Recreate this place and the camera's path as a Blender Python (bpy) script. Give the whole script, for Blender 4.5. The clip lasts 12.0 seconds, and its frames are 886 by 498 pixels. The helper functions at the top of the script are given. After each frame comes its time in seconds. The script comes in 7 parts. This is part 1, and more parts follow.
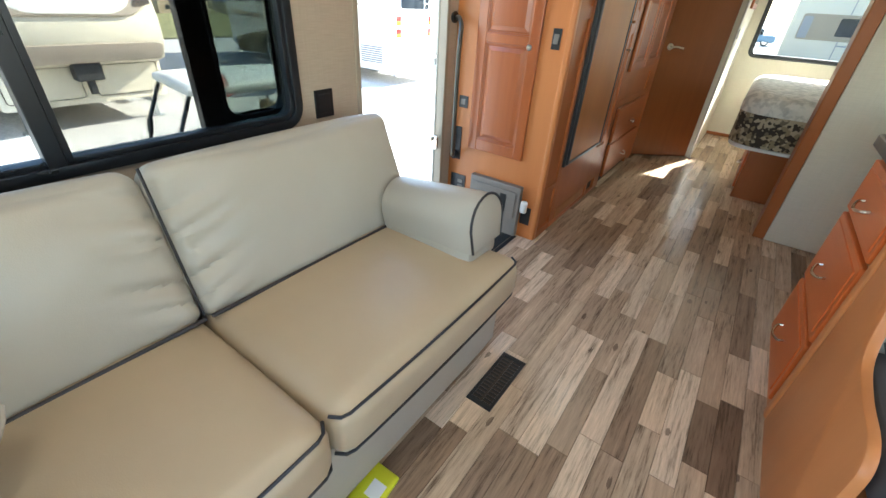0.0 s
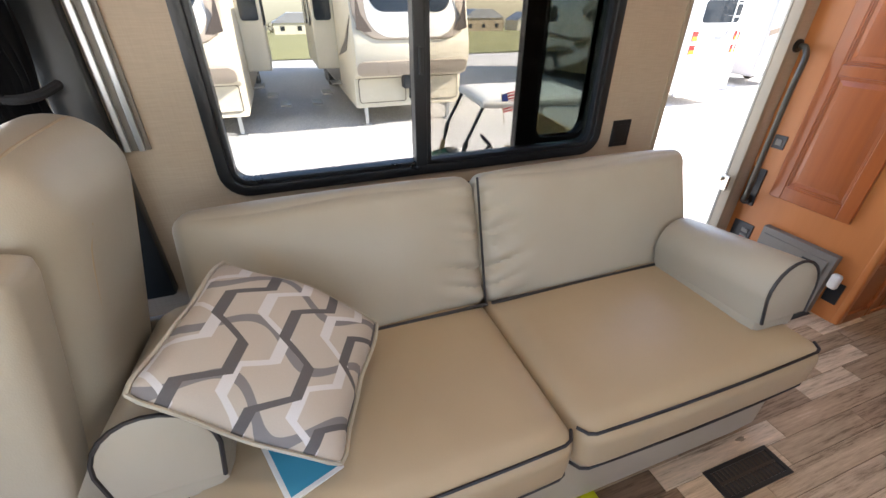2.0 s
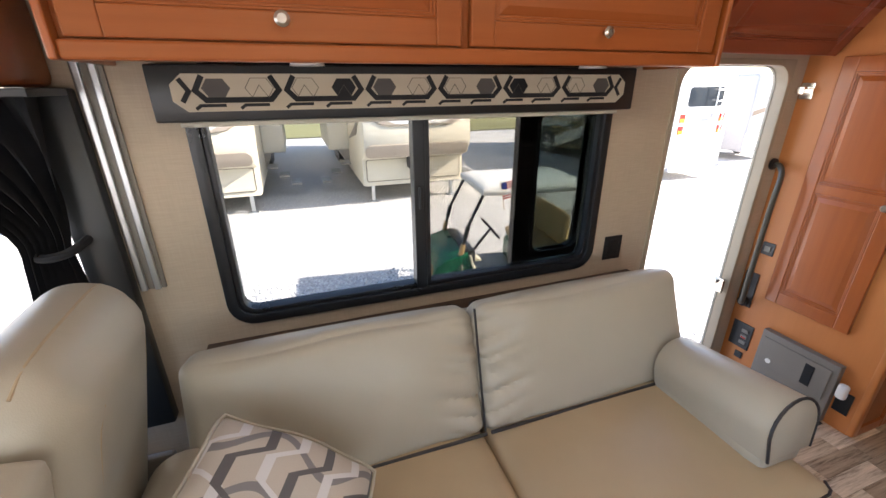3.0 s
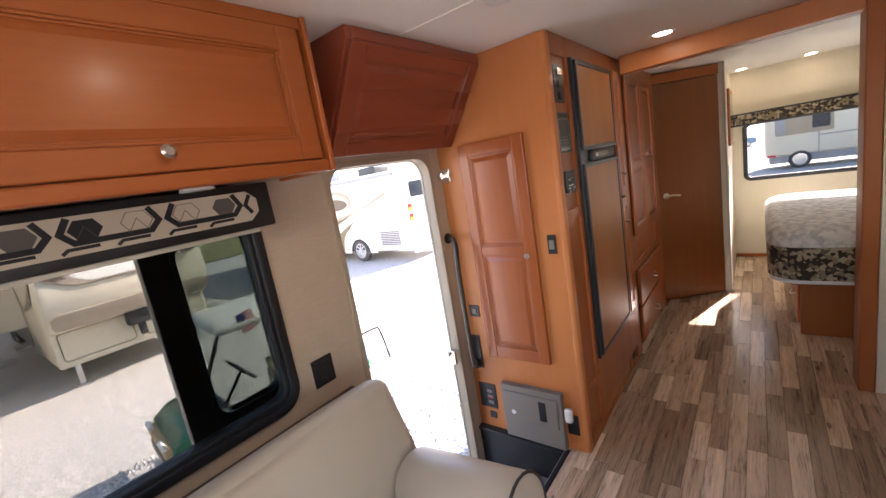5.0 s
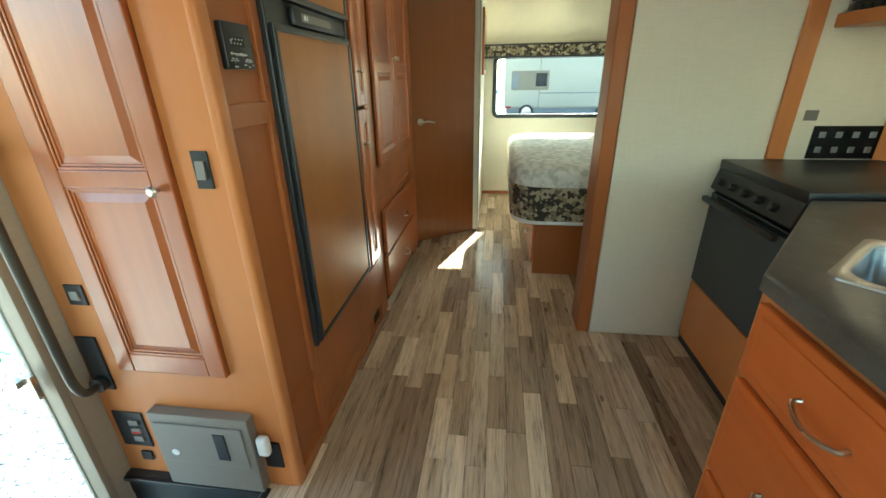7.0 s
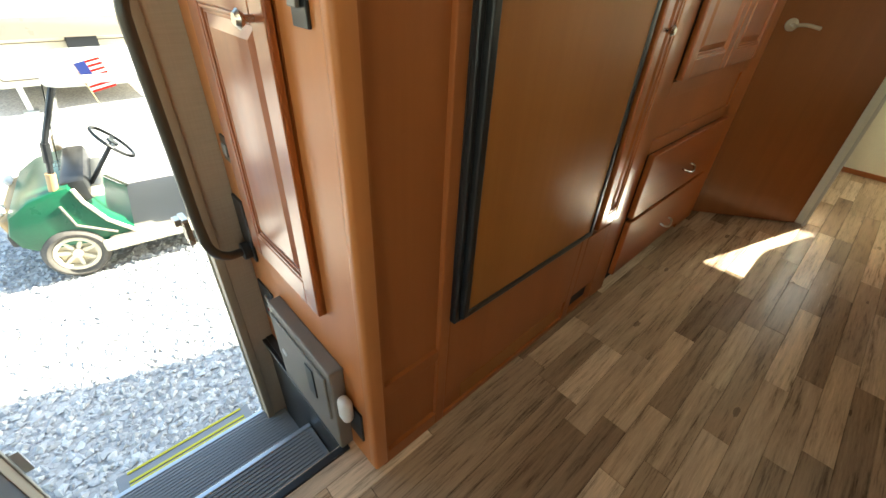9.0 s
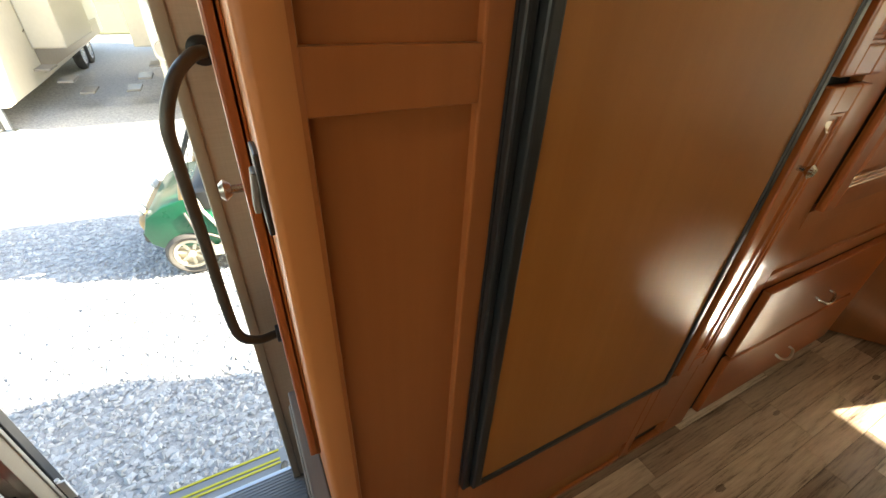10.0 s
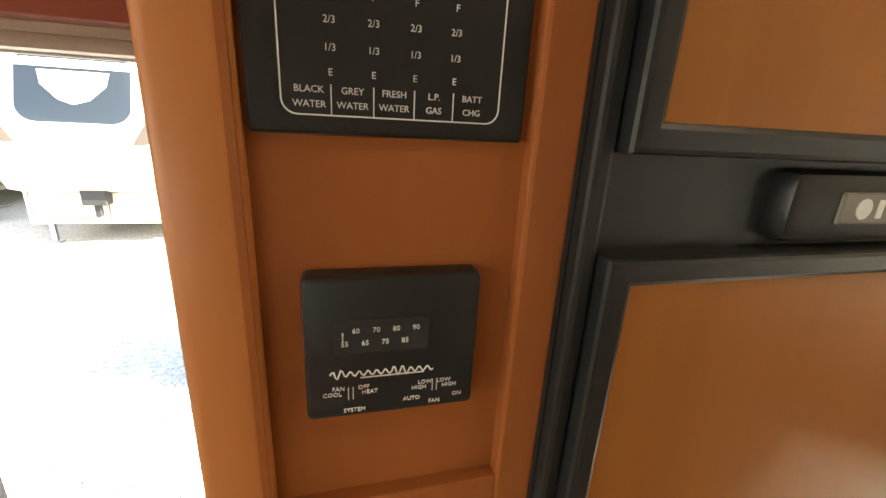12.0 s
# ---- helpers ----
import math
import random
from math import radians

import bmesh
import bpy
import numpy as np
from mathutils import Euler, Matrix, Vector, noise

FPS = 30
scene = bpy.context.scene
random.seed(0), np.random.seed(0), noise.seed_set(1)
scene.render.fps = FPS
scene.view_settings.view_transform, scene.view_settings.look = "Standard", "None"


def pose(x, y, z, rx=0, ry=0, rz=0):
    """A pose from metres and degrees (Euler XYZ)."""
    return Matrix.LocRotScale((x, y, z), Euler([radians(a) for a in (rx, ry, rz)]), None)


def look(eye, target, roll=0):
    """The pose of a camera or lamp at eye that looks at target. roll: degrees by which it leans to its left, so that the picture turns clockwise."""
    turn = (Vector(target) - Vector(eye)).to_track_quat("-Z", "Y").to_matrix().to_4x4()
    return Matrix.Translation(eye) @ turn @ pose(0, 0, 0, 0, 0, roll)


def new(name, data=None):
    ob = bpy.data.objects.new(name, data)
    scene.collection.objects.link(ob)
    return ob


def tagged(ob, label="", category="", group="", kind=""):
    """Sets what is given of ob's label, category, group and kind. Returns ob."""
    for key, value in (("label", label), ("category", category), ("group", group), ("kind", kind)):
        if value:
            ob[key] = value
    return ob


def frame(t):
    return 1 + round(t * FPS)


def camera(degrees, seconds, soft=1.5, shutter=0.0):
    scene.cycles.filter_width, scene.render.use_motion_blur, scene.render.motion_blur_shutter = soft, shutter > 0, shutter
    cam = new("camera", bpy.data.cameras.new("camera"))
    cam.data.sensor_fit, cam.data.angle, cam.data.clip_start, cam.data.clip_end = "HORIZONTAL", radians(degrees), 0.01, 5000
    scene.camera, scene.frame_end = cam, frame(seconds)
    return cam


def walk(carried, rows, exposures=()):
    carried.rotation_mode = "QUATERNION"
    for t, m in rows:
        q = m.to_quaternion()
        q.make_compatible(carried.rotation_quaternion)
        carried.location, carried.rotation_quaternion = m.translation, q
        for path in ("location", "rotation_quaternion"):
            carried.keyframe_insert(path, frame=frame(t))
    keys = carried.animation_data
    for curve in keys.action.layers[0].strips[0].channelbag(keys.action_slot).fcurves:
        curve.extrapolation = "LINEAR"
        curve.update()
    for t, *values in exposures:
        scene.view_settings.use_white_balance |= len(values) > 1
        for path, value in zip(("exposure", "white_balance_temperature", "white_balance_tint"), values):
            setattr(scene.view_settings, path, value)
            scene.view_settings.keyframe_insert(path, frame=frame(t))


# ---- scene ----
EXPOSURES = [(0, 3.25, 6000, 4), (1.0, 3.0, 6400, 12), (2.5, 2.85, 6650, 17), (4.5, 2.70, 6650, 21), (5.0, 2.85, 6700, 24), (5.5, 3.08, 6700, 20), (6.0, 3.15, 6650, 12), (6.5, 3.30, 6050, -14), (8.5, 3.1, 6600, -8), (9.0, 2.92, 7250, 0), (9.5, 2.75, 7450, 5), (10.5, 2.85, 7450, 5), (11.5, 3.1, 7450, 7), (12, 3.42, 7550, 8)]
cam = camera(95.1, 12.0)
PATH = [
    (0, (0.766, -2.064, 1.219), (-0.201, -0.665, 0.166), 3.5),
    (0.5, (0.714, -2.194, 1.236), (-0.584, -1.116, 0.161), 2.6),
    (1, (0.717, -2.234, 1.261), (-0.761, -1.433, 0.178), 1.0),
    (1.5, (0.726, -2.239, 1.273), (-0.828, -1.594, 0.192), 0.2),
    (2, (0.725, -2.248, 1.293), (-0.882, -1.661, 0.257), 0.2),
    (2.5, (0.705, -2.245, 1.41), (-0.991, -1.673, 0.517), 0.1),
    (4.5, (0.668, -1.912, 1.569), (-0.985, -0.817, 1.308), -7.5),
    (5, (0.683, -1.75, 1.485), (-0.551, -0.219, 1.119), -9.7),
    (5.5, (0.768, -1.533, 1.394), (0.055, 0.257, 0.86), -7.9),
    (6, (0.821, -1.333, 1.344), (0.485, 0.523, 0.68), -4.4),
    (6.5, (0.733, -1.113, 1.33), (0.562, 0.734, 0.584), -1.7),
    (8.5, (0.439, -0.383, 1.079), (-0.511, 1.041, 0.045), 3.6),
    (9, (0.486, -0.288, 1.109), (-0.684, 0.861, -0.036), 3.0),
    (9.5, (0.467, -0.159, 1.206), (-0.864, 0.776, 0.041), 2.2),
    (10, (0.351, -0.032, 1.268), (-1.11, 0.775, 0.165), 2.8),
    (10.5, (0.291, 0.043, 1.306), (-1.295, 0.738, 0.306), 3.6),
    (11, (0.289, 0.088, 1.359), (-1.426, 0.641, 0.491), 3.4),
    (11.5, (0.256, 0.062, 1.396), (-1.479, 0.655, 0.596), 4.2),
    (12, (0.233, 0.078, 1.489), (-1.611, 0.572, 0.893), 3.1),
]
walk(cam, [(t, look(eye, target, roll)) for t, eye, target, roll in PATH], exposures=EXPOSURES)

# ---- world and sun ----
GROUND = -1.15
SUN_AZ, SUN_EL = 17.5, 33.0      # degrees from +y towards +x, and above the horizon
world = bpy.data.worlds.new("world")
scene.world = world
world.use_nodes = True
wn = world.node_tree.nodes
sky = wn.new("ShaderNodeTexSky")
sky.sky_type = "NISHITA"
sky.sun_disc = False
sky.sun_elevation, sky.sun_rotation = radians(SUN_EL), radians(SUN_AZ)
wn["Background"].inputs["Strength"].default_value = 0.13
world.node_tree.links.new(sky.outputs[0], wn["Background"].inputs["Color"])
sun = new("sun", bpy.data.lights.new("sun", "SUN"))
sun.data.energy, sun.data.angle, sun.data.color = 4.5, radians(0.6), (1.0, 0.95, 0.87)
sun_from = Vector((math.sin(radians(SUN_AZ)) * math.cos(radians(SUN_EL)), math.cos(radians(SUN_AZ)) * math.cos(radians(SUN_EL)), math.sin(radians(SUN_EL))))
sun.matrix_world = look(sun_from * 30, (0, 0, 0))


# ---- materials ----
def material(name, color, rough=0.5, metal=0.0):
    m = bpy.data.materials.new(name)
    m.use_nodes = True
    b = m.node_tree.nodes["Principled BSDF"]
    b.inputs["Base Color"].default_value = (*color, 1)
    b.inputs["Roughness"].default_value = rough
    b.inputs["Metallic"].default_value = metal
    return m


def nd(m, kind, **values):
    n = m.node_tree.nodes.new(kind)
    for k, v in values.items():
        if k in n.inputs:
            n.inputs[k].default_value = v
    return n


def ln(m, a, b):
    m.node_tree.links.new(a, b)


def bsdf(m):
    return m.node_tree.nodes["Principled BSDF"]


def coords(m, scale=(1, 1, 1), rot=(0, 0, 0)):
    tc = nd(m, "ShaderNodeTexCoord")
    mp = nd(m, "ShaderNodeMapping")
    mp.inputs["Scale"].default_value = scale
    mp.inputs["Rotation"].default_value = rot
    ln(m, tc.outputs["Object"], mp.inputs["Vector"])
    return mp.outputs["Vector"]


def ramp(m, fac, stops):
    r = nd(m, "ShaderNodeValToRGB")
    els = r.color_ramp.elements
    els[0].position, els[0].color = stops[0][0], (*stops[0][1], 1)
    els[1].position, els[1].color = stops[-1][0], (*stops[-1][1], 1)
    for p, c in stops[1:-1]:
        e = els.new(p)
        e.color = (*c, 1)
    ln(m, fac, r.inputs[0])
    return r.outputs["Color"]


def mixc(m, fac, a, b, mode="MIX"):
    n = m.node_tree.nodes.new("ShaderNodeMix")
    n.data_type, n.blend_type = "RGBA", mode
    for sock, v in ((n.inputs[0], fac), (n.inputs[6], a), (n.inputs[7], b)):
        if isinstance(v, (int, float)):
            sock.default_value = v
        elif isinstance(v, tuple):
            sock.default_value = (*v, 1)
        else:
            ln(m, v, sock)
    return n.outputs[2]


def mth(m, op, a, b=None, c=None):
    n = nd(m, "ShaderNodeMath")
    n.operation = op
    for i, v in enumerate((a, b, c)):
        if v is None:
            continue
        if isinstance(v, (int, float)):
            n.inputs[i].default_value = v
        else:
            ln(m, v, n.inputs[i])
    return n.outputs[0]


def noise_fac(m, vec, scale, detail=4.0, rough=0.55):
    n = nd(m, "ShaderNodeTexNoise", Scale=scale, Detail=detail, Roughness=rough)
    ln(m, vec, n.inputs["Vector"])
    return n.outputs["Fac"]


def bump(m, height, strength=0.2, dist=0.002):
    b = nd(m, "ShaderNodeBump", Strength=strength, Distance=dist)
    ln(m, height, b.inputs["Height"])
    ln(m, b.outputs["Normal"], bsdf(m).inputs["Normal"])


def varied(name, color, dark, rough=0.5, metal=0.0, fine=180.0, coarse=3.0, bumpiness=0.15, dist=0.001, amount=0.5):
    """A surface with a coarse drift of colour and a fine grain."""
    m = material(name, color, rough, metal)
    v = coords(m)
    big, small = noise_fac(m, v, coarse), noise_fac(m, v, fine)
    f = mth(m, "ADD", mth(m, "MULTIPLY", big, 0.6), mth(m, "MULTIPLY", small, 0.4))
    ln(m, ramp(m, f, [(0.5 - amount / 2, dark), (0.5 + amount / 2, color)]), bsdf(m).inputs["Base Color"])
    r = mth(m, "MULTIPLY_ADD", big, 0.16, rough - 0.08)
    ln(m, r, bsdf(m).inputs["Roughness"])
    bump(m, small, bumpiness, dist)
    return m


def wood(name, dark, mid, light, rough=0.28, along="z", coat=0.35, sheen=(1.0, 1.0, 1.0), spec=0.5):
    m = material(name, mid, rough)
    s = {"z": (26, 26, 1.3), "y": (26, 1.3, 26), "x": (1.3, 26, 26)}[along]
    v = coords(m, s)
    info = nd(m, "ShaderNodeObjectInfo")
    shift = nd(m, "ShaderNodeVectorMath")
    shift.operation = "ADD"
    ln(m, v, shift.inputs[0])
    off = nd(m, "ShaderNodeCombineXYZ")
    ln(m, mth(m, "MULTIPLY", info.outputs["Random"], 37.0), off.inputs[0])
    ln(m, mth(m, "MULTIPLY", info.outputs["Random"], 11.0), off.inputs[2])
    ln(m, off.outputs[0], shift.inputs[1])
    vv = shift.outputs[0]
    grain = noise_fac(m, vv, 1.6, 6, 0.65)
    broad = noise_fac(m, coords(m, tuple(q * 0.12 for q in s)), 1.0, 3)
    f = mth(m, "ADD", mth(m, "MULTIPLY", grain, 0.22), mth(m, "MULTIPLY", broad, 0.78))
    col = ramp(m, f, [(0.33, dark), (0.5, mid), (0.70, light)])
    pores = noise_fac(m, vv, 9.0, 2)
    col = mixc(m, mth(m, "MULTIPLY", mth(m, "GREATER_THAN", pores, 0.66), 0.05), col, dark)
    ln(m, col, bsdf(m).inputs["Base Color"])
    ln(m, mth(m, "MULTIPLY_ADD", broad, 0.10, rough - 0.05), bsdf(m).inputs["Roughness"])
    bsdf(m).inputs["Specular IOR Level"].default_value = spec
    bsdf(m).inputs["Coat Weight"].default_value = coat
    bsdf(m).inputs["Coat Roughness"].default_value = 0.19
    bsdf(m).inputs["Specular Tint"].default_value = (*sheen, 1.0)
    bsdf(m).inputs["Coat Tint"].default_value = (*sheen, 1.0)
    bump(m, pores, 0.012, 0.001)
    return m


M_BASIN = varied("brushed_steel_basin", (0.40, 0.41, 0.41), (0.30, 0.31, 0.31), 0.30, 1.0, fine=250, bumpiness=0.04)
M_WOOD = wood("cherry_wood", (0.27, 0.064, 0.014), (0.37, 0.098, 0.022), (0.46, 0.138, 0.034), rough=0.34, coat=0.75, spec=0.3)
M_WOODX = wood("cherry_wood_across", (0.25, 0.060, 0.015), (0.33, 0.086, 0.022), (0.42, 0.122, 0.033), rough=0.40, coat=0.12, along="y", sheen=(1.0, 0.84, 0.55))
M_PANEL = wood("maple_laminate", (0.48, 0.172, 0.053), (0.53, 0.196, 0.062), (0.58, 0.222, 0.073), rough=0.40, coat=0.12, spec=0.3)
# same cherry, brightened in colour for the daylight on the drawer fronts
M_WOODLIT = wood("cherry_wood_lit", (0.40, 0.078, 0.014), (0.49, 0.107, 0.021), (0.57, 0.142, 0.031), rough=0.38, coat=0.25, along="y", spec=0.25)
M_FRIDGE = wood("fridge_panel_wood", (0.275, 0.092, 0.021), (0.33, 0.117, 0.027), (0.40, 0.152, 0.038), rough=0.42, coat=0.0, sheen=(1.0, 0.82, 0.5), spec=0.4)
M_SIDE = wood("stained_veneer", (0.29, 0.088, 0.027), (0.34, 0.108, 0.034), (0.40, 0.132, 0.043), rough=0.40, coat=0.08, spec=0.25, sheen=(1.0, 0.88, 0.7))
# cherry darkened in colour for the shade on the down-facing corner cabinet
M_WOODSHADE = wood("cherry_wood_shaded", (0.22, 0.045, 0.021), (0.265, 0.056, 0.026), (0.31, 0.07, 0.032), rough=0.28, along="y")
M_DOORWOOD = wood("brown_door_veneer", (0.17, 0.052, 0.014), (0.205, 0.066, 0.018), (0.25, 0.082, 0.022), rough=0.36, coat=0.15, spec=0.35)
M_DARKWOOD = wood("dark_laminate", (0.035, 0.02, 0.013), (0.06, 0.036, 0.025), (0.09, 0.055, 0.04), rough=0.4, along="y", coat=0.1)
M_BLACK = varied("black_plastic", (0.02, 0.022, 0.024), (0.012, 0.013, 0.014), 0.35, fine=500, bumpiness=0.08)
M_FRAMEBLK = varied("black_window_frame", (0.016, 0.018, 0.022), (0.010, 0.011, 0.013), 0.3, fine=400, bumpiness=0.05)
M_GREYPL = varied("grey_plastic", (0.22, 0.20, 0.175), (0.17, 0.155, 0.135), 0.45, fine=400, bumpiness=0.08)
# black grab bar, its olive-bronze glare mixed into the base colour
M_GLAREBAR = varied("black_coating_with_glare", (0.075, 0.066, 0.05), (0.055, 0.048, 0.036), 0.32, fine=300, bumpiness=0.03)
M_CHROME = material("chrome", (0.78, 0.76, 0.72), 0.16, 1.0)
M_NICKEL = varied("brushed_nickel", (0.66, 0.61, 0.53), (0.55, 0.5, 0.43), 0.27, 1.0, fine=300, bumpiness=0.03)
M_STEEL = varied("stainless_steel", (0.62, 0.62, 0.61), (0.5, 0.5, 0.49), 0.34, 1.0, fine=250, bumpiness=0.04)
M_ALU = varied("aluminium", (0.6, 0.62, 0.63), (0.48, 0.5, 0.52), 0.32, 1.0, fine=200, bumpiness=0.05)
M_WHITE = varied("white_plastic", (0.8, 0.8, 0.78), (0.72, 0.72, 0.7), 0.4, fine=300, bumpiness=0.04)
M_PRINT = material("white_print", (0.75, 0.76, 0.74), 0.6)
M_PIPING = varied("dark_piping", (0.03, 0.028, 0.03), (0.018, 0.016, 0.018), 0.5)
M_RUBBER = varied("black_rubber", (0.03, 0.03, 0.032), (0.018, 0.018, 0.02), 0.7, fine=300)
M_TYRE = varied("dusty_tyre", (0.12, 0.11, 0.1), (0.05, 0.048, 0.045), 0.85, fine=60, bumpiness=0.4)
M_FABRICBLK = varied("black_fabric", (0.02, 0.021, 0.024), (0.011, 0.011, 0.013), 0.85, fine=700, bumpiness=0.5)
M_CEIL = varied("ceiling_vinyl", (0.87, 0.84, 0.77), (0.83, 0.80, 0.73), 0.55, fine=350, bumpiness=0.12)
M_JAMB = varied("tan_moulding", (0.40, 0.33, 0.24), (0.34, 0.28, 0.20), 0.45, fine=200, bumpiness=0.05)
M_TRIMCREAM = varied("cream_trim", (0.52, 0.49, 0.41), (0.44, 0.41, 0.34), 0.45, fine=200, bumpiness=0.05)


def leather(name, color, dark):
    m = material(name, color, 0.42)
    v = coords(m)
    big = noise_fac(m, v, 2.5, 3)
    vor = nd(m, "ShaderNodeTexVoronoi", Scale=420.0)
    ln(m, v, vor.inputs["Vector"])
    fine = noise_fac(m, v, 260, 2)
    ln(m, ramp(m, big, [(0.3, dark), (0.7, color)]), bsdf(m).inputs["Base Color"])
    ln(m, mth(m, "MULTIPLY_ADD", fine, 0.14, 0.33), bsdf(m).inputs["Roughness"])
    soft = noise_fac(m, v, 14, 3)
    h = mth(m, "ADD", mth(m, "MULTIPLY", vor.outputs["Distance"], 0.25), mth(m, "MULTIPLY", soft, 1.6))
    bump(m, h, 0.22, 0.003)
    return m


M_LEATHER = leather("cream_vinyl", (0.47, 0.368, 0.24), (0.425, 0.328, 0.21))
M_LEATHER2 = leather("pale_vinyl", (0.435, 0.395, 0.318), (0.40, 0.36, 0.288))


def wallpaper(name, color, dark):
    m = material(name, color, 0.62)
    across = noise_fac(m, coords(m, (14, 14, 240)), 1.0, 4)
    down = noise_fac(m, coords(m, (220, 220, 9)), 1.0, 3)
    big = noise_fac(m, coords(m), 1.4, 3)
    f = mth(m, "ADD", mth(m, "ADD", mth(m, "MULTIPLY", across, 0.4), mth(m, "MULTIPLY", down, 0.25)), mth(m, "MULTIPLY", big, 0.35))
    ln(m, ramp(m, f, [(0.36, dark), (0.62, color)]), bsdf(m).inputs["Base Color"])
    bump(m, across, 0.12, 0.001)
    return m


M_WALL = wallpaper("beige_wallboard", (0.50, 0.405, 0.30), (0.42, 0.335, 0.245))
M_WALLLT = wallpaper("cream_wallboard", (0.74, 0.685, 0.545), (0.66, 0.605, 0.475))


def plank_material():
    m = material("vinyl_plank", (0.2, 0.14, 0.1), 0.36)
    info = nd(m, "ShaderNodeObjectInfo")
    geo = nd(m, "ShaderNodeNewGeometry")
    rnd = mth(m, "FRACT", mth(m, "ADD", mth(m, "MULTIPLY", info.outputs["Random"], 17.3), mth(m, "MULTIPLY", geo.outputs["Random Per Island"], 5.7)))
    tc = nd(m, "ShaderNodeTexCoord")
    mp = nd(m, "ShaderNodeMapping")
    mp.inputs["Scale"].default_value = (34, 2.0, 1)
    off = nd(m, "ShaderNodeCombineXYZ")
    ln(m, mth(m, "MULTIPLY", rnd, 91.0), off.inputs[0])
    ln(m, mth(m, "MULTIPLY", rnd, 57.0), off.inputs[1])
    ln(m, geo.outputs["Position"], mp.inputs["Vector"])
    ln(m, off.outputs[0], mp.inputs["Location"])
    v = mp.outputs["Vector"]
    grain = noise_fac(m, v, 1.0, 7, 0.7)
    fine = noise_fac(m, v, 5.0, 4, 0.7)
    knot = nd(m, "ShaderNodeTexVoronoi", Scale=0.9)
    mp2 = nd(m, "ShaderNodeMapping")
    mp2.inputs["Scale"].default_value = (11, 4.2, 1)
    ln(m, geo.outputs["Position"], mp2.inputs["Vector"])
    ln(m, off.outputs[0], mp2.inputs["Location"])
    ln(m, mp2.outputs["Vector"], knot.inputs["Vector"])
    base = ramp(m, rnd, [(0.0, (0.135, 0.082, 0.051)), (0.16, (0.52, 0.395, 0.272)), (0.34, (0.195, 0.126, 0.08)), (0.54, (0.72, 0.57, 0.415)), (0.76, (0.26, 0.175, 0.113)), (1.0, (0.58, 0.435, 0.30))])
    f = mth(m, "ADD", mth(m, "MULTIPLY", grain, 0.65), mth(m, "MULTIPLY", fine, 0.35))
    shade = ramp(m, f, [(0.36, (0.26, 0.23, 0.21)), (0.48, (0.95, 0.94, 0.93)), (0.63, (1.32, 1.31, 1.29))])
    col = mixc(m, 1.0, base, shade, "MULTIPLY")
    kn = mth(m, "LESS_THAN", mth(m, "ADD", knot.outputs["Distance"], mth(m, "MULTIPLY", fine, 0.14)), 0.165)
    col = mixc(m, mth(m, "MULTIPLY", kn, 0.6), col, (0.05, 0.028, 0.018))
    ln(m, col, bsdf(m).inputs["Base Color"])
    ln(m, mth(m, "MULTIPLY_ADD", f, 0.18, 0.16), bsdf(m).inputs["Roughness"])
    bsdf(m).inputs["Specular IOR Level"].default_value = 0.42
    bump(m, fine, 0.12, 0.001)
    return m


M_PLANK = plank_material()
M_SUBFLOOR = varied("dark_subfloor", (0.05, 0.04, 0.035), (0.03, 0.025, 0.02), 0.8)


def gravel_material():
    m = material("gravel", (0.4, 0.4, 0.4), 0.9)
    v = coords(m)
    cells = nd(m, "ShaderNodeTexVoronoi", Scale=34.0)
    ln(m, v, cells.inputs["Vector"])
    cells2 = nd(m, "ShaderNodeTexVoronoi", Scale=85.0)
    ln(m, v, cells2.inputs["Vector"])
    big = noise_fac(m, v, 0.35, 4)
    sep = nd(m, "ShaderNodeSeparateColor")
    ln(m, cells.outputs["Color"], sep.inputs[0])
    f = mth(m, "ADD", mth(m, "MULTIPLY", sep.outputs[0], 0.6), mth(m, "MULTIPLY", big, 0.4))
    col = ramp(m, f, [(0.1, (0.34, 0.335, 0.33)), (0.5, (0.46, 0.45, 0.435)), (0.9, (0.56, 0.545, 0.52))])
    # shade between the stones, painted as a darker colour at cell edges
    gap_shade = mth(m, "GREATER_THAN", cells.outputs["Distance"], 0.62)
    col = mixc(m, mth(m, "MULTIPLY", gap_shade, 0.3), col, (0.16, 0.155, 0.15))
    ln(m, col, bsdf(m).inputs["Base Color"])
    h = mth(m, "SUBTRACT", 1.0, mth(m, "ADD", cells.outputs["Distance"], mth(m, "MULTIPLY", cells2.outputs["Distance"], 0.4)))
    bump(m, h, 0.5, 0.008)
    return m


def stone_material():
    m = material("gravel_stone", (0.4, 0.4, 0.4), 0.85)
    geo = nd(m, "ShaderNodeNewGeometry")
    col = ramp(m, geo.outputs["Random Per Island"], [(0.0, (0.44, 0.445, 0.46)), (0.5, (0.57, 0.575, 0.575)), (1.0, (0.74, 0.735, 0.72))])
    grain = noise_fac(m, coords(m), 220, 3)
    ln(m, mixc(m, mth(m, "MULTIPLY", grain, 0.4), col, (0.2, 0.19, 0.18)), bsdf(m).inputs["Base Color"])
    return m


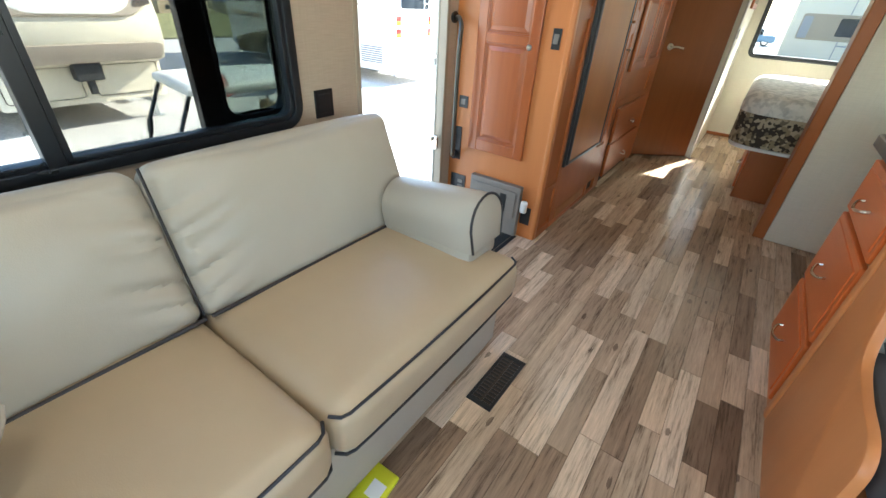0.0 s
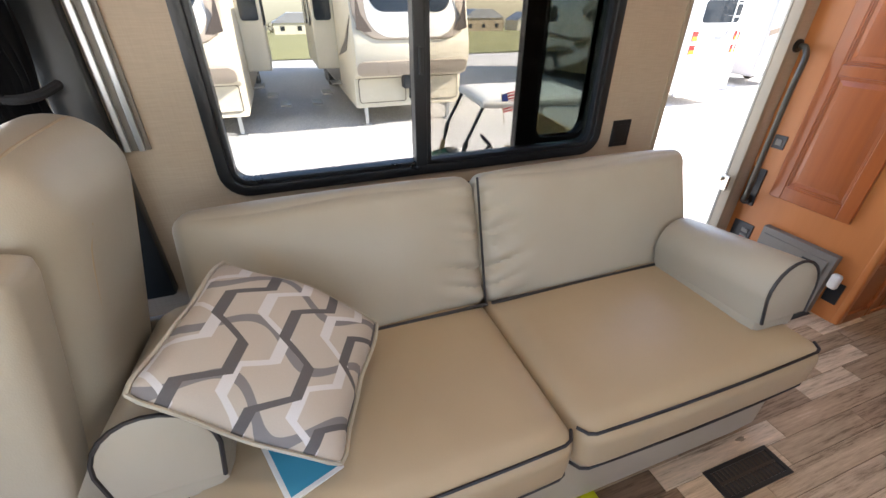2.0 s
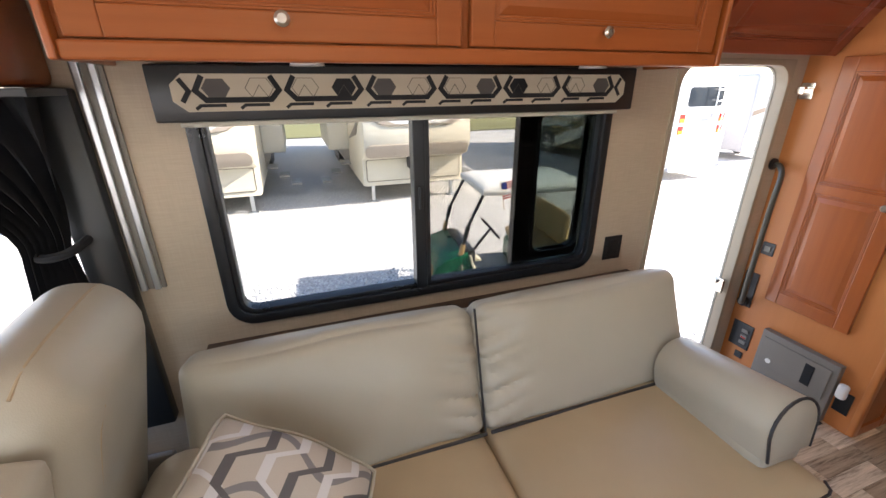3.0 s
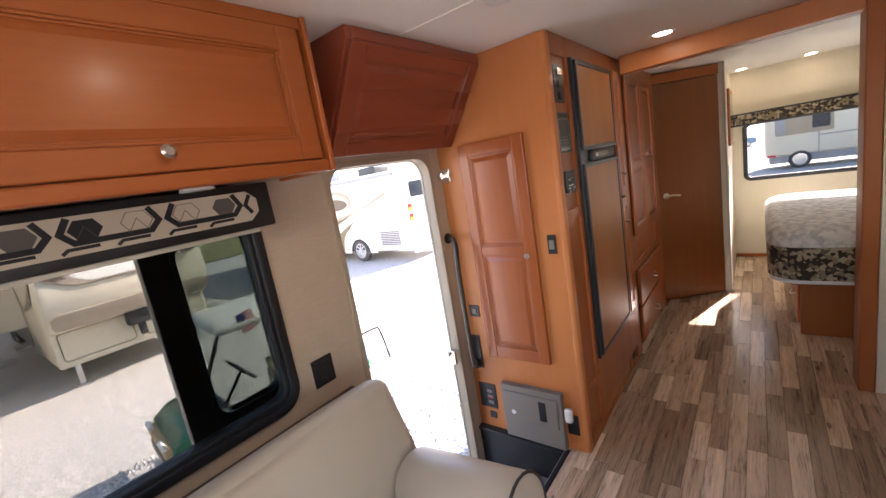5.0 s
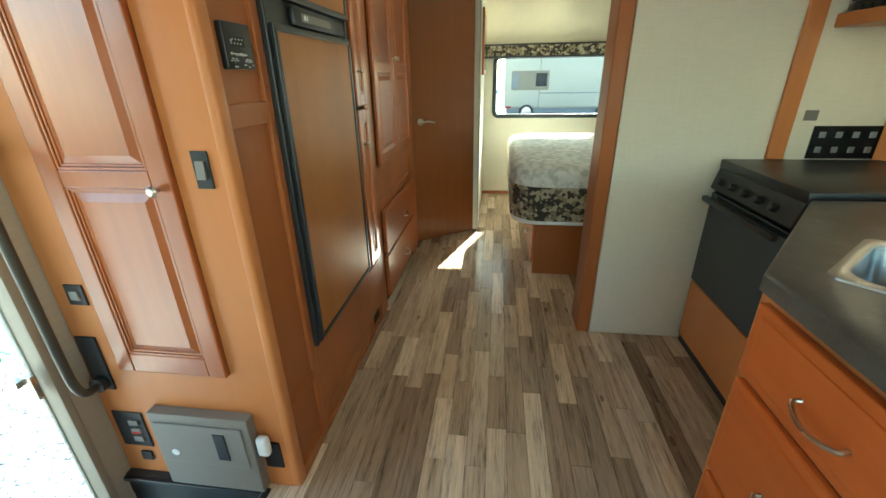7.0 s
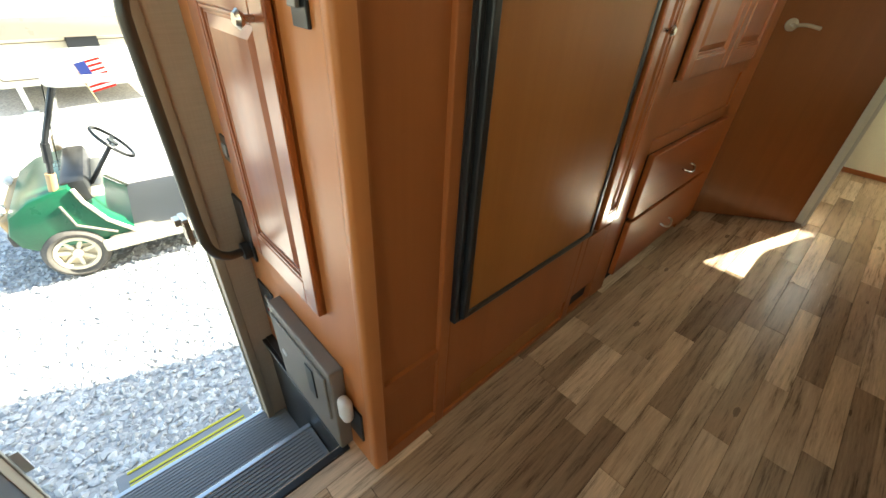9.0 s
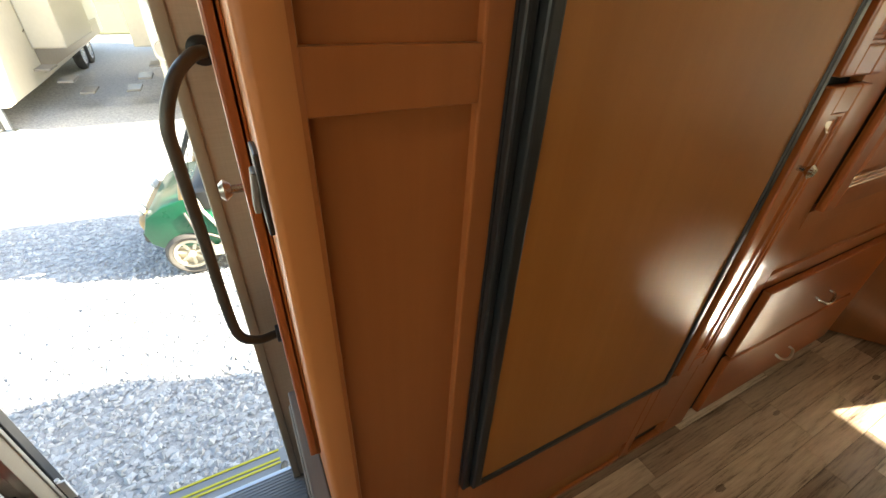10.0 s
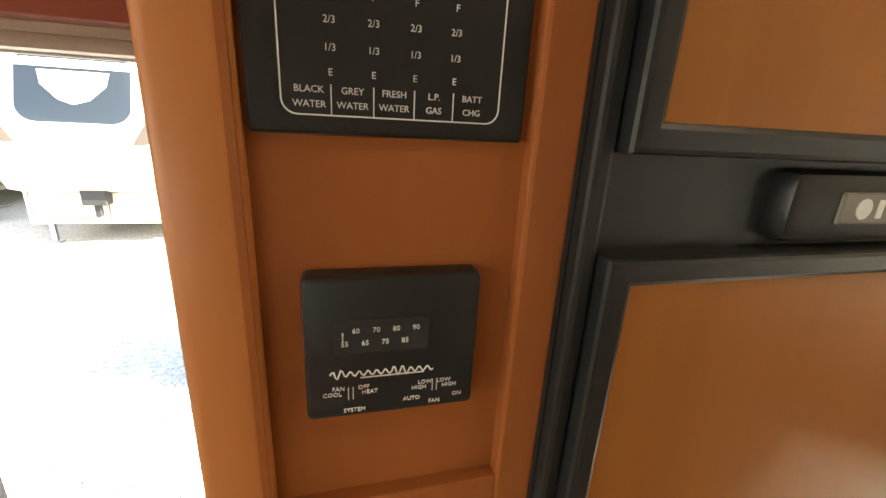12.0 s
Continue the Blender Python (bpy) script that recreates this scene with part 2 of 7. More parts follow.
M_GRAVEL, M_STONE = gravel_material(), stone_material()
M_GRASS = varied("dry_grass_field", (0.22, 0.20, 0.075), (0.14, 0.14, 0.05), 0.9, fine=3.0, coarse=0.08, bumpiness=0.6, dist=0.05)
M_CLEAR = material("clear_screen", (1, 1, 1), 0.02)
bsdf(M_CLEAR).inputs["Transmission Weight"].default_value = 1.0
bsdf(M_CLEAR).inputs["IOR"].default_value = 1.02
M_GLASS = material("grey_window_glass", (0.38, 0.395, 0.385), 0.02)
bsdf(M_GLASS).inputs["Transmission Weight"].default_value = 1.0
bsdf(M_GLASS).inputs["IOR"].default_value = 1.08
M_DAYGLASS = material("clear_window_glass", (0.8, 0.82, 0.8), 0.02)
bsdf(M_DAYGLASS).inputs["Transmission Weight"].default_value = 1.0
bsdf(M_DAYGLASS).inputs["IOR"].default_value = 1.08
M_SCREEN = material("insect_screen", (0.60, 0.575, 0.53), 0.03)
bsdf(M_SCREEN).inputs["Transmission Weight"].default_value = 1.0
bsdf(M_SCREEN).inputs["IOR"].default_value = 1.01
M_TINT = material("tinted_glass", (0.22, 0.27, 0.25), 0.02)
bsdf(M_TINT).inputs["Transmission Weight"].default_value = 1.0
bsdf(M_TINT).inputs["IOR"].default_value = 1.05
M_DARKGLASS = material("dark_vehicle_glass", (0.02, 0.025, 0.03), 0.06)
M_GELCOAT = varied("white_gelcoat", (0.78, 0.76, 0.71), (0.68, 0.66, 0.61), 0.28, fine=12, coarse=0.7, bumpiness=0.02)
M_CREAMSIDE = varied("cream_siding", (0.66, 0.60, 0.48), (0.56, 0.51, 0.40), 0.38, fine=14, coarse=0.8, bumpiness=0.02)
M_TANSIDE = varied("tan_panel", (0.36, 0.29, 0.20), (0.28, 0.22, 0.15), 0.4, fine=14, coarse=0.8, bumpiness=0.02)
M_BROWNSIDE = varied("brown_graphic", (0.10, 0.075, 0.055), (0.07, 0.05, 0.038), 0.35, fine=14, coarse=0.8, bumpiness=0.02)
M_GREYSIDE = varied("grey_panel", (0.30, 0.30, 0.31), (0.24, 0.24, 0.25), 0.4, fine=14, coarse=0.8, bumpiness=0.02)
M_GREEN = varied("green_cart_body", (0.008, 0.12, 0.058), (0.006, 0.085, 0.042), 0.3, fine=40, coarse=4, bumpiness=0.03)
M_TANSEAT = varied("tan_seat", (0.46, 0.31, 0.15), (0.38, 0.25, 0.12), 0.5, fine=200, bumpiness=0.1)
M_RED = material("red_lens", (0.55, 0.02, 0.015), 0.25)
M_AMBER = material("amber_lens", (0.75, 0.32, 0.02), 0.25)
M_YELLOW = varied("yellow_stripe", (0.62, 0.55, 0.03), (0.5, 0.44, 0.03), 0.6)
M_TAG = varied("yellow_tag_plastic", (0.66, 0.68, 0.02), (0.55, 0.56, 0.02), 0.35)
M_STEP = varied("ribbed_step_rubber", (0.27, 0.28, 0.29), (0.21, 0.22, 0.23), 0.6, fine=260, bumpiness=0.3)
# black of underparts, also put in for shade in gaps and openings
M_SHADOWBLK = varied("black_and_shade", (0.03, 0.03, 0.03), (0.02, 0.02, 0.02), 0.8)


def counter_material():
    m = material("slate_laminate", (0.09, 0.085, 0.078), 0.34)
    v = coords(m)
    cloud, speck = noise_fac(m, v, 9, 6, 0.65), noise_fac(m, v, 140, 3)
    f = mth(m, "ADD", mth(m, "MULTIPLY", cloud, 0.8), mth(m, "MULTIPLY", speck, 0.2))
    ln(m, ramp(m, f, [(0.32, (0.045, 0.043, 0.04)), (0.52, (0.085, 0.08, 0.072)), (0.72, (0.16, 0.15, 0.135))]), bsdf(m).inputs["Base Color"])
    bump(m, speck, 0.08, 0.001)
    return m


M_COUNTER = counter_material()


def lamp_material(name, color, strength):
    m = material(name, (0.8, 0.8, 0.78), 0.5)
    bsdf(m).inputs["Emission Color"].default_value = (*color, 1)
    bsdf(m).inputs["Emission Strength"].default_value = strength
    return m


M_LAMP = lamp_material("lit_lens", (1.0, 0.88, 0.68), 12.0)
M_LAMPMID = lamp_material("lit_cabin_lens", (1.0, 0.90, 0.75), 24.0)
M_LAMPLOW = lamp_material("dim_lit_lens", (1.0, 0.84, 0.58), 6.0)


# ---- mesh helpers ----
def box(x0, x1, y0, y1, z0, z1, b=0.0, seg=2):
    bm = bmesh.new()
    bmesh.ops.create_cube(bm, size=1.0)
    for v in bm.verts:
        v.co = Vector((x0 + (v.co.x + 0.5) * (x1 - x0), y0 + (v.co.y + 0.5) * (y1 - y0), z0 + (v.co.z + 0.5) * (z1 - z0)))
    if b:
        bmesh.ops.bevel(bm, geom=bm.edges[:], offset=b, segments=seg, profile=0.5, affect="EDGES")
    return bm


def join(*bms):
    out = bmesh.new()
    for b in bms:
        me = bpy.data.meshes.new("tmp")
        b.to_mesh(me)
        out.from_mesh(me)
        bpy.data.meshes.remove(me)
        b.free()
    return out


def moved(bm, m):
    bm.transform(m)
    return bm


def cyl(r, length, n=20, r2=None, b=0.0):
    """A capped cylinder or cone along z from 0."""
    bm = bmesh.new()
    bmesh.ops.create_cone(bm, cap_ends=True, segments=n, radius1=r, radius2=r if r2 is None else r2, depth=length)
    bmesh.ops.translate(bm, verts=bm.verts, vec=(0, 0, length / 2))
    if b:
        es = [e for e in bm.edges if abs(e.verts[0].co.z - e.verts[1].co.z) < 1e-6]
        bmesh.ops.bevel(bm, geom=es, offset=b, segments=2, profile=0.5, affect="EDGES")
    return bm


def prism(outline, z0, z1, b=0.0):
    """A flat outline (x, y), raised from z0 to z1."""
    bm = bmesh.new()
    f = bm.faces.new([bm.verts.new((x, y, z0)) for x, y in outline])
    top = bmesh.ops.extrude_face_region(bm, geom=[f])
    bmesh.ops.translate(bm, verts=[v for v in top["geom"] if isinstance(v, bmesh.types.BMVert)], vec=(0, 0, z1 - z0))
    bmesh.ops.recalc_face_normals(bm, faces=bm.faces)
    if b:
        es = [e for e in bm.edges if abs(e.verts[0].co.z - e.verts[1].co.z) < 1e-6]
        bmesh.ops.bevel(bm, geom=es, offset=b, segments=2, profile=0.5, affect="EDGES")
    return bm


def rounded(w, h, r, n=6):
    """Outline of a rectangle w by h about the origin, with round corners."""
    pts = []
    for cx, cy, a in ((w / 2 - r, h / 2 - r, 0), (-w / 2 + r, h / 2 - r, 90), (-w / 2 + r, -h / 2 + r, 180), (w / 2 - r, -h / 2 + r, 270)):
        for i in range(n + 1):
            q = radians(a + 90 * i / n)
            pts.append((cx + r * math.cos(q), cy + r * math.sin(q)))
    return pts


def ring(outer, inner, z0, z1, b=0.0):
    """A frame between two outlines with as many points each."""
    bm = bmesh.new()
    n = len(outer)
    rows = [[bm.verts.new((x, y, z)) for x, y in o] for o, z in ((outer, z0), (outer, z1), (inner, z1), (inner, z0))]
    for k in range(4):
        a, c = rows[k], rows[(k + 1) % 4]
        for i in range(n):
            bm.faces.new((a[i], a[(i + 1) % n], c[(i + 1) % n], c[i]))
    bmesh.ops.recalc_face_normals(bm, faces=bm.faces)
    if b:
        es = [e for e in bm.edges if all(abs(v.co.z - z1) < 1e-6 for v in e.verts) and not (e.link_faces[0].normal.z > 0.9 and e.link_faces[1].normal.z > 0.9)]
        bmesh.ops.bevel(bm, geom=es, offset=b, segments=2, profile=0.5, affect="EDGES")
    return bm


def tube(points, r, n=10, cap=True):
    """A round bar along a line of points."""
    pts = [Vector(p) for p in points]
    bm = bmesh.new()
    rings = []
    side = None
    for i, p in enumerate(pts):
        d = (pts[min(i + 1, len(pts) - 1)] - pts[max(i - 1, 0)]).normalized()
        if side is None:
            side = d.orthogonal().normalized()
        side = (side - d * side.dot(d)).normalized()
        up = d.cross(side)
        rings.append([bm.verts.new(p + r * (math.cos(q) * side + math.sin(q) * up)) for q in (2 * math.pi * k / n for k in range(n))])
    for a, c in zip(rings, rings[1:]):
        for k in range(n):
            bm.faces.new((a[k], a[(k + 1) % n], c[(k + 1) % n], c[k]))
    if cap:
        bm.faces.new(rings[0][::-1])
        bm.faces.new(rings[-1])
    return bm


def smooth_line(points, n=8):
    """A soft curve through the points."""
    p = [Vector(q) for q in points]
    p = [2 * p[0] - p[1], *p, 2 * p[-1] - p[-2]]
    out = []
    for i in range(1, len(p) - 2):
        for k in range(n):
            t = k / n
            a, b, c, d = p[i - 1], p[i], p[i + 1], p[i + 2]
            out.append(0.5 * (2 * b + (c - a) * t + (2 * a - 5 * b + 4 * c - d) * t * t + (3 * b - a - 3 * c + d) * t ** 3))
    out.append(p[-2])
    return out


def soft(sx, sy, sz, r, n=14, puff=(0, 0, 0), ripple=None):
    """An upholstered block about the origin: round edges, swelling faces, and creases by ripple(x, y, z)."""
    bm = bmesh.new()
    bmesh.ops.create_cube(bm, size=2.0)
    bmesh.ops.subdivide_edges(bm, edges=bm.edges[:], cuts=n, use_grid_fill=True)
    h = Vector((sx / 2, sy / 2, sz / 2))
    for v in bm.verts:
        u = v.co.copy()
        p = Vector((math.copysign(abs(u[i]) ** 0.75, u[i]) * h[i] for i in range(3)))
        core = Vector((max(-h[i] + r, min(h[i] - r, p[i])) for i in range(3)))
        d = p - core
        if d.length > 1e-9:
            p = core + d.normalized() * r
        for i in range(3):
            j, k = (i + 1) % 3, (i + 2) % 3
            p[i] += math.copysign(puff[i], u[i]) * abs(u[i]) ** 3 * (1 - u[j] ** 2) * (1 - u[k] ** 2)
        if ripple:
            p += ripple(p.x / h.x, p.y / h.y, p.z / h.z)
        v.co = p
    bmesh.ops.recalc_face_normals(bm, faces=bm.faces)
    return bm


def thing(name, at, label, category, group="", kind=""):
    ob = new(name)
    ob.empty_display_size = 0.05
    ob.location = at
    return tagged(ob, label, category, group, kind)


def part(name, bm, mat, parent=None, label="", smooth=False):
    """Links a bmesh, given in the world's metres, as one mesh under a thing or a part."""
    me = bpy.data.meshes.new(name)
    bm.to_mesh(me)
    bm.free()
    me.materials.append(mat)
    if smooth:
        me.shade_smooth()
        me.set_sharp_from_angle(angle=radians(40))
    ob = new(name, me)
    if parent is not None:
        ob.parent = parent
        ob.matrix_parent_inverse = Matrix.Translation(-parent.location)
    if label:
        ob["label"] = label
    return ob


def solid(name, bm, mat, label, category, group="", kind="", smooth=False):
    return tagged(part(name, bm, mat, None, "", smooth), label, category, group, kind)


def lettering(name, text, size, m, mat, parent, depth=0.0004):
    cu = bpy.data.curves.new("tmp", "FONT")
    cu.body, cu.size, cu.align_x, cu.align_y, cu.extrude, cu.resolution_u = text, size, "CENTER", "CENTER", depth, 2
    tmp = bpy.data.objects.new("tmp", cu)
    me = bpy.data.meshes.new_from_object(tmp)
    bpy.data.objects.remove(tmp)
    bm = bmesh.new()
    bm.from_mesh(me)
    bm.transform(m)
    return part(name, bm, mat, parent)


def face(x, y, z, facing):
    """A pose whose local x runs to a viewer's right, local y up and local z out of a wall that faces '+x', '-y', '-x' or '+y'."""
    rz = {"+x": 90, "-y": 0, "-x": -90, "+y": 180}[facing]
    return pose(x, y, z, 0, 0, rz) @ pose(0, 0, 0, 90)


def raised_door(m, w, h, panels, parent, name="door", label="", mat=M_WOOD, stile=0.055, t=0.02):
    """A frame-and-panel leaf, its lower left corner at the pose m. panels: (v0, v1) heights of the fields."""
    leaf = part(name, moved(box(0, w, 0, h, 0, t * 0.45, 0.002), m), mat, parent, label)
    bits = [box(0, stile, 0, h, 0, t, 0.004), box(w - stile, w, 0, h, 0, t, 0.004)]
    cuts = [0.0] + [q for p in panels for q in p] + [h]
    for a, c in zip(cuts[::2], cuts[1::2]):
        bits.append(box(stile - 0.001, w - stile + 0.001, a, c, 0, t - 0.0006, 0.004))
    for v0, v1 in panels:
        for k, (d, zz) in enumerate(((0.0, t * 0.86), (0.007, t * 0.66))):
            o = [(stile + d, v0 + d), (w - stile - d, v0 + d), (w - stile - d, v1 - d), (stile + d, v1 - d)]
            i = [(stile + d + 0.007, v0 + d + 0.007), (w - stile - d - 0.007, v0 + d + 0.007), (w - stile - d - 0.007, v1 - d - 0.007), (stile + d + 0.007, v1 - d - 0.007)]
            bits.append(ring(o, i, 0.002, zz, 0.002))
    part("door_frame", moved(join(*bits), m), mat, leaf)
    for v0, v1 in panels:
        bm = bmesh.new()
        a = [(stile + 0.012, v0 + 0.012, t * 0.46), (w - stile - 0.012, v0 + 0.012, t * 0.46), (w - stile - 0.012, v1 - 0.012, t * 0.46), (stile + 0.012, v1 - 0.012, t * 0.46)]
        g = 0.035
        c = [(stile + g, v0 + g, t * 0.85), (w - stile - g, v0 + g, t * 0.85), (w - stile - g, v1 - g, t * 0.85), (stile + g, v1 - g, t * 0.85)]
        va, vc = [bm.verts.new(p) for p in a], [bm.verts.new(p) for p in c]
        bm.faces.new(vc)
        for i in range(4):
            bm.faces.new((va[i], va[(i + 1) % 4], vc[(i + 1) % 4], vc[i]))
        part("raised_panel", moved(bm, m), mat, leaf)
    return leaf


def knob(m, parent, r=0.014):
    bm = join(cyl(0.0055, 0.018, 12), moved(cyl(r * 0.55, 0.008, 18, r), pose(0, 0, 0.014)), moved(cyl(r, 0.006, 18, r * 0.6), pose(0, 0, 0.022)))
    return part("knob", moved(bm, m), M_NICKEL, parent, "brushed nickel knob", True)


def bow_handle(m, parent, w=0.1):
    pts = smooth_line([(-w / 2, 0, 0), (-w / 2, -0.004, 0.016), (-w / 4, -0.012, 0.026), (0, -0.015, 0.029), (w / 4, -0.012, 0.026), (w / 2, -0.004, 0.016), (w / 2, 0, 0)], 5)
    return part("handle", moved(tube(pts, 0.0048, 8), m), M_NICKEL, parent, "brushed nickel bow handle", True)


# ---- shell of the motorhome ----
CEIL, WX = 1.99, -0.65            # ceiling height; inner face of the wall with the entrance
EX, REAR, FRONT = 2.25, 3.78, -4.1
DOOR_Y0, DOOR_Y1, DOOR_Z0, DOOR_Z1 = -0.748, -0.095, -0.50, 1.585
WIN_Y0, WIN_Y1, WIN_Z0, WIN_Z1 = -2.497, -1.055, 0.752, 1.56


def wall_with_holes(name, axis, at0, at1, u0, u1, z0, z1, holes, mat, label):
    """A thick wall with openings that go through it. holes: (u0, u1, z0, z1) apart along u."""
    bits, u = [], u0
    rect = (lambda a, c, p, q: box(at0, at1, a, c, p, q)) if axis == "x" else (lambda a, c, p, q: box(a, c, at0, at1, p, q))
    for a, c, p, q in sorted(holes):
        if a > u:
            bits.append(rect(u, a, z0, z1))
        if p > z0:
            bits.append(rect(a, c, z0, p))
        if q < z1:
            bits.append(rect(a, c, q, z1))
        u = c
    if u1 > u:
        bits.append(rect(u, u1, z0, z1))
    return solid(name, join(*bits), mat, label, "wall", "", "structure")


CAB_Y0, CAB_Y1, CAB_Z0, CAB_Z1 = -4.0, -2.82, 0.62, 1.50
west = wall_with_holes("wall_west", "x", WX - 0.05, WX, FRONT, REAR, -0.55, CEIL,
                       [(DOOR_Y0, DOOR_Y1, DOOR_Z0, DOOR_Z1), (WIN_Y0 + 0.03, WIN_Y1 - 0.03, WIN_Z0 + 0.03, WIN_Z1 - 0.03), (CAB_Y0, CAB_Y1, CAB_Z0, CAB_Z1)],
                       M_WALL, "beige textured wallboard beside sofa and entrance")
wall_with_holes("wall_rear", "y", REAR, REAR + 0.05, WX, EX, -0.05, CEIL, [(0.57, 1.73, 0.865, 1.45)], M_WALLLT, "cream wallboard behind the bed")
# cab and bedside openings are unseen, added to let in more daylight
wall_with_holes("wall_east", "x", EX, EX + 0.05, FRONT, REAR, -0.05, CEIL, [(-4.0, -3.0, 0.65, 1.55), (-2.75, -0.95, 0.82, 1.62), (2.2, 3.0, 0.9, 1.5)], M_WALLLT, "cream wallboard of the slide-out")
wall_with_holes("wall_front", "y", FRONT - 0.05, FRONT, WX, EX, -0.05, CEIL, [(-0.5, 2.1, 0.75, 1.75)], M_WALL, "beige wall round the windscreen")
solid("ceiling", box(WX - 0.05, EX + 0.05, FRONT - 0.05, REAR + 0.05, CEIL, CEIL + 0.06), M_CEIL, "off-white vinyl ceiling", "ceiling", "", "structure")
solid("roof", box(WX - 0.07, EX + 0.07, FRONT - 0.1, REAR + 0.1, CEIL + 0.06, 2.30, 0.03), M_GELCOAT, "white motorhome roof", "roof", "", "structure")
for y in (-1.757, -0.53, 1.9):
    bm = join(box(WX + 0.3, EX, y - 0.024, y + 0.024, CEIL - 0.004, CEIL + 0.001, 0.001), box(WX + 0.3, EX, y - 0.004, y + 0.004, CEIL - 0.007, CEIL - 0.003))
    if y == -0.53:
        bm.free()
        bm = box(WX + 0.3, EX, y - 0.009, y + 0.009, CEIL - 0.003, CEIL + 0.001, 0.001)
    solid("trim", bm, M_CEIL, "white ceiling joint strip", "ceiling trim", "ceiling joint strips", "structure")

# floor slab with the step well left open, and the underbody
slab = join(box(WX, EX, FRONT, DOOR_Y0, -0.10, -0.0035), box(-0.115, EX, DOOR_Y0, DOOR_Y1 + 0.06, -0.10, -0.0035), box(WX, EX, DOOR_Y1 + 0.06, REAR, -0.10, -0.0035))
floor = solid("floor", slab, M_SUBFLOOR, "grey-brown wood-look vinyl plank floor", "floor", "", "structure")
solid("underbody", join(box(WX + 0.02, EX - 0.3, FRONT + 0.2, DOOR_Y0 - 0.02, -0.55, -0.11), box(-0.02, EX - 0.3, DOOR_Y0 - 0.02, 0.0, -0.55, -0.11), box(WX + 0.02, EX - 0.3, 0.0, REAR, -0.55, -0.11)),
      M_SHADOWBLK, "dark underbody of the motorhome", "underbody", "", "structure")

# slide-out end wall with the doorway to the bedroom
solid("wall_slide", box(1.14, EX - 0.002, 1.015, 1.10, 0.004, CEIL - 0.002, 0.002), M_WALLLT, "cream wallboard end of the slide-out", "wall", "", "structure")
solid("trim", box(1.748, 1.814, 0.995, 1.0145, 0.93, CEIL - 0.002, 0.003), M_PANEL, "vertical cherry wood trim strip", "wall trim", "", "structure")
solid("trim", box(1.075, 1.139, 1.02, 1.18, 0.0, CEIL - 0.002, 0.006), M_SIDE, "dark cherry wood door jamb", "door jamb", "", "structure")
solid("trim", box(0.03, 1.074, 1.04, 1.14, 1.885, CEIL - 0.002, 0.004), M_PANEL, "cherry wood ceiling beam", "beam", "", "structure")
solid("wall_bath", box(0.42, 0.46, 2.56, REAR - 0.002, 0.001, CEIL - 0.002), M_WALLLT, "cream bathroom wall", "wall", "", "structure")
solid("trim", box(0.46, 0.475, 2.53, 2.575, 0.001, CEIL - 0.002, 0.003), M_TRIMCREAM, "pale door casing", "door casing", "", "structure")
solid("wall_bath_end", box(-0.648, -0.035, 2.165, 2.20, 0.001, CEIL - 0.002), M_SIDE, "wood veneer partition", "wall", "", "structure")

# bathroom door set across the corner
bd = thing("door_2", (0.2, 2.3, 0), "closed cherry wood bathroom door with lever", "door", "", "structure")
a, c = Vector((-0.03, 2.172, 0)), Vector((0.43, 2.52, 0))
ang = math.degrees(math.atan2(c.y - a.y, c.x - a.x))
dm = pose(a.x, a.y, 0.012, 0, 0, ang)
part("door_leaf", moved(box(0.0, (c - a).length - 0.004, 0.0, 0.03, 0, 1.885, 0.003), dm), M_DOORWOOD, bd)
part("header", moved(box(0.0, (c - a).length, -0.008, 0.03, 1.890, 1.97, 0.003), dm), M_SIDE, bd, "wood lintel above the door")
lv = dm @ pose(0.09, 0, 0.95, 90)
lever = part("rosette", moved(cyl(0.026, 0.008, 24, b=0.002), lv), M_NICKEL, bd, "brushed nickel rosette", True)
part("lever", moved(join(tube([(0, 0, 0), (0, 0, 0.04)], 0.008), tube(smooth_line([(0, 0, 0.04), (0.04, 0.004, 0.045), (0.1, -0.006, 0.04)]), 0.0075)), lv), M_NICKEL, lever, "brushed nickel lever", True)

# ---- windows ----
def window(name, plane, u0, u1, z0, z1, radius, bars, facing, label, width=0.035, glass=M_GLASS):
    """A black-framed window with round corners; bars: u of upright bars, from the viewer's left."""
    w, h = u1 - u0, z1 - z0
    uc, zc = (u0 + u1) / 2, (z0 + z1) / 2
    m = face(plane, uc, zc, facing) if facing in ("+x", "-x") else face(uc, plane, zc, facing)
    win = thing(name, m.translation, label, "window", "", "structure")
    fr = part("window_frame", moved(ring(rounded(w, h, radius), rounded(w - 2 * width, h - 2 * width, radius * 0.6), -0.05, 0.014, 0.004), m), M_FRAMEBLK, win, "black window frame", True)
    part("window_lip", moved(ring(rounded(w - 2 * width + 0.004, h - 2 * width + 0.004, radius * 0.62), rounded(w - 2 * width - 0.03, h - 2 * width - 0.03, radius * 0.5), -0.045, 0.004, 0.002), m), M_FRAMEBLK, win, "", True)
    for u, bw in bars:
        part("mullion", moved(join(box(u - bw / 2, u + bw / 2, -h / 2 + width * 0.8, h / 2 - width * 0.8, -0.04, 0.012, 0.003), box(u + bw * 0.1, u + bw * 0.9, -h / 2 + width, h / 2 - width, -0.045, 0.004, 0.002)), m), M_FRAMEBLK, win)
    pane = part("pane", moved(prism(rounded(w - 2 * width, h - 2 * width, radius * 0.6), -0.032, -0.029), m), glass, win, "clear glass pane")
    pane.visible_shadow = False
    return win, m


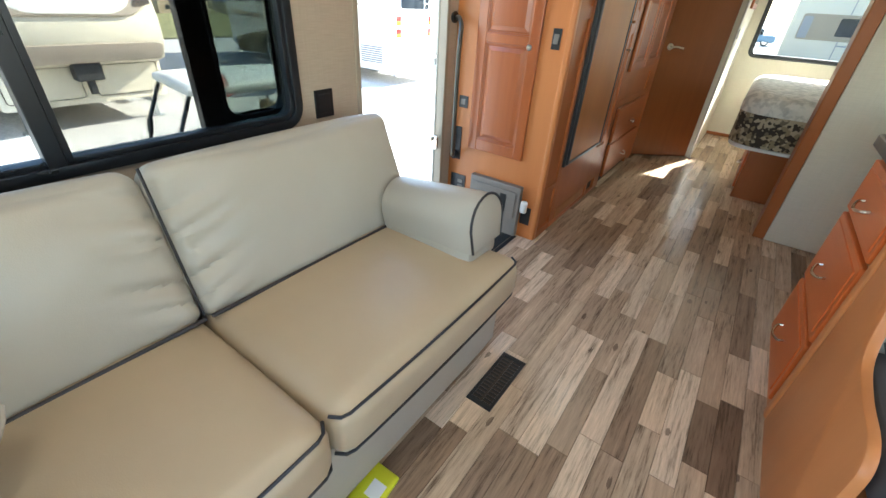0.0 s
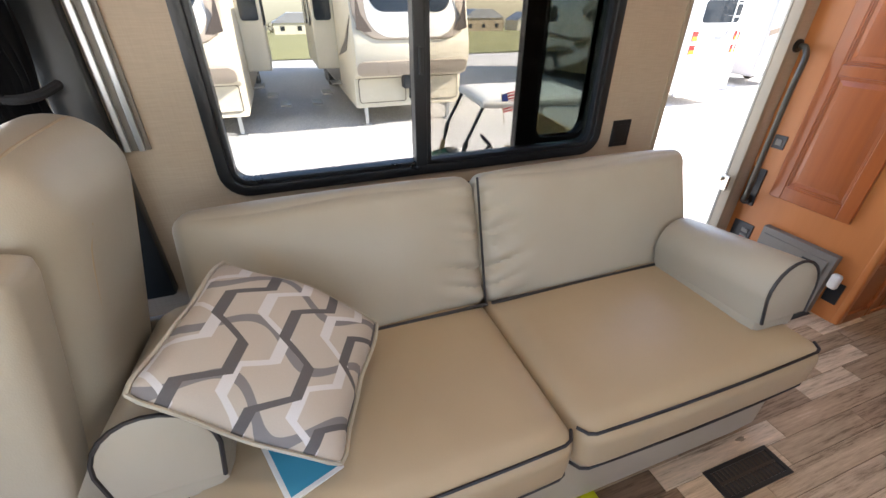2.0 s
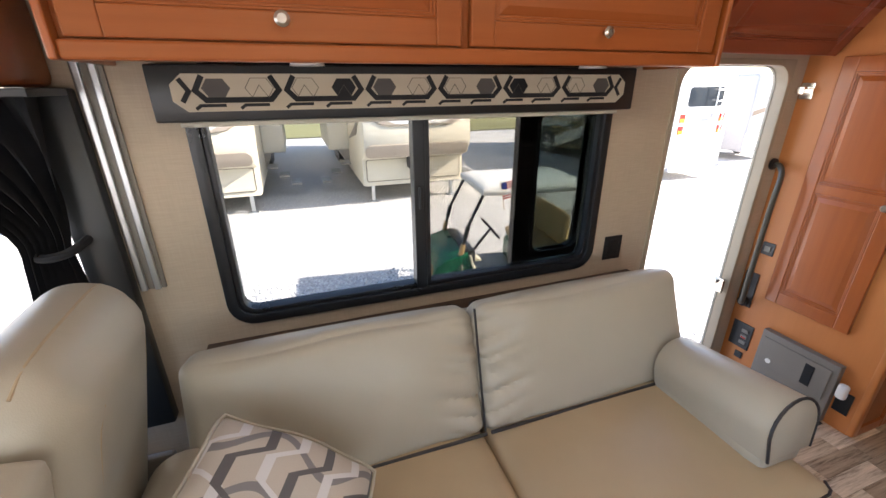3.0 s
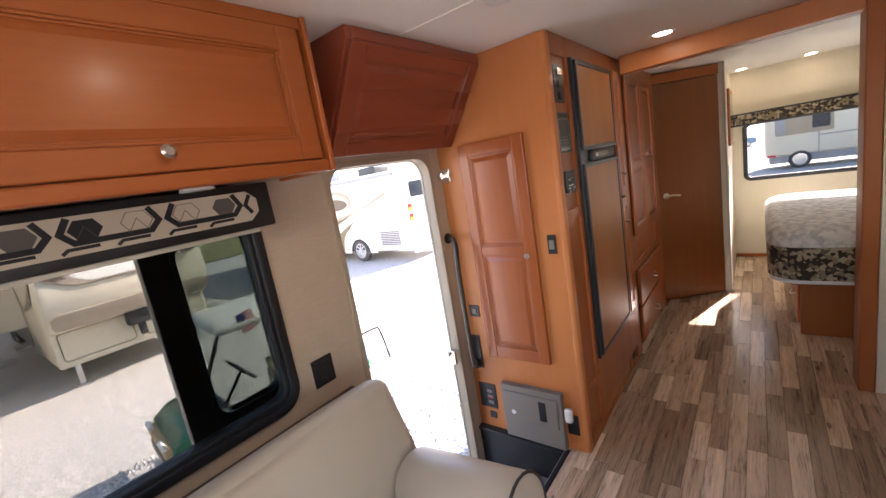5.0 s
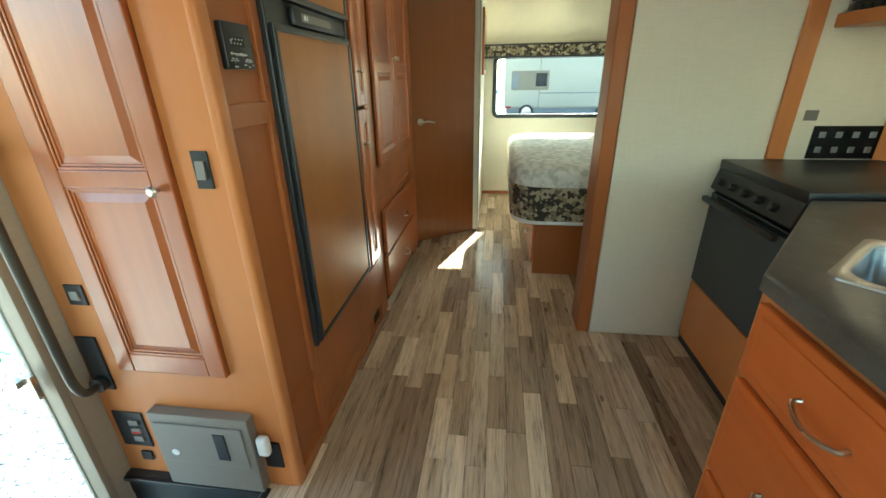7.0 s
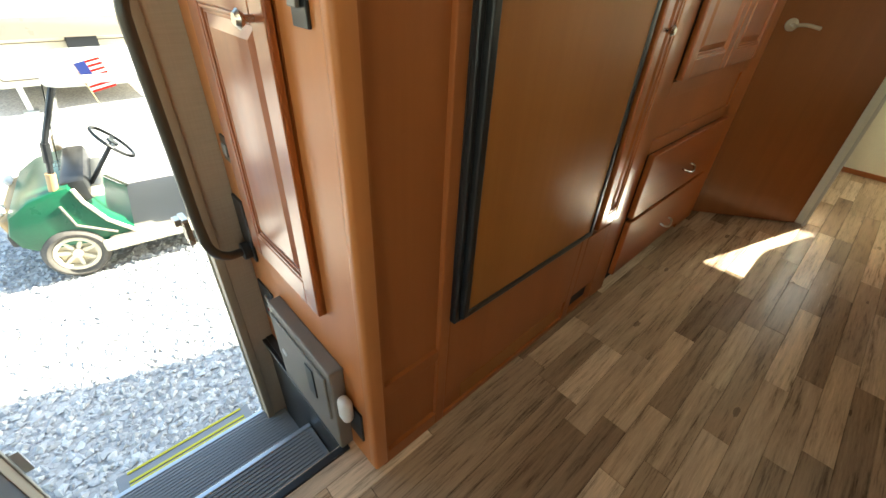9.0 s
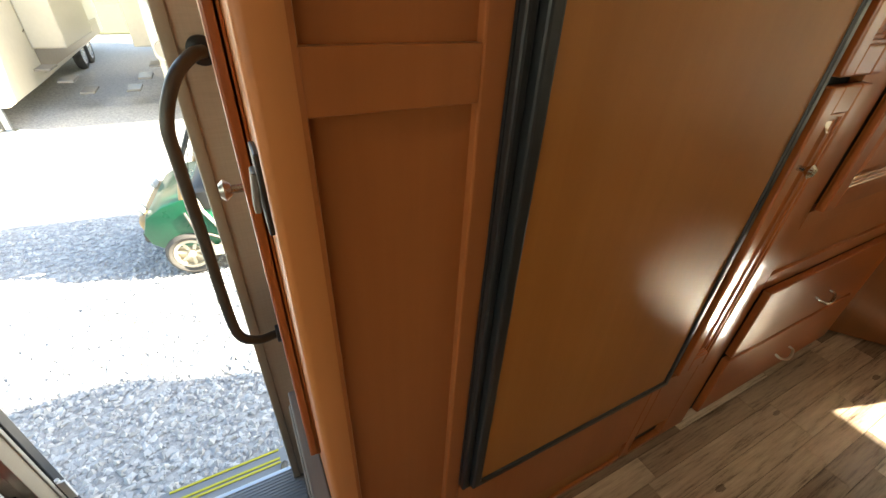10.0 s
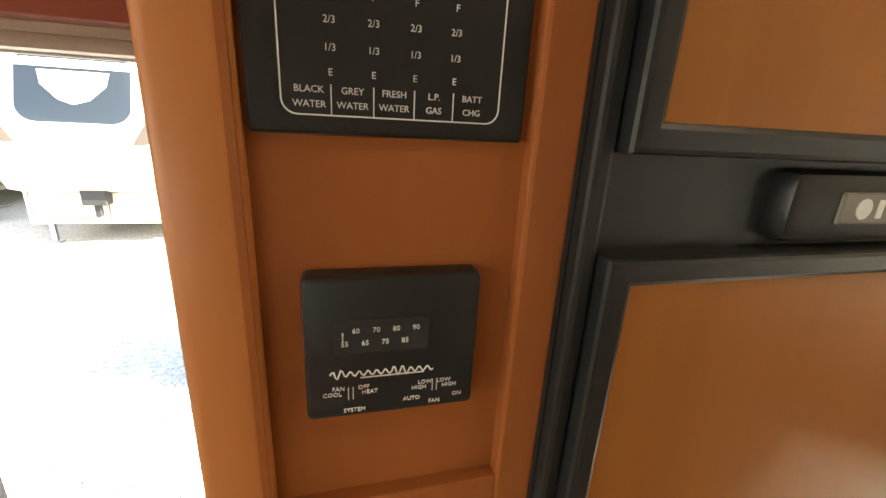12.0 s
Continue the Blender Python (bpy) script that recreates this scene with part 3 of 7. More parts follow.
win1, wm = window("window_1", WX, WIN_Y0, WIN_Y1, WIN_Z0, WIN_Z1, 0.085, [(-0.055, 0.042)], "+x", "black-framed sliding window above the sofa")
scr = part("insect_screen", moved(box(-0.04, (WIN_Y1 - WIN_Y0) / 2 - 0.045, -(WIN_Z1 - WIN_Z0) / 2 + 0.045, (WIN_Z1 - WIN_Z0) / 2 - 0.045, -0.020, -0.018), wm), M_SCREEN, win1, "fine insect screen")
scr.visible_shadow = False
part("latch", moved(box(-0.062, -0.048, -0.06, 0.02, 0.012, 0.026, 0.003), wm), M_BLACK, win1, "black sliding latch")
window("window_2", REAR, 0.55, 1.75, 0.845, 1.47, 0.07, [], "-y", "black-framed bedroom window in the rear wall", width=0.025)
window("window_3", EX, -2.75, -0.95, 0.82, 1.62, 0.08, [], "-x", "black-framed dinette window", width=0.03, glass=M_DAYGLASS)
# bedside window is out of view, added to brighten the inside
window("window_4", EX, 2.2, 3.0, 0.9, 1.5, 0.08, [], "-x", "unseen black-framed bedside window added for daylight", width=0.03)

# ---- entrance ----
ow, oh = DOOR_Y1 - DOOR_Y0, DOOR_Z1 - DOOR_Z0
em = face(WX, (DOOR_Y0 + DOOR_Y1) / 2, (DOOR_Z0 + DOOR_Z1) / 2, "+x")
ent = thing("door_frame", em.translation, "cream moulded entrance door frame with round top", "door frame", "", "structure")
part("jamb", moved(ring(rounded(ow + 0.02, oh + 0.02, 0.004, 8), rounded(ow - 0.03, oh - 0.03, 0.085, 8), -0.058, 0.006, 0.003), em), M_JAMB, ent, "", True)
part("seal", moved(ring(rounded(ow - 0.028, oh - 0.028, 0.086, 8), rounded(ow - 0.040, oh - 0.040, 0.08, 8), -0.056, -0.045, 0.002), em), M_TRIMCREAM, ent, "pale vinyl seal", True)
part("strike", moved(join(box(0.27, 0.285, -0.10, -0.02, -0.05, 0.0, 0.002), box(0.255, 0.275, -0.05, -0.03, -0.06, -0.03, 0.002)), em), M_NICKEL, ent, "nickel strike plate")
for hz in (-0.62, 0.1, 0.7):
    part("hinge", moved(join(box(-0.305, -0.285, hz - 0.045, hz + 0.045, -0.066, -0.058, 0.001), tube([(-0.305, hz - 0.05, -0.07), (-0.305, hz + 0.05, -0.07)], 0.006)), em), M_WHITE, ent, "white steel hinge")

# the entrance door, swung right round against the outside of the wall
ed = thing("entrance_door", (WX - 0.14, -1.05, 0.5), "open white entrance door folded back against outside wall", "door", "", "structure")
dw, dh = 0.61, 2.0
dmx = face(WX - 0.125, DOOR_Y0 - 0.02 - dw / 2, 0.53, "+x")
hole = rounded(0.24, 0.60, 0.05)

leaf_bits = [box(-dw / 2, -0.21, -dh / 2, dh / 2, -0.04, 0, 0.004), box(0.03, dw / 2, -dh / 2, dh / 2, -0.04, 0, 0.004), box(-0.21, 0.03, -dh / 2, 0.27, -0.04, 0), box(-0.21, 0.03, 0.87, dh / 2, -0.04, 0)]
# the white leaf is coloured near-black for its shade against the wall
part("door_leaf", moved(join(*leaf_bits), dmx), M_FRAMEBLK, ed, "entrance door leaf, its shade put in as near-black")
part("window_frame", moved(ring([(x * 1.12 - 0.09, y * 1.05 + 0.57) for x, y in hole], [(x - 0.09, y + 0.57) for x, y in hole], -0.045, 0.008, 0.003), dmx), M_FRAMEBLK, ed, "black door window frame", True)
pn = part("pane", moved(prism([(x - 0.09, y + 0.57) for x, y in hole], -0.022, -0.018), dmx), M_TINT, ed, "dark tinted glass")
pn.visible_shadow = False

# step well
sw = thing("step_well", (-0.38, -0.4, -0.5), "black plastic entrance step well with ribbed grey treads", "steps", "", "structure")
part("side_panel", join(box(WX + 0.002, -0.118, -0.036, -0.028, -0.48, -0.004, 0.002), box(WX + 0.002, -0.118, -0.05, -0.0355, -0.022, -0.004, 0.003)), M_BLACK, sw, "black plastic side of the step well")
part("side_panel", box(WX + 0.002, -0.118, DOOR_Y0 + 0.002, DOOR_Y0 + 0.012, -0.48, -0.004, 0.002), M_BLACK, sw)
part("nosing", box(-0.125, -0.10, DOOR_Y0 + 0.002, -0.03, -0.03, 0.004, 0.004), M_BLACK, sw, "black floor nosing")
part("riser", box(-0.125, -0.117, DOOR_Y0 + 0.012, -0.037, -0.22, -0.03), M_BLACK, sw)
def tread(x0, x1, z):
    t = part("tread", box(x0, x1, DOOR_Y0 + 0.014, -0.04, z - 0.03, z, 0.004), M_STEP, sw, "ribbed grey rubber tread")
    n = int((x1 - x0 - 0.03) / 0.0125)
    part("ribs", join(*[box(x0 + 0.02 + i * 0.0125, x0 + 0.027 + i * 0.0125, DOOR_Y0 + 0.03, -0.055, z - 0.001, z + 0.003) for i in range(n)]), M_STEP, t)
    part("edging", box(x0 - 0.004, x0 + 0.014, DOOR_Y0 + 0.014, -0.04, z - 0.034, z + 0.004, 0.003), M_ALU, t, "aluminium edging")
tread(-0.38, -0.13, -0.21)
part("riser", box(-0.376, -0.37, DOOR_Y0 + 0.014, -0.04, -0.42, -0.24), M_BLACK, sw)
tread(-0.70, -0.38, -0.42)
st = thing("outside_step", (-0.95, -0.4, GROUND), "folding metal entry step with yellow edge stripes", "step")
part("plate", box(-0.97, -0.72, -0.66, -0.13, -0.70, -0.66, 0.006), M_STEP, st, "grey step plate")
for x in (-0.958, -0.912, -0.892, -0.845):
    part("stripe", box(x - 0.005, x + 0.005, -0.62, -0.165, -0.661, -0.656), M_YELLOW, st, "yellow anti-slip stripe")
for y in (-0.64, -0.15):
    part("bracket", tube([(-0.9, y, -0.69), (-0.72, y, -0.50)], 0.016, 8), M_BLACK, st)

# ---- cabinet block with fridge, facing the aisle (x = 0) and the entrance (y = 0) ----
PY = -0.012
cab = thing("tall_cabinet", (-0.3, 0.5, 0), "cherry wood tall cabinet block built round the fridge", "cabinet")
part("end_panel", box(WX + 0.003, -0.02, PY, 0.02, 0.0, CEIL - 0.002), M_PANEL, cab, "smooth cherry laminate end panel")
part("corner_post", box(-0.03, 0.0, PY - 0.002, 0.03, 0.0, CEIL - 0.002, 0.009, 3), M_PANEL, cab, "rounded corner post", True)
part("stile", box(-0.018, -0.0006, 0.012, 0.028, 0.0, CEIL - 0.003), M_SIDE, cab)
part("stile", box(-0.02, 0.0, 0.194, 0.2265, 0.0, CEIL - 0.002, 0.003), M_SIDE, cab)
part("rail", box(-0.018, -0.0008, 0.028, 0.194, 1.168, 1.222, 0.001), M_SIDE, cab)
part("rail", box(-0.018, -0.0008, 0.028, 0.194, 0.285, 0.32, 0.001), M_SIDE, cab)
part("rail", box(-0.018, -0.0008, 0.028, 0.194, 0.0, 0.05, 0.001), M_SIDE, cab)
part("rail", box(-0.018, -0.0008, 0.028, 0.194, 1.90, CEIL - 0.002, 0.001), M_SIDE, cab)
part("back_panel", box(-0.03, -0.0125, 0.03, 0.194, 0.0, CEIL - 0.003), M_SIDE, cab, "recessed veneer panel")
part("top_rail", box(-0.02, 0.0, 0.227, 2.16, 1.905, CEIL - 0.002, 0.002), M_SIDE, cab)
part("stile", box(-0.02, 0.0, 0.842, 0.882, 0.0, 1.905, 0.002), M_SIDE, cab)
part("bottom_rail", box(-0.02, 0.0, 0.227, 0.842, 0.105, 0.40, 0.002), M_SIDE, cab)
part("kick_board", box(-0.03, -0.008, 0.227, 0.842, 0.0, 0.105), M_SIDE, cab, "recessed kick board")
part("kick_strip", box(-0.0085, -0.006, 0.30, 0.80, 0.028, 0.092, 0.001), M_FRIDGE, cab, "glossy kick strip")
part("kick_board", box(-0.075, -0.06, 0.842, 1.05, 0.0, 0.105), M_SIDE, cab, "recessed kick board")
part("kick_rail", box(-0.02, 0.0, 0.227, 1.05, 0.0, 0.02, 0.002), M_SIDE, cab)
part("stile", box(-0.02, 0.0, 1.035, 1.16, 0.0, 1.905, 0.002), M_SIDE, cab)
# carcass coloured near-black so the seams between doors read as shade
part("body", box(WX + 0.003, -0.021, 0.021, 2.16, 0.002, CEIL - 0.003), M_SHADOWBLK, cab, "near-black carcass, shade in the door gaps")
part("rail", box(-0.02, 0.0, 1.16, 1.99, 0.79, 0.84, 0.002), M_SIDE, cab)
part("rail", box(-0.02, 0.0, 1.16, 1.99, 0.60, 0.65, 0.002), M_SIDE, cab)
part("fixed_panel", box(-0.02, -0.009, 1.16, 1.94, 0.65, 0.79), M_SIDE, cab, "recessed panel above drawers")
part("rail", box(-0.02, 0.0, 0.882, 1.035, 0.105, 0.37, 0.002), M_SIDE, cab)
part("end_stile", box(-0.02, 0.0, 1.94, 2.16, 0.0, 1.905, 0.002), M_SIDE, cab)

# pantry door on the entrance side
pd = raised_door(face(-0.505, PY, 0.465, "-y"), 0.355, 1.135, [(0.065, 0.57), (0.615, 1.075)], cab, "pantry_door", "two-panel cherry wood pantry door")
knob(face(-0.190, PY - 0.02, 1.035, "-y"), pd)
for i, (z0, z1) in enumerate(((1.160, 1.90), (0.405, 1.145))):
    h = z1 - z0
    d = raised_door(face(0.0, 0.890, z0, "+x"), 0.142, h, [(0.05, h - 0.05)], cab, "narrow_door", "narrow cherry wood door", stile=0.04)
    knob(face(0.02, 0.912, 1.30 if i == 0 else 1.0, "+x"), d)
for i in range(2):
    d = raised_door(face(0.0, 1.175 + i * 0.40, 0.845, "+x"), 0.392, 1.05, [(0.06, 0.45), (0.50, 1.0)], cab, "wardrobe_door", "two-panel cherry wardrobe door")
    knob(face(0.02, 1.54 if i == 0 else 1.602, 1.37, "+x"), d)
for z0, z1 in ((0.345, 0.60), (0.075, 0.33)):
    d = part("drawer", box(0.0, 0.022, 1.168, 1.955, z0, z1, 0.005), M_WOODX, cab, "flat cherry drawer front")
    bow_handle(face(0.022, 1.60, (z0 + z1) / 2 - 0.02, "+x"), d, 0.09)

# fridge
fr = thing("fridge", (0.0, 0.53, 0.40), "wood-panelled two-door fridge with black trim", "fridge")
part("outer_frame", moved(ring([(-0.31, -0.75), (0.31, -0.75), (0.31, 0.75), (-0.31, 0.75)], [(-0.296, -0.736), (0.296, -0.736), (0.296, 0.736), (-0.296, 0.736)], -0.01, 0.016, 0.004), face(0, 0.537, 1.152, "+x")), M_BLACK, fr, "black outer trim")
for z0, z1, nm in ((0.417, 1.412, "door"), (1.477, 1.888, "freezer_door")):
    w, h = 0.590, z1 - z0
    m = face(0.0, 0.537, (z0 + z1) / 2, "+x")
    d = part(nm, moved(box(-w / 2 + 0.014, w / 2 - 0.014, -h / 2 + 0.014, h / 2 - 0.014, -0.01, 0.024), m), M_FRIDGE, fr, "cherry wood door insert")
    part("door_trim", moved(ring([(-w / 2, -h / 2), (w / 2, -h / 2), (w / 2, h / 2), (-w / 2, h / 2)], [(-w / 2 + 0.019, -h / 2 + 0.019), (w / 2 - 0.019, -h / 2 + 0.019), (w / 2 - 0.019, h / 2 - 0.019), (-w / 2 + 0.019, h / 2 - 0.019)], -0.008, 0.029, 0.004), m), M_BLACK, d, "black door trim")
part("backing", box(-0.02, 0.004, 0.225, 0.84, 0.405, 1.898), M_BLACK, fr)
ctl = part("control_panel", box(-0.005, 0.022, 0.385, 0.80, 1.418, 1.47, 0.008), M_BLACK, fr, "black handle and control strip", True)
part("display", box(0.02, 0.0245, 0.43, 0.66, 1.432, 1.456, 0.002), M_GREYPL, ctl, "grey control display")
part("badge", join(moved(cyl(0.008, 0.0006, 12), face(0.0246, 0.452, 1.444, "+x")), box(0.0245, 0.0252, 0.466, 0.472, 1.437, 1.451)), M_PRINT, ctl, "pale badge")

# controls on the aisle side
th = thing("thermostat", (-0.012, 0.106, 1.285), "black wall thermostat with white lettering", "thermostat")
TM = face(-0.0215, 0.111, 1.3485, "+x")
case = part("case", moved(prism(rounded(0.112, 0.100, 0.004, 4), 0, 0.024, 0.003), TM), M_BLACK, th, "", True)
part("slot", moved(box(-0.038, 0.022, -0.002, 0.021, 0.0235, 0.0243), TM), M_SHADOWBLK, case)
mark = [(-0.041 + 0.067 * i / 60, -0.0165 - 0.0012 * i / 60 + (0.0034 if i in range(2, 8) or i in range(36, 46) else 0.0018) * math.sin(i * 1.25), 0.0243) for i in range(61)]
part("logo", moved(join(tube(mark, 0.0006, 5), box(-0.022, 0.020, -0.0205, -0.0199, 0.0238, 0.0246)), TM), M_PRINT, case, "pale flowing script-like mark")
for txt, u, v in (("SYSTEM", -0.026, -0.0445), ("AUTO", 0.012, -0.0405), ("FAN", 0.028, -0.0445), ("ON", 0.044, -0.0405), ("FAN", -0.036, -0.0275), ("COOL", -0.040, -0.0315), ("OFF", -0.020, -0.0275), ("HEAT", -0.016, -0.0315), ("LOW", 0.021, -0.0285), ("HIGH", 0.017, -0.0325), ("LOW", 0.034, -0.0285), ("HIGH", 0.038, -0.0325)):
    lettering("lettering", txt, 0.0042, TM @ pose(u, v, 0.0241), M_PRINT, case)
for u in (-0.030, -0.027, 0.026, 0.029):
    part("scale_mark", moved(box(u, u + 0.0005, -0.036, -0.027, 0.024, 0.0244), TM), M_PRINT, case)
for i, txt in enumerate(("60", "70", "80", "90")):
    lettering("lettering", txt, 0.0048, TM @ pose(-0.0245 + i * 0.0127, 0.0138, 0.0244), M_PRINT, case)
for i, txt in enumerate(("55", "65", "75", "85")):
    lettering("lettering", txt, 0.0048, TM @ pose(-0.0315 + i * 0.0127, 0.0050, 0.0244), M_PRINT, case)
part("lever", moved(box(-0.0330, -0.0322, 0.008, 0.013, 0.0243, 0.027), TM), M_PRINT, case)

mo = thing("monitor_panel", (-0.012, 0.1, 1.472), "black tank monitor panel with white lettering", "control panel")
MM = face(-0.0125, 0.1108, 1.559, "+x")
mc = part("case", moved(box(-0.078, 0.078, -0.08, 0.10, 0, 0.006, 0.002), MM), M_BLACK, mo)
part("border", moved(ring(rounded(0.122, 0.14, 0.008, 5), rounded(0.1205, 0.1385, 0.0075, 5), 0.006, 0.0065), MM), M_PRINT, mc, "thin white border")
for i, (p, q) in enumerate((("BLACK", "WATER"), ("GREY", "WATER"), ("FRESH", "WATER"), ("L.P.", "GAS"), ("BATT", "CHG"))):
    u = -0.0465 + i * 0.0226
    lettering("lettering", p, 0.0050, MM @ pose(u, -0.0568, 0.0062), M_PRINT, mc)
    lettering("lettering", q, 0.0050, MM @ pose(u, -0.0642, 0.0062), M_PRINT, mc)
    if i < 4:
        part("divider", moved(box(u + 0.0110, u + 0.0116, -0.070, -0.054, 0.006, 0.0065), MM), M_PRINT, mc)
        for txt, v in (("E", -0.0480), ("1/3", -0.0360), ("2/3", -0.0230), ("F", -0.0110)):
            lettering("lettering", txt, 0.0050, MM @ pose(u + 0.0113, v, 0.0062), M_PRINT, mc)
for u in (-0.03, 0.0, 0.03):
    part("rocker_switch", moved(box(u - 0.009, u + 0.009, 0.078, 0.092, 0.006, 0.011, 0.002), MM), M_BLACK, mc)
ci = thing("control_inset", (-0.012, 0.1, 1.69), "black slide-out control switch plate", "switch plate")
part("plate", box(-0.0125, -0.006, 0.055, 0.16, 1.70, 1.86, 0.002), M_BLACK, ci)
for z in (1.73, 1.78, 1.83):
    part("rocker_switch", box(-0.007, 0.003, 0.085, 0.13, z - 0.015, z + 0.015, 0.003), M_NICKEL if z > 1.8 else M_BLACK, ci)

# small things on the end panel
hs = thing("light_switch", (-0.073, 0, 1.04), "black rocker switch plate on end panel", "switch")
part("plate", box(-0.095, -0.052, -0.006, -0.0002, 1.035, 1.125, 0.002), M_BLACK, hs)
part("rocker", moved(box(-0.012, 0.012, -0.022, 0.022, 0, 0.007, 0.002), pose(-0.0735, -0.006, 1.08, 84)), M_GREYPL, hs)
ls = thing("step_switch", (-0.57, 0, 0.68), "small black switch beside grab bar", "switch")
part("plate", box(-0.598, -0.538, -0.006, -0.0002, 0.682, 0.748, 0.002), M_BLACK, ls)
part("rocker", box(-0.583, -0.553, -0.011, -0.005, 0.70, 0.73, 0.002), M_GREYPL, ls)
bp = thing("breaker_panel", (-0.565, 0, 0.11), "black switch panel with labelled switches", "switch panel")
part("plate", box(-0.622, -0.512, -0.006, -0.0002, 0.125, 0.275, 0.003), M_BLACK, bp)
for z in (0.165, 0.20, 0.235):
    part("switch", box(-0.565, -0.53, -0.013, -0.005, z - 0.011, z + 0.011, 0.002), M_GREYPL, bp)
part("label", box(-0.56, -0.535, -0.0142, -0.0128, 0.192, 0.198), M_RED, bp, "small red label")
part("socket", box(-0.57, -0.53, -0.008, -0.0002, 0.062, 0.10, 0.002), M_BLACK, bp)
ht = thing("furnace_cover", (-0.285, 0, 0.005), "grey-brown metal converter box with hinged lid", "converter box")
hb = part("body", box(-0.452, -0.112, -0.038, -0.0002, 0.004, 0.318, 0.004), M_GREYPL, ht)
hd = part("lid", box(-0.435, -0.135, -0.044, -0.0375, 0.12, 0.285, 0.003), M_GREYPL, ht, "grey hinged lid")
part("latch", box(-0.235, -0.195, -0.047, -0.043, 0.15, 0.26, 0.002), M_BLACK, hd, "black recessed latch")
part("badge", moved(cyl(0.013, 0.002, 20), face(-0.385, -0.044, 0.165, "-y")), M_WHITE, hd, "small round white badge")
nl = thing("night_light", (-0.072, 0, 0.1), "white plug-in night light in black outlet", "night light")
part("outlet", box(-0.105, -0.045, -0.006, -0.0002, 0.09, 0.20, 0.002), M_BLACK, nl, "black outlet plate")
part("bulb", moved(soft(0.042, 0.03, 0.078, 0.0149, 8), pose(-0.085, -0.022, 0.205)), M_WHITE, nl, "white oval cover", True)
lt = thing("door_catch", (-0.60, -0.01, 1.42), "clear plastic and chrome door catch", "door catch")
part("plate", box(-0.64, -0.585, -0.008, -0.0002, 1.43, 1.50, 0.003), M_CHROME, lt)
part("clip", join(box(-0.63, -0.60, -0.05, -0.007, 1.45, 1.485, 0.004), box(-0.65, -0.575, -0.03, -0.018, 1.455, 1.475, 0.003)), M_CHROME, lt)
gb = thing("grab_bar", (-0.60, -0.06, 0.38), "dark bent steel grab bar beside entrance", "grab bar")
part("bar", tube(smooth_line([(-0.632, -0.03, 1.135), (-0.60, -0.052, 1.132), (-0.562, -0.088, 1.10), (-0.545, -0.118, 1.03), (-0.545, -0.122, 0.95), (-0.545, -0.122, 0.75), (-0.545, -0.122, 0.55), (-0.550, -0.112, 0.47), (-0.575, -0.075, 0.42), (-0.60, -0.03, 0.40)], 6), 0.0125, 14), M_GLAREBAR, gb, "black tube with glare put into its colour", True)
part("flange", moved(cyl(0.028, 0.012, 24, b=0.003), face(WX, -0.032, 1.135, "+x")), M_BLACK, gb, "", True)
part("flange", moved(cyl(0.026, 0.03, 24, b=0.003), face(-0.60, 0.0, 0.40, "-y")), M_BLACK, gb, "", True)
part("backplate", box(-0.635, -0.565, -0.008, -0.0002, 0.37, 0.57, 0.003), M_BLACK, gb, "black bracket plate")
for ob in (hs, ls, bp, ht, nl, lt, gb):
    ob.location.y += PY


# ---- sofa ----
def sofa_ripple(seam_side):
    """Gathers that run in from the seam where the two back cushions meet."""
    def f(x, y, z):
        near = max(0.0, 1 - abs(y - seam_side) / 0.62)
        d = abs(y - seam_side)
        low = max(0.0, 1 - max(0.0, z + 0.1) * 0.8)
        crease = (1 - abs(math.sin(5.6 * z - 4.2 * d + 0.7 * math.sin(4 * z)))) ** 2
        fine = (1 - abs(math.sin(11.5 * z - 6.5 * d + 1.3))) ** 1.4 * max(0.0, 1 - d / 0.42)
        s = -0.018 * crease * near ** 1.4 * low - 0.019 * fine * min(1.0, low + 0.3) + 0.008 * near ** 2 * math.sin(6 * z - 3 * d)
        w = 0.005 * math.sin(2.3 * y + 3 * z) + 0.003 * math.sin(6.1 * y - 2 * z)
        k = min(1.0, max(0.0, (x - 0.2) / 0.5))
        return Vector(((s + w) * k, 0, 0.006 * math.sin(4.3 * y + seam_side) * k * max(0.0, z)))
    return f


sofa = thing("sofa", (-0.05, -1.75, 0), "cream vinyl two-cushion sofa with dark piping", "sofa")
part("base", box(-0.46, 0.225, -2.585, -0.925, 0.0, 0.29, 0.01), M_LEATHER2, sofa, "pale vinyl-covered base", True)
part("skirt", moved(soft(0.05, 1.66, 0.25, 0.02, 10), pose(0.235, -1.755, 0.165)), M_LEATHER2, sofa, "", True)
part("end_panel", box(-0.30, 0.21, -0.925, -0.90, 0.02, 0.36, 0.012, 3), M_LEATHER2, sofa, "pale end panel", True)
part("end_panel", box(-0.30, 0.21, -2.61, -2.585, 0.02, 0.36, 0.012, 3), M_LEATHER2, sofa, "pale end panel", True)
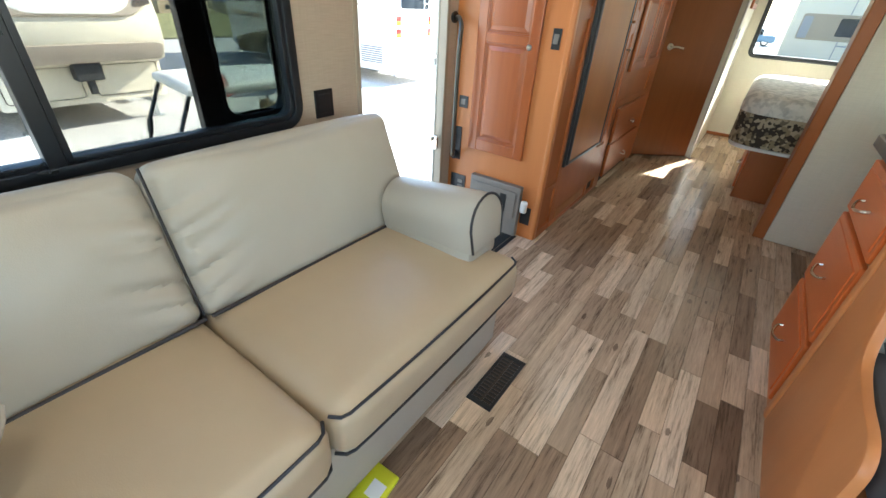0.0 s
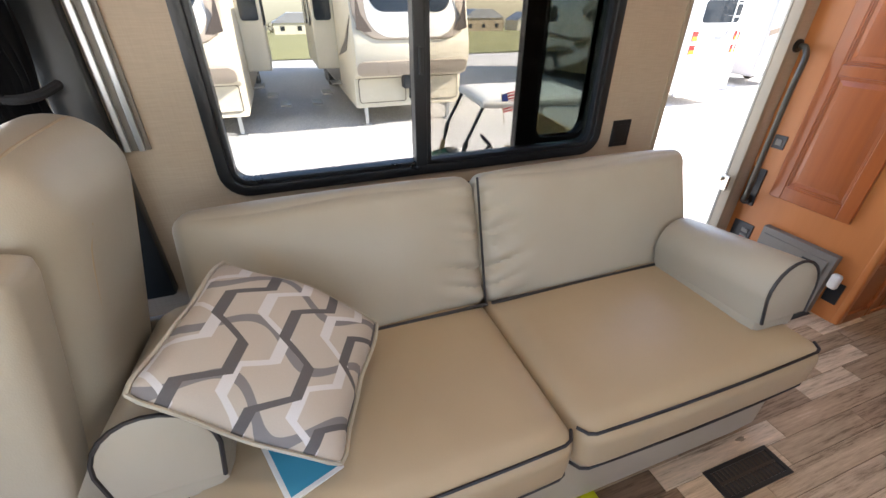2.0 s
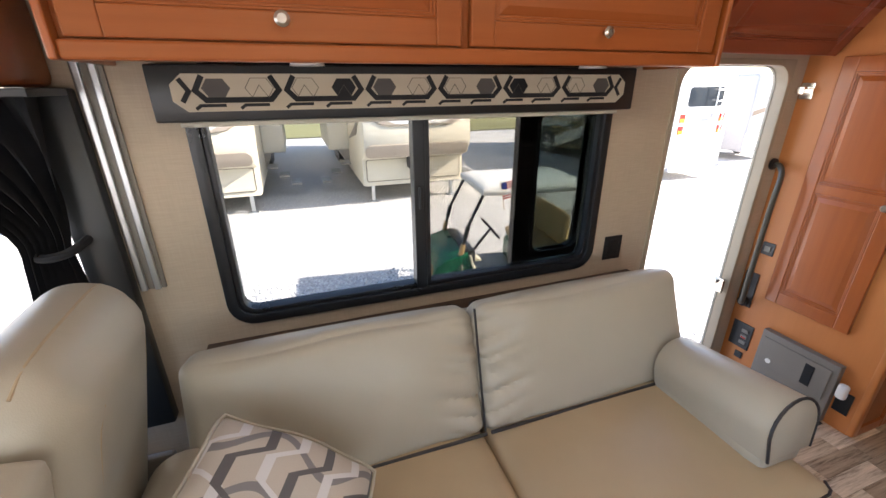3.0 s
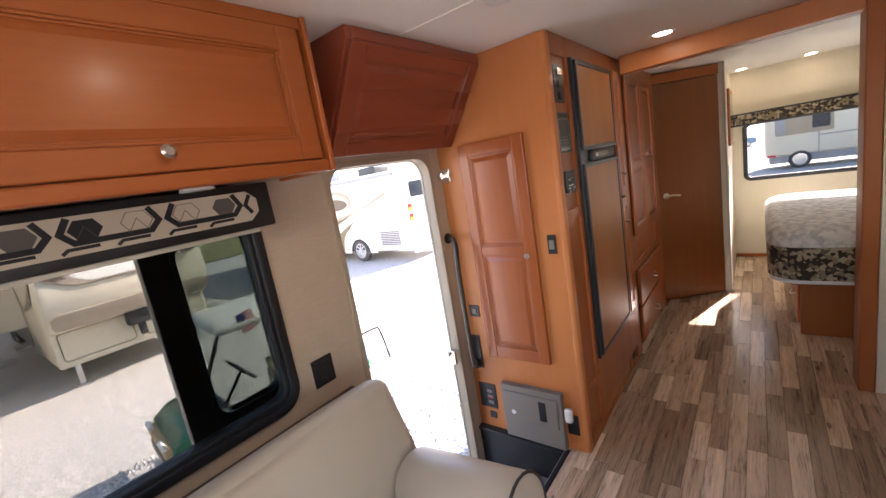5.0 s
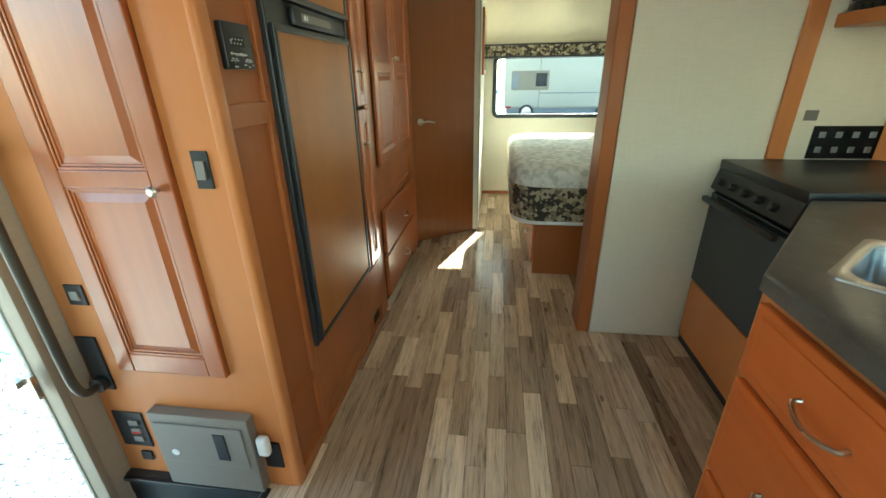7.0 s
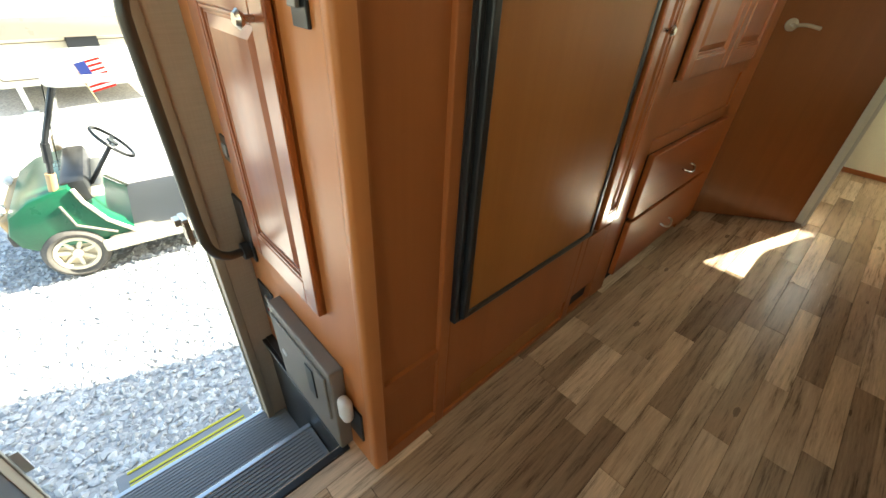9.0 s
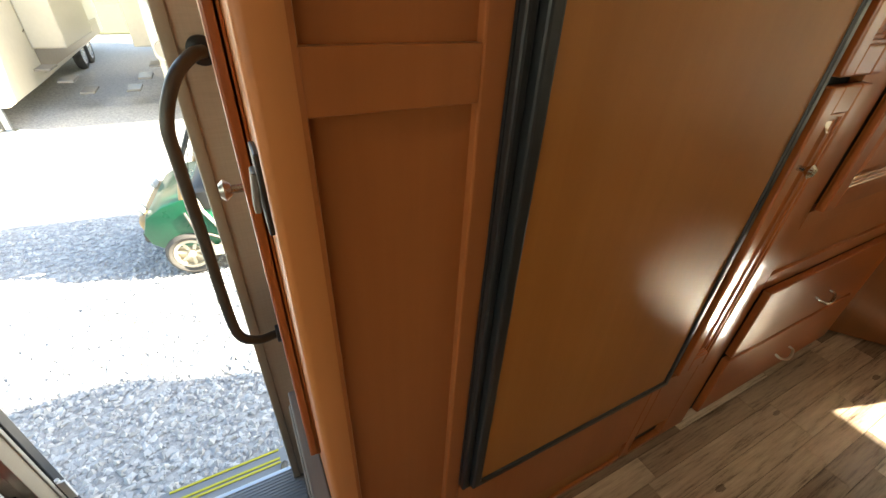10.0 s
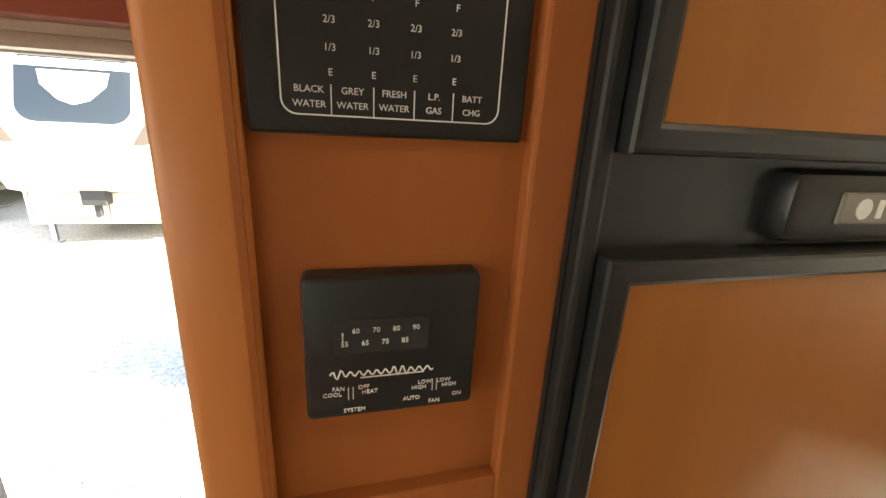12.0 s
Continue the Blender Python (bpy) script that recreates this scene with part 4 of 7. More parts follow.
for y0, y1, side in ((-2.585, -1.753, 1), (-1.745, -0.895, -1)):
    yc, w = (y0 + y1) / 2, y1 - y0
    sc = part("seat_cushion", moved(soft(0.62, w, 0.165, 0.05, 16, (0.008, 0.004, 0.016)), pose(0.0, yc, 0.366)), M_LEATHER, sofa, "cream vinyl seat cushion", True)
    xf = 0.309
    for z, dx in ((0.432, -0.013), (0.30, -0.008)):
        pts = [(xf + dx - 0.03, y0 + 0.004, z), (xf + dx - 0.006, y0 + 0.02, z)] + [(xf + dx + 0.008 * (1 - ((y - yc) / (w / 2)) ** 2), y, z) for y in np.linspace(y0 + 0.04, y1 - 0.04, 14)] + [(xf + dx - 0.006, y1 - 0.02, z), (xf + dx - 0.03, y1 - 0.004, z)]
        part("piping", tube(pts, 0.0042, 6), M_PIPING, sc, "dark piping")
    bm_ = pose(-0.331, yc, 0.617, 0, -18, 0)
    bc = part("back_cushion", moved(soft(0.13, w, 0.435, 0.045, 46, (0.022, 0.004, 0.010), sofa_ripple(side)), bm_), M_LEATHER2, sofa, "cream vinyl back cushion gathered at the seam", True)
    if side > 0:
        part("piping", tube([tuple(bm_ @ Vector((0.055 + 0.012 * math.sin(3 * z), w / 2 + 0.003, z))) for z in np.linspace(-0.2, 0.215, 14)], 0.0042, 6), M_PIPING, bc, "dark piping")
    part("piping", tube([(-0.197, y, 0.459) for y in np.linspace(y0 + 0.004, y1 - 0.004, 8)], 0.006, 8), M_PIPING, sc, "dark piping")
part("back_frame", moved(box(-0.05, 0.0, -2.58, -0.92, -0.26, 0.18, 0.02), pose(-0.395, 0, 0.60, 0, -18)), M_LEATHER2, sofa, "", True)


def bolster_outline():
    pts = [(-0.092, 0.0), (0.092, 0.0)]
    for i in range(13):
        q = math.pi * i / 12
        pts.append((0.103 * math.cos(q), 0.085 + 0.103 * math.sin(q)))
    return pts


for xc, yc, zb in ((0.0, -0.975, 0.468), (-0.05, -2.585, 0.468)):
    o = bolster_outline()
    am = pose(xc, yc, zb, 0, -7, 0) @ pose(0, 0, 0, 0, 0, 90) @ pose(0, 0, 0, 90)
    arm = part("arm_bolster", moved(prism(o, -0.205, 0.205, 0.014), am), M_LEATHER2, sofa, "round vinyl arm bolster", True)
    part("piping", tube([tuple(am @ Vector((0.985 * u, 0.002 + 0.99 * v, 0.201))) for u, v in o[1:] + o[:1]], 0.0046, 6), M_PIPING, arm, "dark piping")
    part("arm_pad", moved(soft(0.40, 0.19, 0.08, 0.03, 6), pose(xc - 0.01, yc, 0.462)), M_LEATHER2, sofa, "pale vinyl pad under the bolster", True)
solid("booklet", moved(box(-0.09, 0.09, -0.06, 0.06, 0, 0.006, 0.001), pose(0.13, -2.36, 0.462, 0, 4, 20)), M_WHITE, "glossy blue and white booklet under the cushion", "booklet")
solid("booklet_picture", moved(box(-0.08, 0.08, -0.05, 0.05, 0.006, 0.0066), pose(0.13, -2.36, 0.462, 0, 4, 20)), material("blue_print", (0.05, 0.3, 0.45), 0.25), "blue printed cover sheet of the booklet", "cover sheet")


def pillow_material():
    m = material("patterned_pillow", (0.5, 0.43, 0.34), 0.8)
    tc = nd(m, "ShaderNodeTexCoord")
    sep = nd(m, "ShaderNodeSeparateXYZ")
    ln(m, tc.outputs["Object"], sep.inputs[0])
    u, v = mth(m, "MULTIPLY", sep.outputs[0], 0.9), mth(m, "MULTIPLY", sep.outputs[1], 0.9)

    def zig(period, phase, amp, spacing, shift, width):
        """Bands that step from side to side like the edges of a honeycomb."""
        tri = mth(m, "PINGPONG", mth(m, "ADD", v, phase), period)
        tri = mth(m, "SUBTRACT", mth(m, "DIVIDE", tri, period), 0.5)
        step = mth(m, "MINIMUM", mth(m, "MAXIMUM", mth(m, "MULTIPLY", tri, 2.6), -0.5), 0.5)
        uu = mth(m, "ADD", mth(m, "ADD", u, shift), mth(m, "MULTIPLY", step, amp))
        d = mth(m, "PINGPONG", uu, spacing)
        return mth(m, "LESS_THAN", d, width)

    def arc(period, phase, amp, spacing, shift, width):
        s = mth(m, "MULTIPLY", mth(m, "SINE", mth(m, "MULTIPLY", mth(m, "ADD", u, phase), 2 * math.pi / period)), amp)
        d = mth(m, "PINGPONG", mth(m, "ADD", mth(m, "ADD", v, shift), s), spacing)
        return mth(m, "LESS_THAN", d, width)

    weave = noise_fac(m, tc.outputs["Object"], 700, 2)
    col = mixc(m, arc(0.22, 0.0, 0.03, 0.055, 0.01, 0.0085), (0.52, 0.455, 0.385), (0.20, 0.19, 0.195))
    col = mixc(m, zig(0.075, 0.02, 0.055, 0.06, 0.03, 0.010), col, (0.68, 0.66, 0.66))
    col = mixc(m, zig(0.09, 0.06, 0.06, 0.06, -0.025, 0.010), col, (0.085, 0.08, 0.085))
    col = mixc(m, mth(m, "MULTIPLY", weave, 0.3), col, (0.25, 0.22, 0.2))
    ln(m, col, bsdf(m).inputs["Base Color"])
    bump(m, weave, 0.3, 0.001)
    return m


def pillow_edge(a, c, half):
    """Place on the pillow for a and c from -1 to 1: bowed sides, blunt corners, a wavy seam."""
    blunt = 1 - 0.07 * (a * c) ** 6
    x = a * half * (1 - 0.07 * (1 - c * c)) * blunt
    y = c * half * (1 - 0.07 * (1 - a * a)) * blunt
    rim = max(abs(a), abs(c)) ** 6
    z = 0.018 * math.sin(2.2 * a + 1) * c + rim * (0.010 * math.sin(5 * a + 2 * c) + 0.006 * math.sin(9 * c - 3 * a))
    return x, y, z


def pillow_mesh(s, h):
    bm = bmesh.new()
    n = 26
    for sign in (1, -1):
        grid = []
        for i in range(n + 1):
            row = []
            for j in range(n + 1):
                a, c = 2 * i / n - 1, 2 * j / n - 1
                x, y, seam = pillow_edge(a, c, s / 2)
                z = h * ((1 - a ** 4) * (1 - c ** 4)) ** 0.62
                z += 0.006 * math.sin(7 * a + 3 * c) * (1 - a * a) * (1 - c * c) + 0.012 * a * c * c * (1 - a * a) * (1 - c * c)
                row.append(bm.verts.new((x, y, sign * z * 0.55 + seam)))
            grid.append(row)
        for i in range(n):
            for j in range(n):
                q = (grid[i][j], grid[i + 1][j], grid[i + 1][j + 1], grid[i][j + 1])
                bm.faces.new(q if sign > 0 else q[::-1])
    bmesh.ops.remove_doubles(bm, verts=bm.verts, dist=1e-5)
    return bm


PILLOW_L, PILLOW_B, PILLOW_R, PILLOW_T = Vector((0.105, -2.60, 0.725)), Vector((0.24, -2.262, 0.535)), Vector((-0.085, -2.148, 0.575)), Vector((-0.155, -2.44, 0.81))
ex = ((PILLOW_R + PILLOW_B) - (PILLOW_L + PILLOW_T)).normalized()
ey = ((PILLOW_T + PILLOW_R) - (PILLOW_L + PILLOW_B))
ez = ex.cross(ey).normalized()
ey = ez.cross(ex)
pm = Matrix.Translation((PILLOW_L + PILLOW_B + PILLOW_R + PILLOW_T) / 4) @ Matrix((ex, ey, ez)).transposed().to_4x4()
pillow = solid("throw_pillow", moved(pillow_mesh(0.44, 0.11), Matrix.Diagonal((0.925, 0.81, 1, 1))), pillow_material(), "square grey, white and beige patterned throw pillow on sofa", "pillow", smooth=True)
pillow.matrix_basis = pm
pip = []
for i in range(4):
    for k in range(12):
        a = -1 + 2 * k / 12
        x, y = ((a, -1), (1, a), (-a, 1), (-1, -a))[i]
        pip.append(pillow_edge(x, y, 0.227))
pp = part("piping", moved(tube(pip + pip[:1], 0.0052, 6), Matrix.Diagonal((0.92, 0.805, 1, 1))), M_LEATHER2, None, "pale corded edge")
pp.parent = pillow

# ledge behind the sofa with cup holders
lg = thing("ledge", (-0.58, -1.7, 0.64), "dark laminate ledge behind the sofa with cup holders", "ledge")
part("top", box(WX + 0.001, -0.505, -2.58, -0.835, 0.670, 0.70, 0.003), M_DARKWOOD, lg)
part("front", box(-0.53, -0.515, -2.57, -0.845, 0.0, 0.670), M_DARKWOOD, lg)
for y in (-1.62, -1.74):
    part("cup_holder", moved(join(ring(rounded(0.09, 0.09, 0.0445, 8), rounded(0.074, 0.074, 0.0365, 8), 0, 0.005, 0.002), cyl(0.037, 0.002, 28)), pose(-0.575, y, 0.70)), M_BLACK, lg, "black cup holder", True)
ol = thing("wall_outlet", (WX, -0.945, 0.77), "black blank outlet plate on beige wall", "outlet")
part("plate", box(WX + 0.0002, WX + 0.007, -0.992, -0.90, 0.768, 0.878, 0.003), M_BLACK, ol)
part("insert", box(WX + 0.006, WX + 0.009, -0.975, -0.917, 0.785, 0.861, 0.002), M_BLACK, ol)

# fire extinguisher at the end of the sofa
fx = thing("fire_extinguisher", (-0.595, -0.80, 0.02), "small red and white fire extinguisher by entrance", "extinguisher")
part("cylinder", moved(cyl(0.042, 0.30, 24, b=0.015), pose(-0.595, -0.80, 0.05)), M_WHITE, fx, "white cylinder", True)
part("label", moved(cyl(0.0428, 0.12, 24), pose(-0.595, -0.80, 0.14)), M_RED, fx, "red label", True)
part("valve", moved(join(cyl(0.016, 0.04, 16), moved(box(-0.012, 0.06, -0.01, 0.01, 0.03, 0.045, 0.003), pose(0, 0, 0))), pose(-0.595, -0.80, 0.35)), M_BLACK, fx)
part("bracket", box(WX + 0.0005, -0.55, -0.83, -0.77, 0.035, 0.05, 0.002), M_BLACK, fx)

# valance over the window
va = thing("window_valance", (-0.6, -1.79, 1.40), "padded valance with cream and black hexagon fabric", "valance")
VX, VY0, VY1, VZ0, VZ1 = -0.575, -2.545, -1.03, 1.412, 1.552
part("body", join(box(WX + 0.001, VX, VY0, VY1, VZ0, VZ1, 0.006)), M_BLACK, va, "dark brown fabric border", True)
VC, VW, VH = (VY0 + VY1) / 2, VY1 - VY0 - 0.10, 0.092
vm = face(VX, VC, 1.484, "+x")
oct_ = [(-VW / 2, 0.02), (-VW / 2, -0.02), (-VW / 2 + 0.03, -VH / 2), (VW / 2 - 0.03, -VH / 2), (VW / 2, -0.02), (VW / 2, 0.02), (VW / 2 - 0.03, VH / 2), (-VW / 2 + 0.03, VH / 2)]
M_VCREAM = varied("cream_woven_fabric", (0.55, 0.48, 0.37), (0.46, 0.40, 0.31), 0.85, fine=900, bumpiness=0.4)
M_VGREY = varied("grey_woven_fabric", (0.12, 0.11, 0.10), (0.09, 0.08, 0.075), 0.85, fine=900, bumpiness=0.4)
fld = part("fabric_field", moved(prism(oct_, 0.0, 0.004, 0.0015), vm), M_VCREAM, va, "cream woven fabric")


def hexagon(cx, cy, rx, ry, k=0.55):
    return [(cx - rx, cy), (cx - rx * k, cy - ry), (cx + rx * k, cy - ry), (cx + rx, cy), (cx + rx * k, cy + ry), (cx - rx * k, cy + ry)]


def strip(points, w):
    """A flat band of even width along a bent line."""
    bm = bmesh.new()
    rows = []
    for k, p in enumerate(points):
        p = Vector(p)
        d1 = (p - Vector(points[k - 1])).normalized() if k else None
        d2 = (Vector(points[k + 1]) - p).normalized() if k + 1 < len(points) else None
        d = ((d1 or d2) + (d2 or d1)).normalized()
        side = Vector((-d.y, d.x))
        half = w / 2 / max(0.5, side.dot(Vector((-(d1 or d2).y, (d1 or d2).x))))
        rows.append([bm.verts.new((p.x + side.x * h, p.y + side.y * h, z)) for h, z in ((half, 0.0046), (-half, 0.0046), (-half, 0.003), (half, 0.003))])
    for a_, c_ in zip(rows, rows[1:]):
        for q in range(4):
            bm.faces.new((a_[q], a_[(q + 1) % 4], c_[(q + 1) % 4], c_[q]))
    bmesh.ops.recalc_face_normals(bm, faces=bm.faces)
    return bm


UNIT = (VW - 0.09) / 6
for i in range(6):
    c0 = -VW / 2 + 0.045 + i * UNIT
    part("band", moved(strip([(c0 + 0.030, 0.041), (c0 + 0.010, 0.006), (c0 + 0.032, -0.018), (c0 + UNIT - 0.032, -0.018), (c0 + UNIT - 0.010, 0.006), (c0 + UNIT - 0.030, 0.041)], 0.014), vm), M_FABRICBLK, fld, "black honeycomb band")
    fill = i % 3 == 1
    swap = 1 if i % 2 else -1
    part("hexagon", moved(prism(hexagon(c0 + UNIT / 2 + swap * 0.052, 0.011, 0.034, 0.023), 0.003, 0.0046), vm), M_FABRICBLK if fill else M_VGREY, fld, "black hexagon" if fill else "grey hexagon")
    hx, hi = hexagon(c0 + UNIT / 2 - swap * 0.052, 0.011, 0.036, 0.025), hexagon(c0 + UNIT / 2 - swap * 0.052, 0.011, 0.034, 0.0235)
    part("hexagon_outline", moved(ring(hx, hi, 0.003, 0.0046), vm), M_VGREY, fld, "thin grey hexagon outline")
    for q in (0.02, 0.5):
        u0 = c0 + q * UNIT
        part("dash", moved(strip([(u0, -0.040), (u0 + 0.012, -0.031), (u0 + 0.072, -0.031)], 0.008), vm), M_FABRICBLK, fld, "black fabric dash")
        part("triangle_line", moved(strip([(u0 + 0.03, -0.015), (u0 + 0.052, 0.018), (u0 + 0.074, -0.015)], 0.0016), vm), M_VGREY, fld, "thin grey line")
for e in (-1, 1):
    part("band", moved(strip([(e * (VW / 2 - 0.022), 0.034), (e * (VW / 2 - 0.040), 0.004), (e * (VW / 2 - 0.022), -0.022)], 0.012), vm), M_FABRICBLK, fld, "black end chevron")
part("shade_rail", box(-0.612, -0.59, VY0 + 0.05, VY1 - 0.05, 1.398, 1.411, 0.003), M_TRIMCREAM, va, "pale roller shade rail")

# overhead cabinets
oc = thing("overhead_cabinet", (-0.5, -1.8, 1.555), "cherry wood overhead cabinet with raised-panel doors", "cabinet")
OY0, OY1, OX = -2.615, -0.94, -0.375
part("body", box(WX + 0.001, OX, OY0, OY1, 1.56, CEIL - 0.001, 0.002), M_WOODX, oc)
part("end_panel", box(WX + 0.001, OX + 0.03, OY1, OY1 + 0.016, 1.548, CEIL - 0.001, 0.004), M_WOOD, oc)
part("bottom_rail", box(OX - 0.01, OX + 0.024, OY0, OY1 - 0.0005, 1.548, 1.585, 0.006), M_WOODX, oc)
part("top_rail", box(OX - 0.01, OX + 0.018, OY0, OY1 - 0.0005, 1.955, CEIL - 0.001, 0.003), M_WOODX, oc)
part("end_panel", box(WX + 0.001, OX + 0.03, OY0 - 0.016, OY0, 1.548, CEIL - 0.001, 0.004), M_WOOD, oc)
solid("trim", box(WX + 0.001, -0.30, FRONT, -2.75, 1.50, CEIL - 0.001, 0.02), M_WOODX, "cherry wood soffit above cab", "soffit", "", "structure", True)
for y0, y1 in ((-1.772, -0.958), (-2.60, -1.797)):
    w = y1 - y0
    d = raised_door(face(OX, y0, 1.588, "+x"), w, 0.366, [(0.06, 0.306)], oc, "door", "raised-panel cherry door", M_WOODX, 0.065, 0.022)
    knob(face(OX + 0.022, (y0 + y1) / 2 - 0.01, 1.630, "+x"), d, 0.016)
for y in (-2.16, -1.26):
    pl = thing("puck_light", (-0.53, y, 1.545), "white round puck light under cabinet", "light")
    part("housing", moved(cyl(0.045, 0.012, 28, 0.04), pose(-0.53, y, 1.5475)), M_WHITE, pl, "", True)
cc = thing("corner_cabinet", (-0.5, -0.4, 1.59), "angled cherry wood overhead cabinet above entrance", "cabinet")
bm = prism([(-0.648, CEIL - 0.002), (-0.648, 1.612), (-0.560, 1.612), (-0.335, 1.950), (-0.335, CEIL - 0.002)], 0.0, 0.775)
part("body", moved(bm, pose(0, -0.015, 0, 90)), M_WOODSHADE, cc)
tilt = math.degrees(math.atan2(0.225, 0.338))
cm = pose(-0.560, -0.778, 1.613) @ pose(0, 0, 0, 0, tilt, 0) @ pose(0, 0, 0, 0, 0, 90) @ pose(0, 0, 0, 90)
cdoor = raised_door(cm, 0.758, 0.405, [(0.055, 0.35)], cc, "flap_door", "raised-panel tilted flap door", M_WOODSHADE, 0.065, 0.02)
part("catch", box(-0.40, -0.385, -0.03, -0.012, 1.83, 1.86, 0.002), M_NICKEL, cc, "nickel catch")
part("moulding", box(-0.36, -0.325, -0.765, -0.003, 1.945, CEIL - 0.001, 0.01, 3), M_WOODSHADE, cc, "", True)

# ---- cab end: seat, curtain, grab channel ----
seat = thing("captain_seat", (-0.12, -2.85, 0), "cream vinyl captain's seat with stitched back", "seat")
SB = pose(-0.17, -2.782, 0.685, -13, 0, 2)
sb = part("backrest", moved(soft(0.47, 0.215, 0.84, 0.10, 18, (0.0, 0.008, 0.012)), SB), M_LEATHER2, seat, "pale vinyl seat back", True)
for sx in (-1, 1):
    part("seam", tube([tuple(SB @ Vector((sx * (0.150 - 0.05 * max(0, (z - 0.26) / 0.08) ** 2), 0.1085, z))) for z in np.linspace(-0.30, 0.32, 18)], 0.0028, 6), M_LEATHER, sb, "stitched seam")
part("head_seam", tube([tuple(SB @ Vector((x, 0.02, 0.431 - 0.05 * abs(x / 0.22) ** 5))) for x in np.linspace(-0.2, 0.2, 16)], 0.003, 6), M_LEATHER, sb, "stitched top seam")
part("cushion", moved(soft(0.52, 0.50, 0.16, 0.06, 10, (0, 0.01, 0.015)), pose(-0.16, -3.10, 0.42)), M_LEATHER2, seat, "", True)
AR = pose(0.118, -2.758, 0.785, -12.5, 0, 2)
ar = part("armrest", moved(soft(0.10, 0.185, 0.46, 0.018, 12, (0.003, 0.003, 0.003)), AR), M_LEATHER2, seat, "pale vinyl armrest folded upright", True)
part("seam", tube([tuple(AR @ Vector((0.051, -0.045, z))) for z in np.linspace(-0.21, 0.215, 10)], 0.0022, 6), M_LEATHER, ar, "double-stitched seam")
part("seam", tube([tuple(AR @ Vector((0.051, -0.053, z))) for z in np.linspace(-0.21, 0.215, 10)], 0.0022, 6), M_LEATHER, ar, "double-stitched seam")
part("recliner_cover", box(-0.41, -0.385, -2.90, -2.66, 0.36, 0.52, 0.01), M_GREYPL, seat, "grey plastic hinge cover")
part("pedestal", box(-0.32, 0.04, -3.2, -2.86, 0.0, 0.34, 0.02), M_SHADOWBLK, seat)
ch = thing("wall_channel", (WX, -2.68, 0.9), "ribbed aluminium wall channel beside cab", "channel", "", "structure")
part("base", box(WX + 0.0005, WX + 0.008, -2.715, -2.645, 0.93, CEIL - 0.01, 0.001), M_GREYPL, ch)
for y in (-2.70, -2.665):
    part("rib", box(WX + 0.007, WX + 0.02, y - 0.008, y + 0.008, 0.93, CEIL - 0.01, 0.003), M_ALU, ch, "aluminium rib")
cu = thing("curtain", (-0.5, -2.95, 0.7), "black cab curtain gathered to one side", "curtain")
bm = bmesh.new()
rows = []
for i in range(25):
    z = 1.49 - i * 0.029
    t = i / 24
    row = []
    for j in range(49):
        s = j / 48
        up, dn_ = max(0.0, (z - 1.11) / 0.38), max(0.0, (1.11 - z) / 0.32)
        width = 0.075 + 0.72 * up ** 2.1 + 0.05 * dn_
        y = -2.805 + 0.04 * up ** 0.7 + 0.02 * dn_ - s * width
        x = -0.575 + (0.010 + 0.016 * min(1, up * 3 + dn_)) * math.sin(s * 44 + 2.2 * math.sin(2.4 * t)) + 0.06 * s
        row.append(bm.verts.new((x, y, z)))
    rows.append(row)
for a, c in zip(rows, rows[1:]):
    for j in range(48):
        bm.faces.new((a[j], a[j + 1], c[j + 1], c[j]))
bmesh.ops.solidify(bm, geom=bm.faces[:], thickness=0.002)
part("cloth", bm, M_FABRICBLK, cu, "", True)
part("track", box(-0.57, -0.40, -3.75, -2.705, 1.482, 1.4985, 0.002), M_BLACK, cu)
part("tie", tube(smooth_line([(-0.625, -2.77, 1.125), (-0.545, -2.80, 1.105), (-0.53, -2.85, 1.10), (-0.56, -2.895, 1.11), (-0.62, -2.90, 1.12)]), 0.012, 8), M_FABRICBLK, cu)
solid("trim", box(WX + 0.0005, WX + 0.05, -2.815, -2.716, 0.45, 1.4985, 0.01), M_BLACK, "black cab pillar trim", "pillar trim", "", "structure", True)

# ---- kitchen ----
kc = thing("kitchen_cabinet", (1.5, -0.3, 0), "cherry wood kitchen base cabinet with three drawers", "cabinet")
part("body", prism([(1.205, -0.575), (1.205, -0.03), (1.55, 0.40), (EX - 0.005, 0.40), (EX - 0.005, -0.60), (1.27, -0.60)], 0.0, 0.742), M_PANEL, kc)
part("top_rail", ring([(1.205, -0.575), (1.205, -0.03), (1.55, 0.40), (EX - 0.005, 0.40), (EX - 0.005, -0.60), (1.27, -0.60)], [(1.222, -0.56), (1.222, -0.04), (1.56, 0.38), (EX - 0.023, 0.38), (EX - 0.023, -0.58), (1.285, -0.58)], 0.742, 0.872), M_PANEL, kc)
part("corner_post", box(1.192, 1.262, -0.617, -0.568, 0.0, 0.8725, 0.014, 3), M_PANEL, kc, "rounded corner post", True)
for z0, z1 in ((0.640, 0.822), (0.335, 0.622), (0.055, 0.317)):
    d = part("drawer", join(box(1.186, 1.206, -0.565, -0.058, z0, z1, 0.005), box(1.182, 1.19, -0.54, -0.083, z0 + 0.025, z1 - 0.025, 0.003)), M_WOODLIT, kc, "bevelled cherry drawer front")
    bow_handle(face(1.182, -0.30, (z0 + z1) / 2 - 0.008, "-x"), d, 0.11)
part("kick", box(1.24, 1.26, -0.54, 0.02, 0.0, 0.09), M_SHADOWBLK, kc)
ct_out = [(1.148, -0.10), (1.148, -0.55)] + [(1.245 - 0.10 * math.cos(q), -0.56 - 0.10 * math.sin(q)) for q in (radians(10 + 80 * i / 8) for i in range(9))] + [(EX - 0.003, -0.66), (EX - 0.003, 0.44), (1.575, 0.44)]
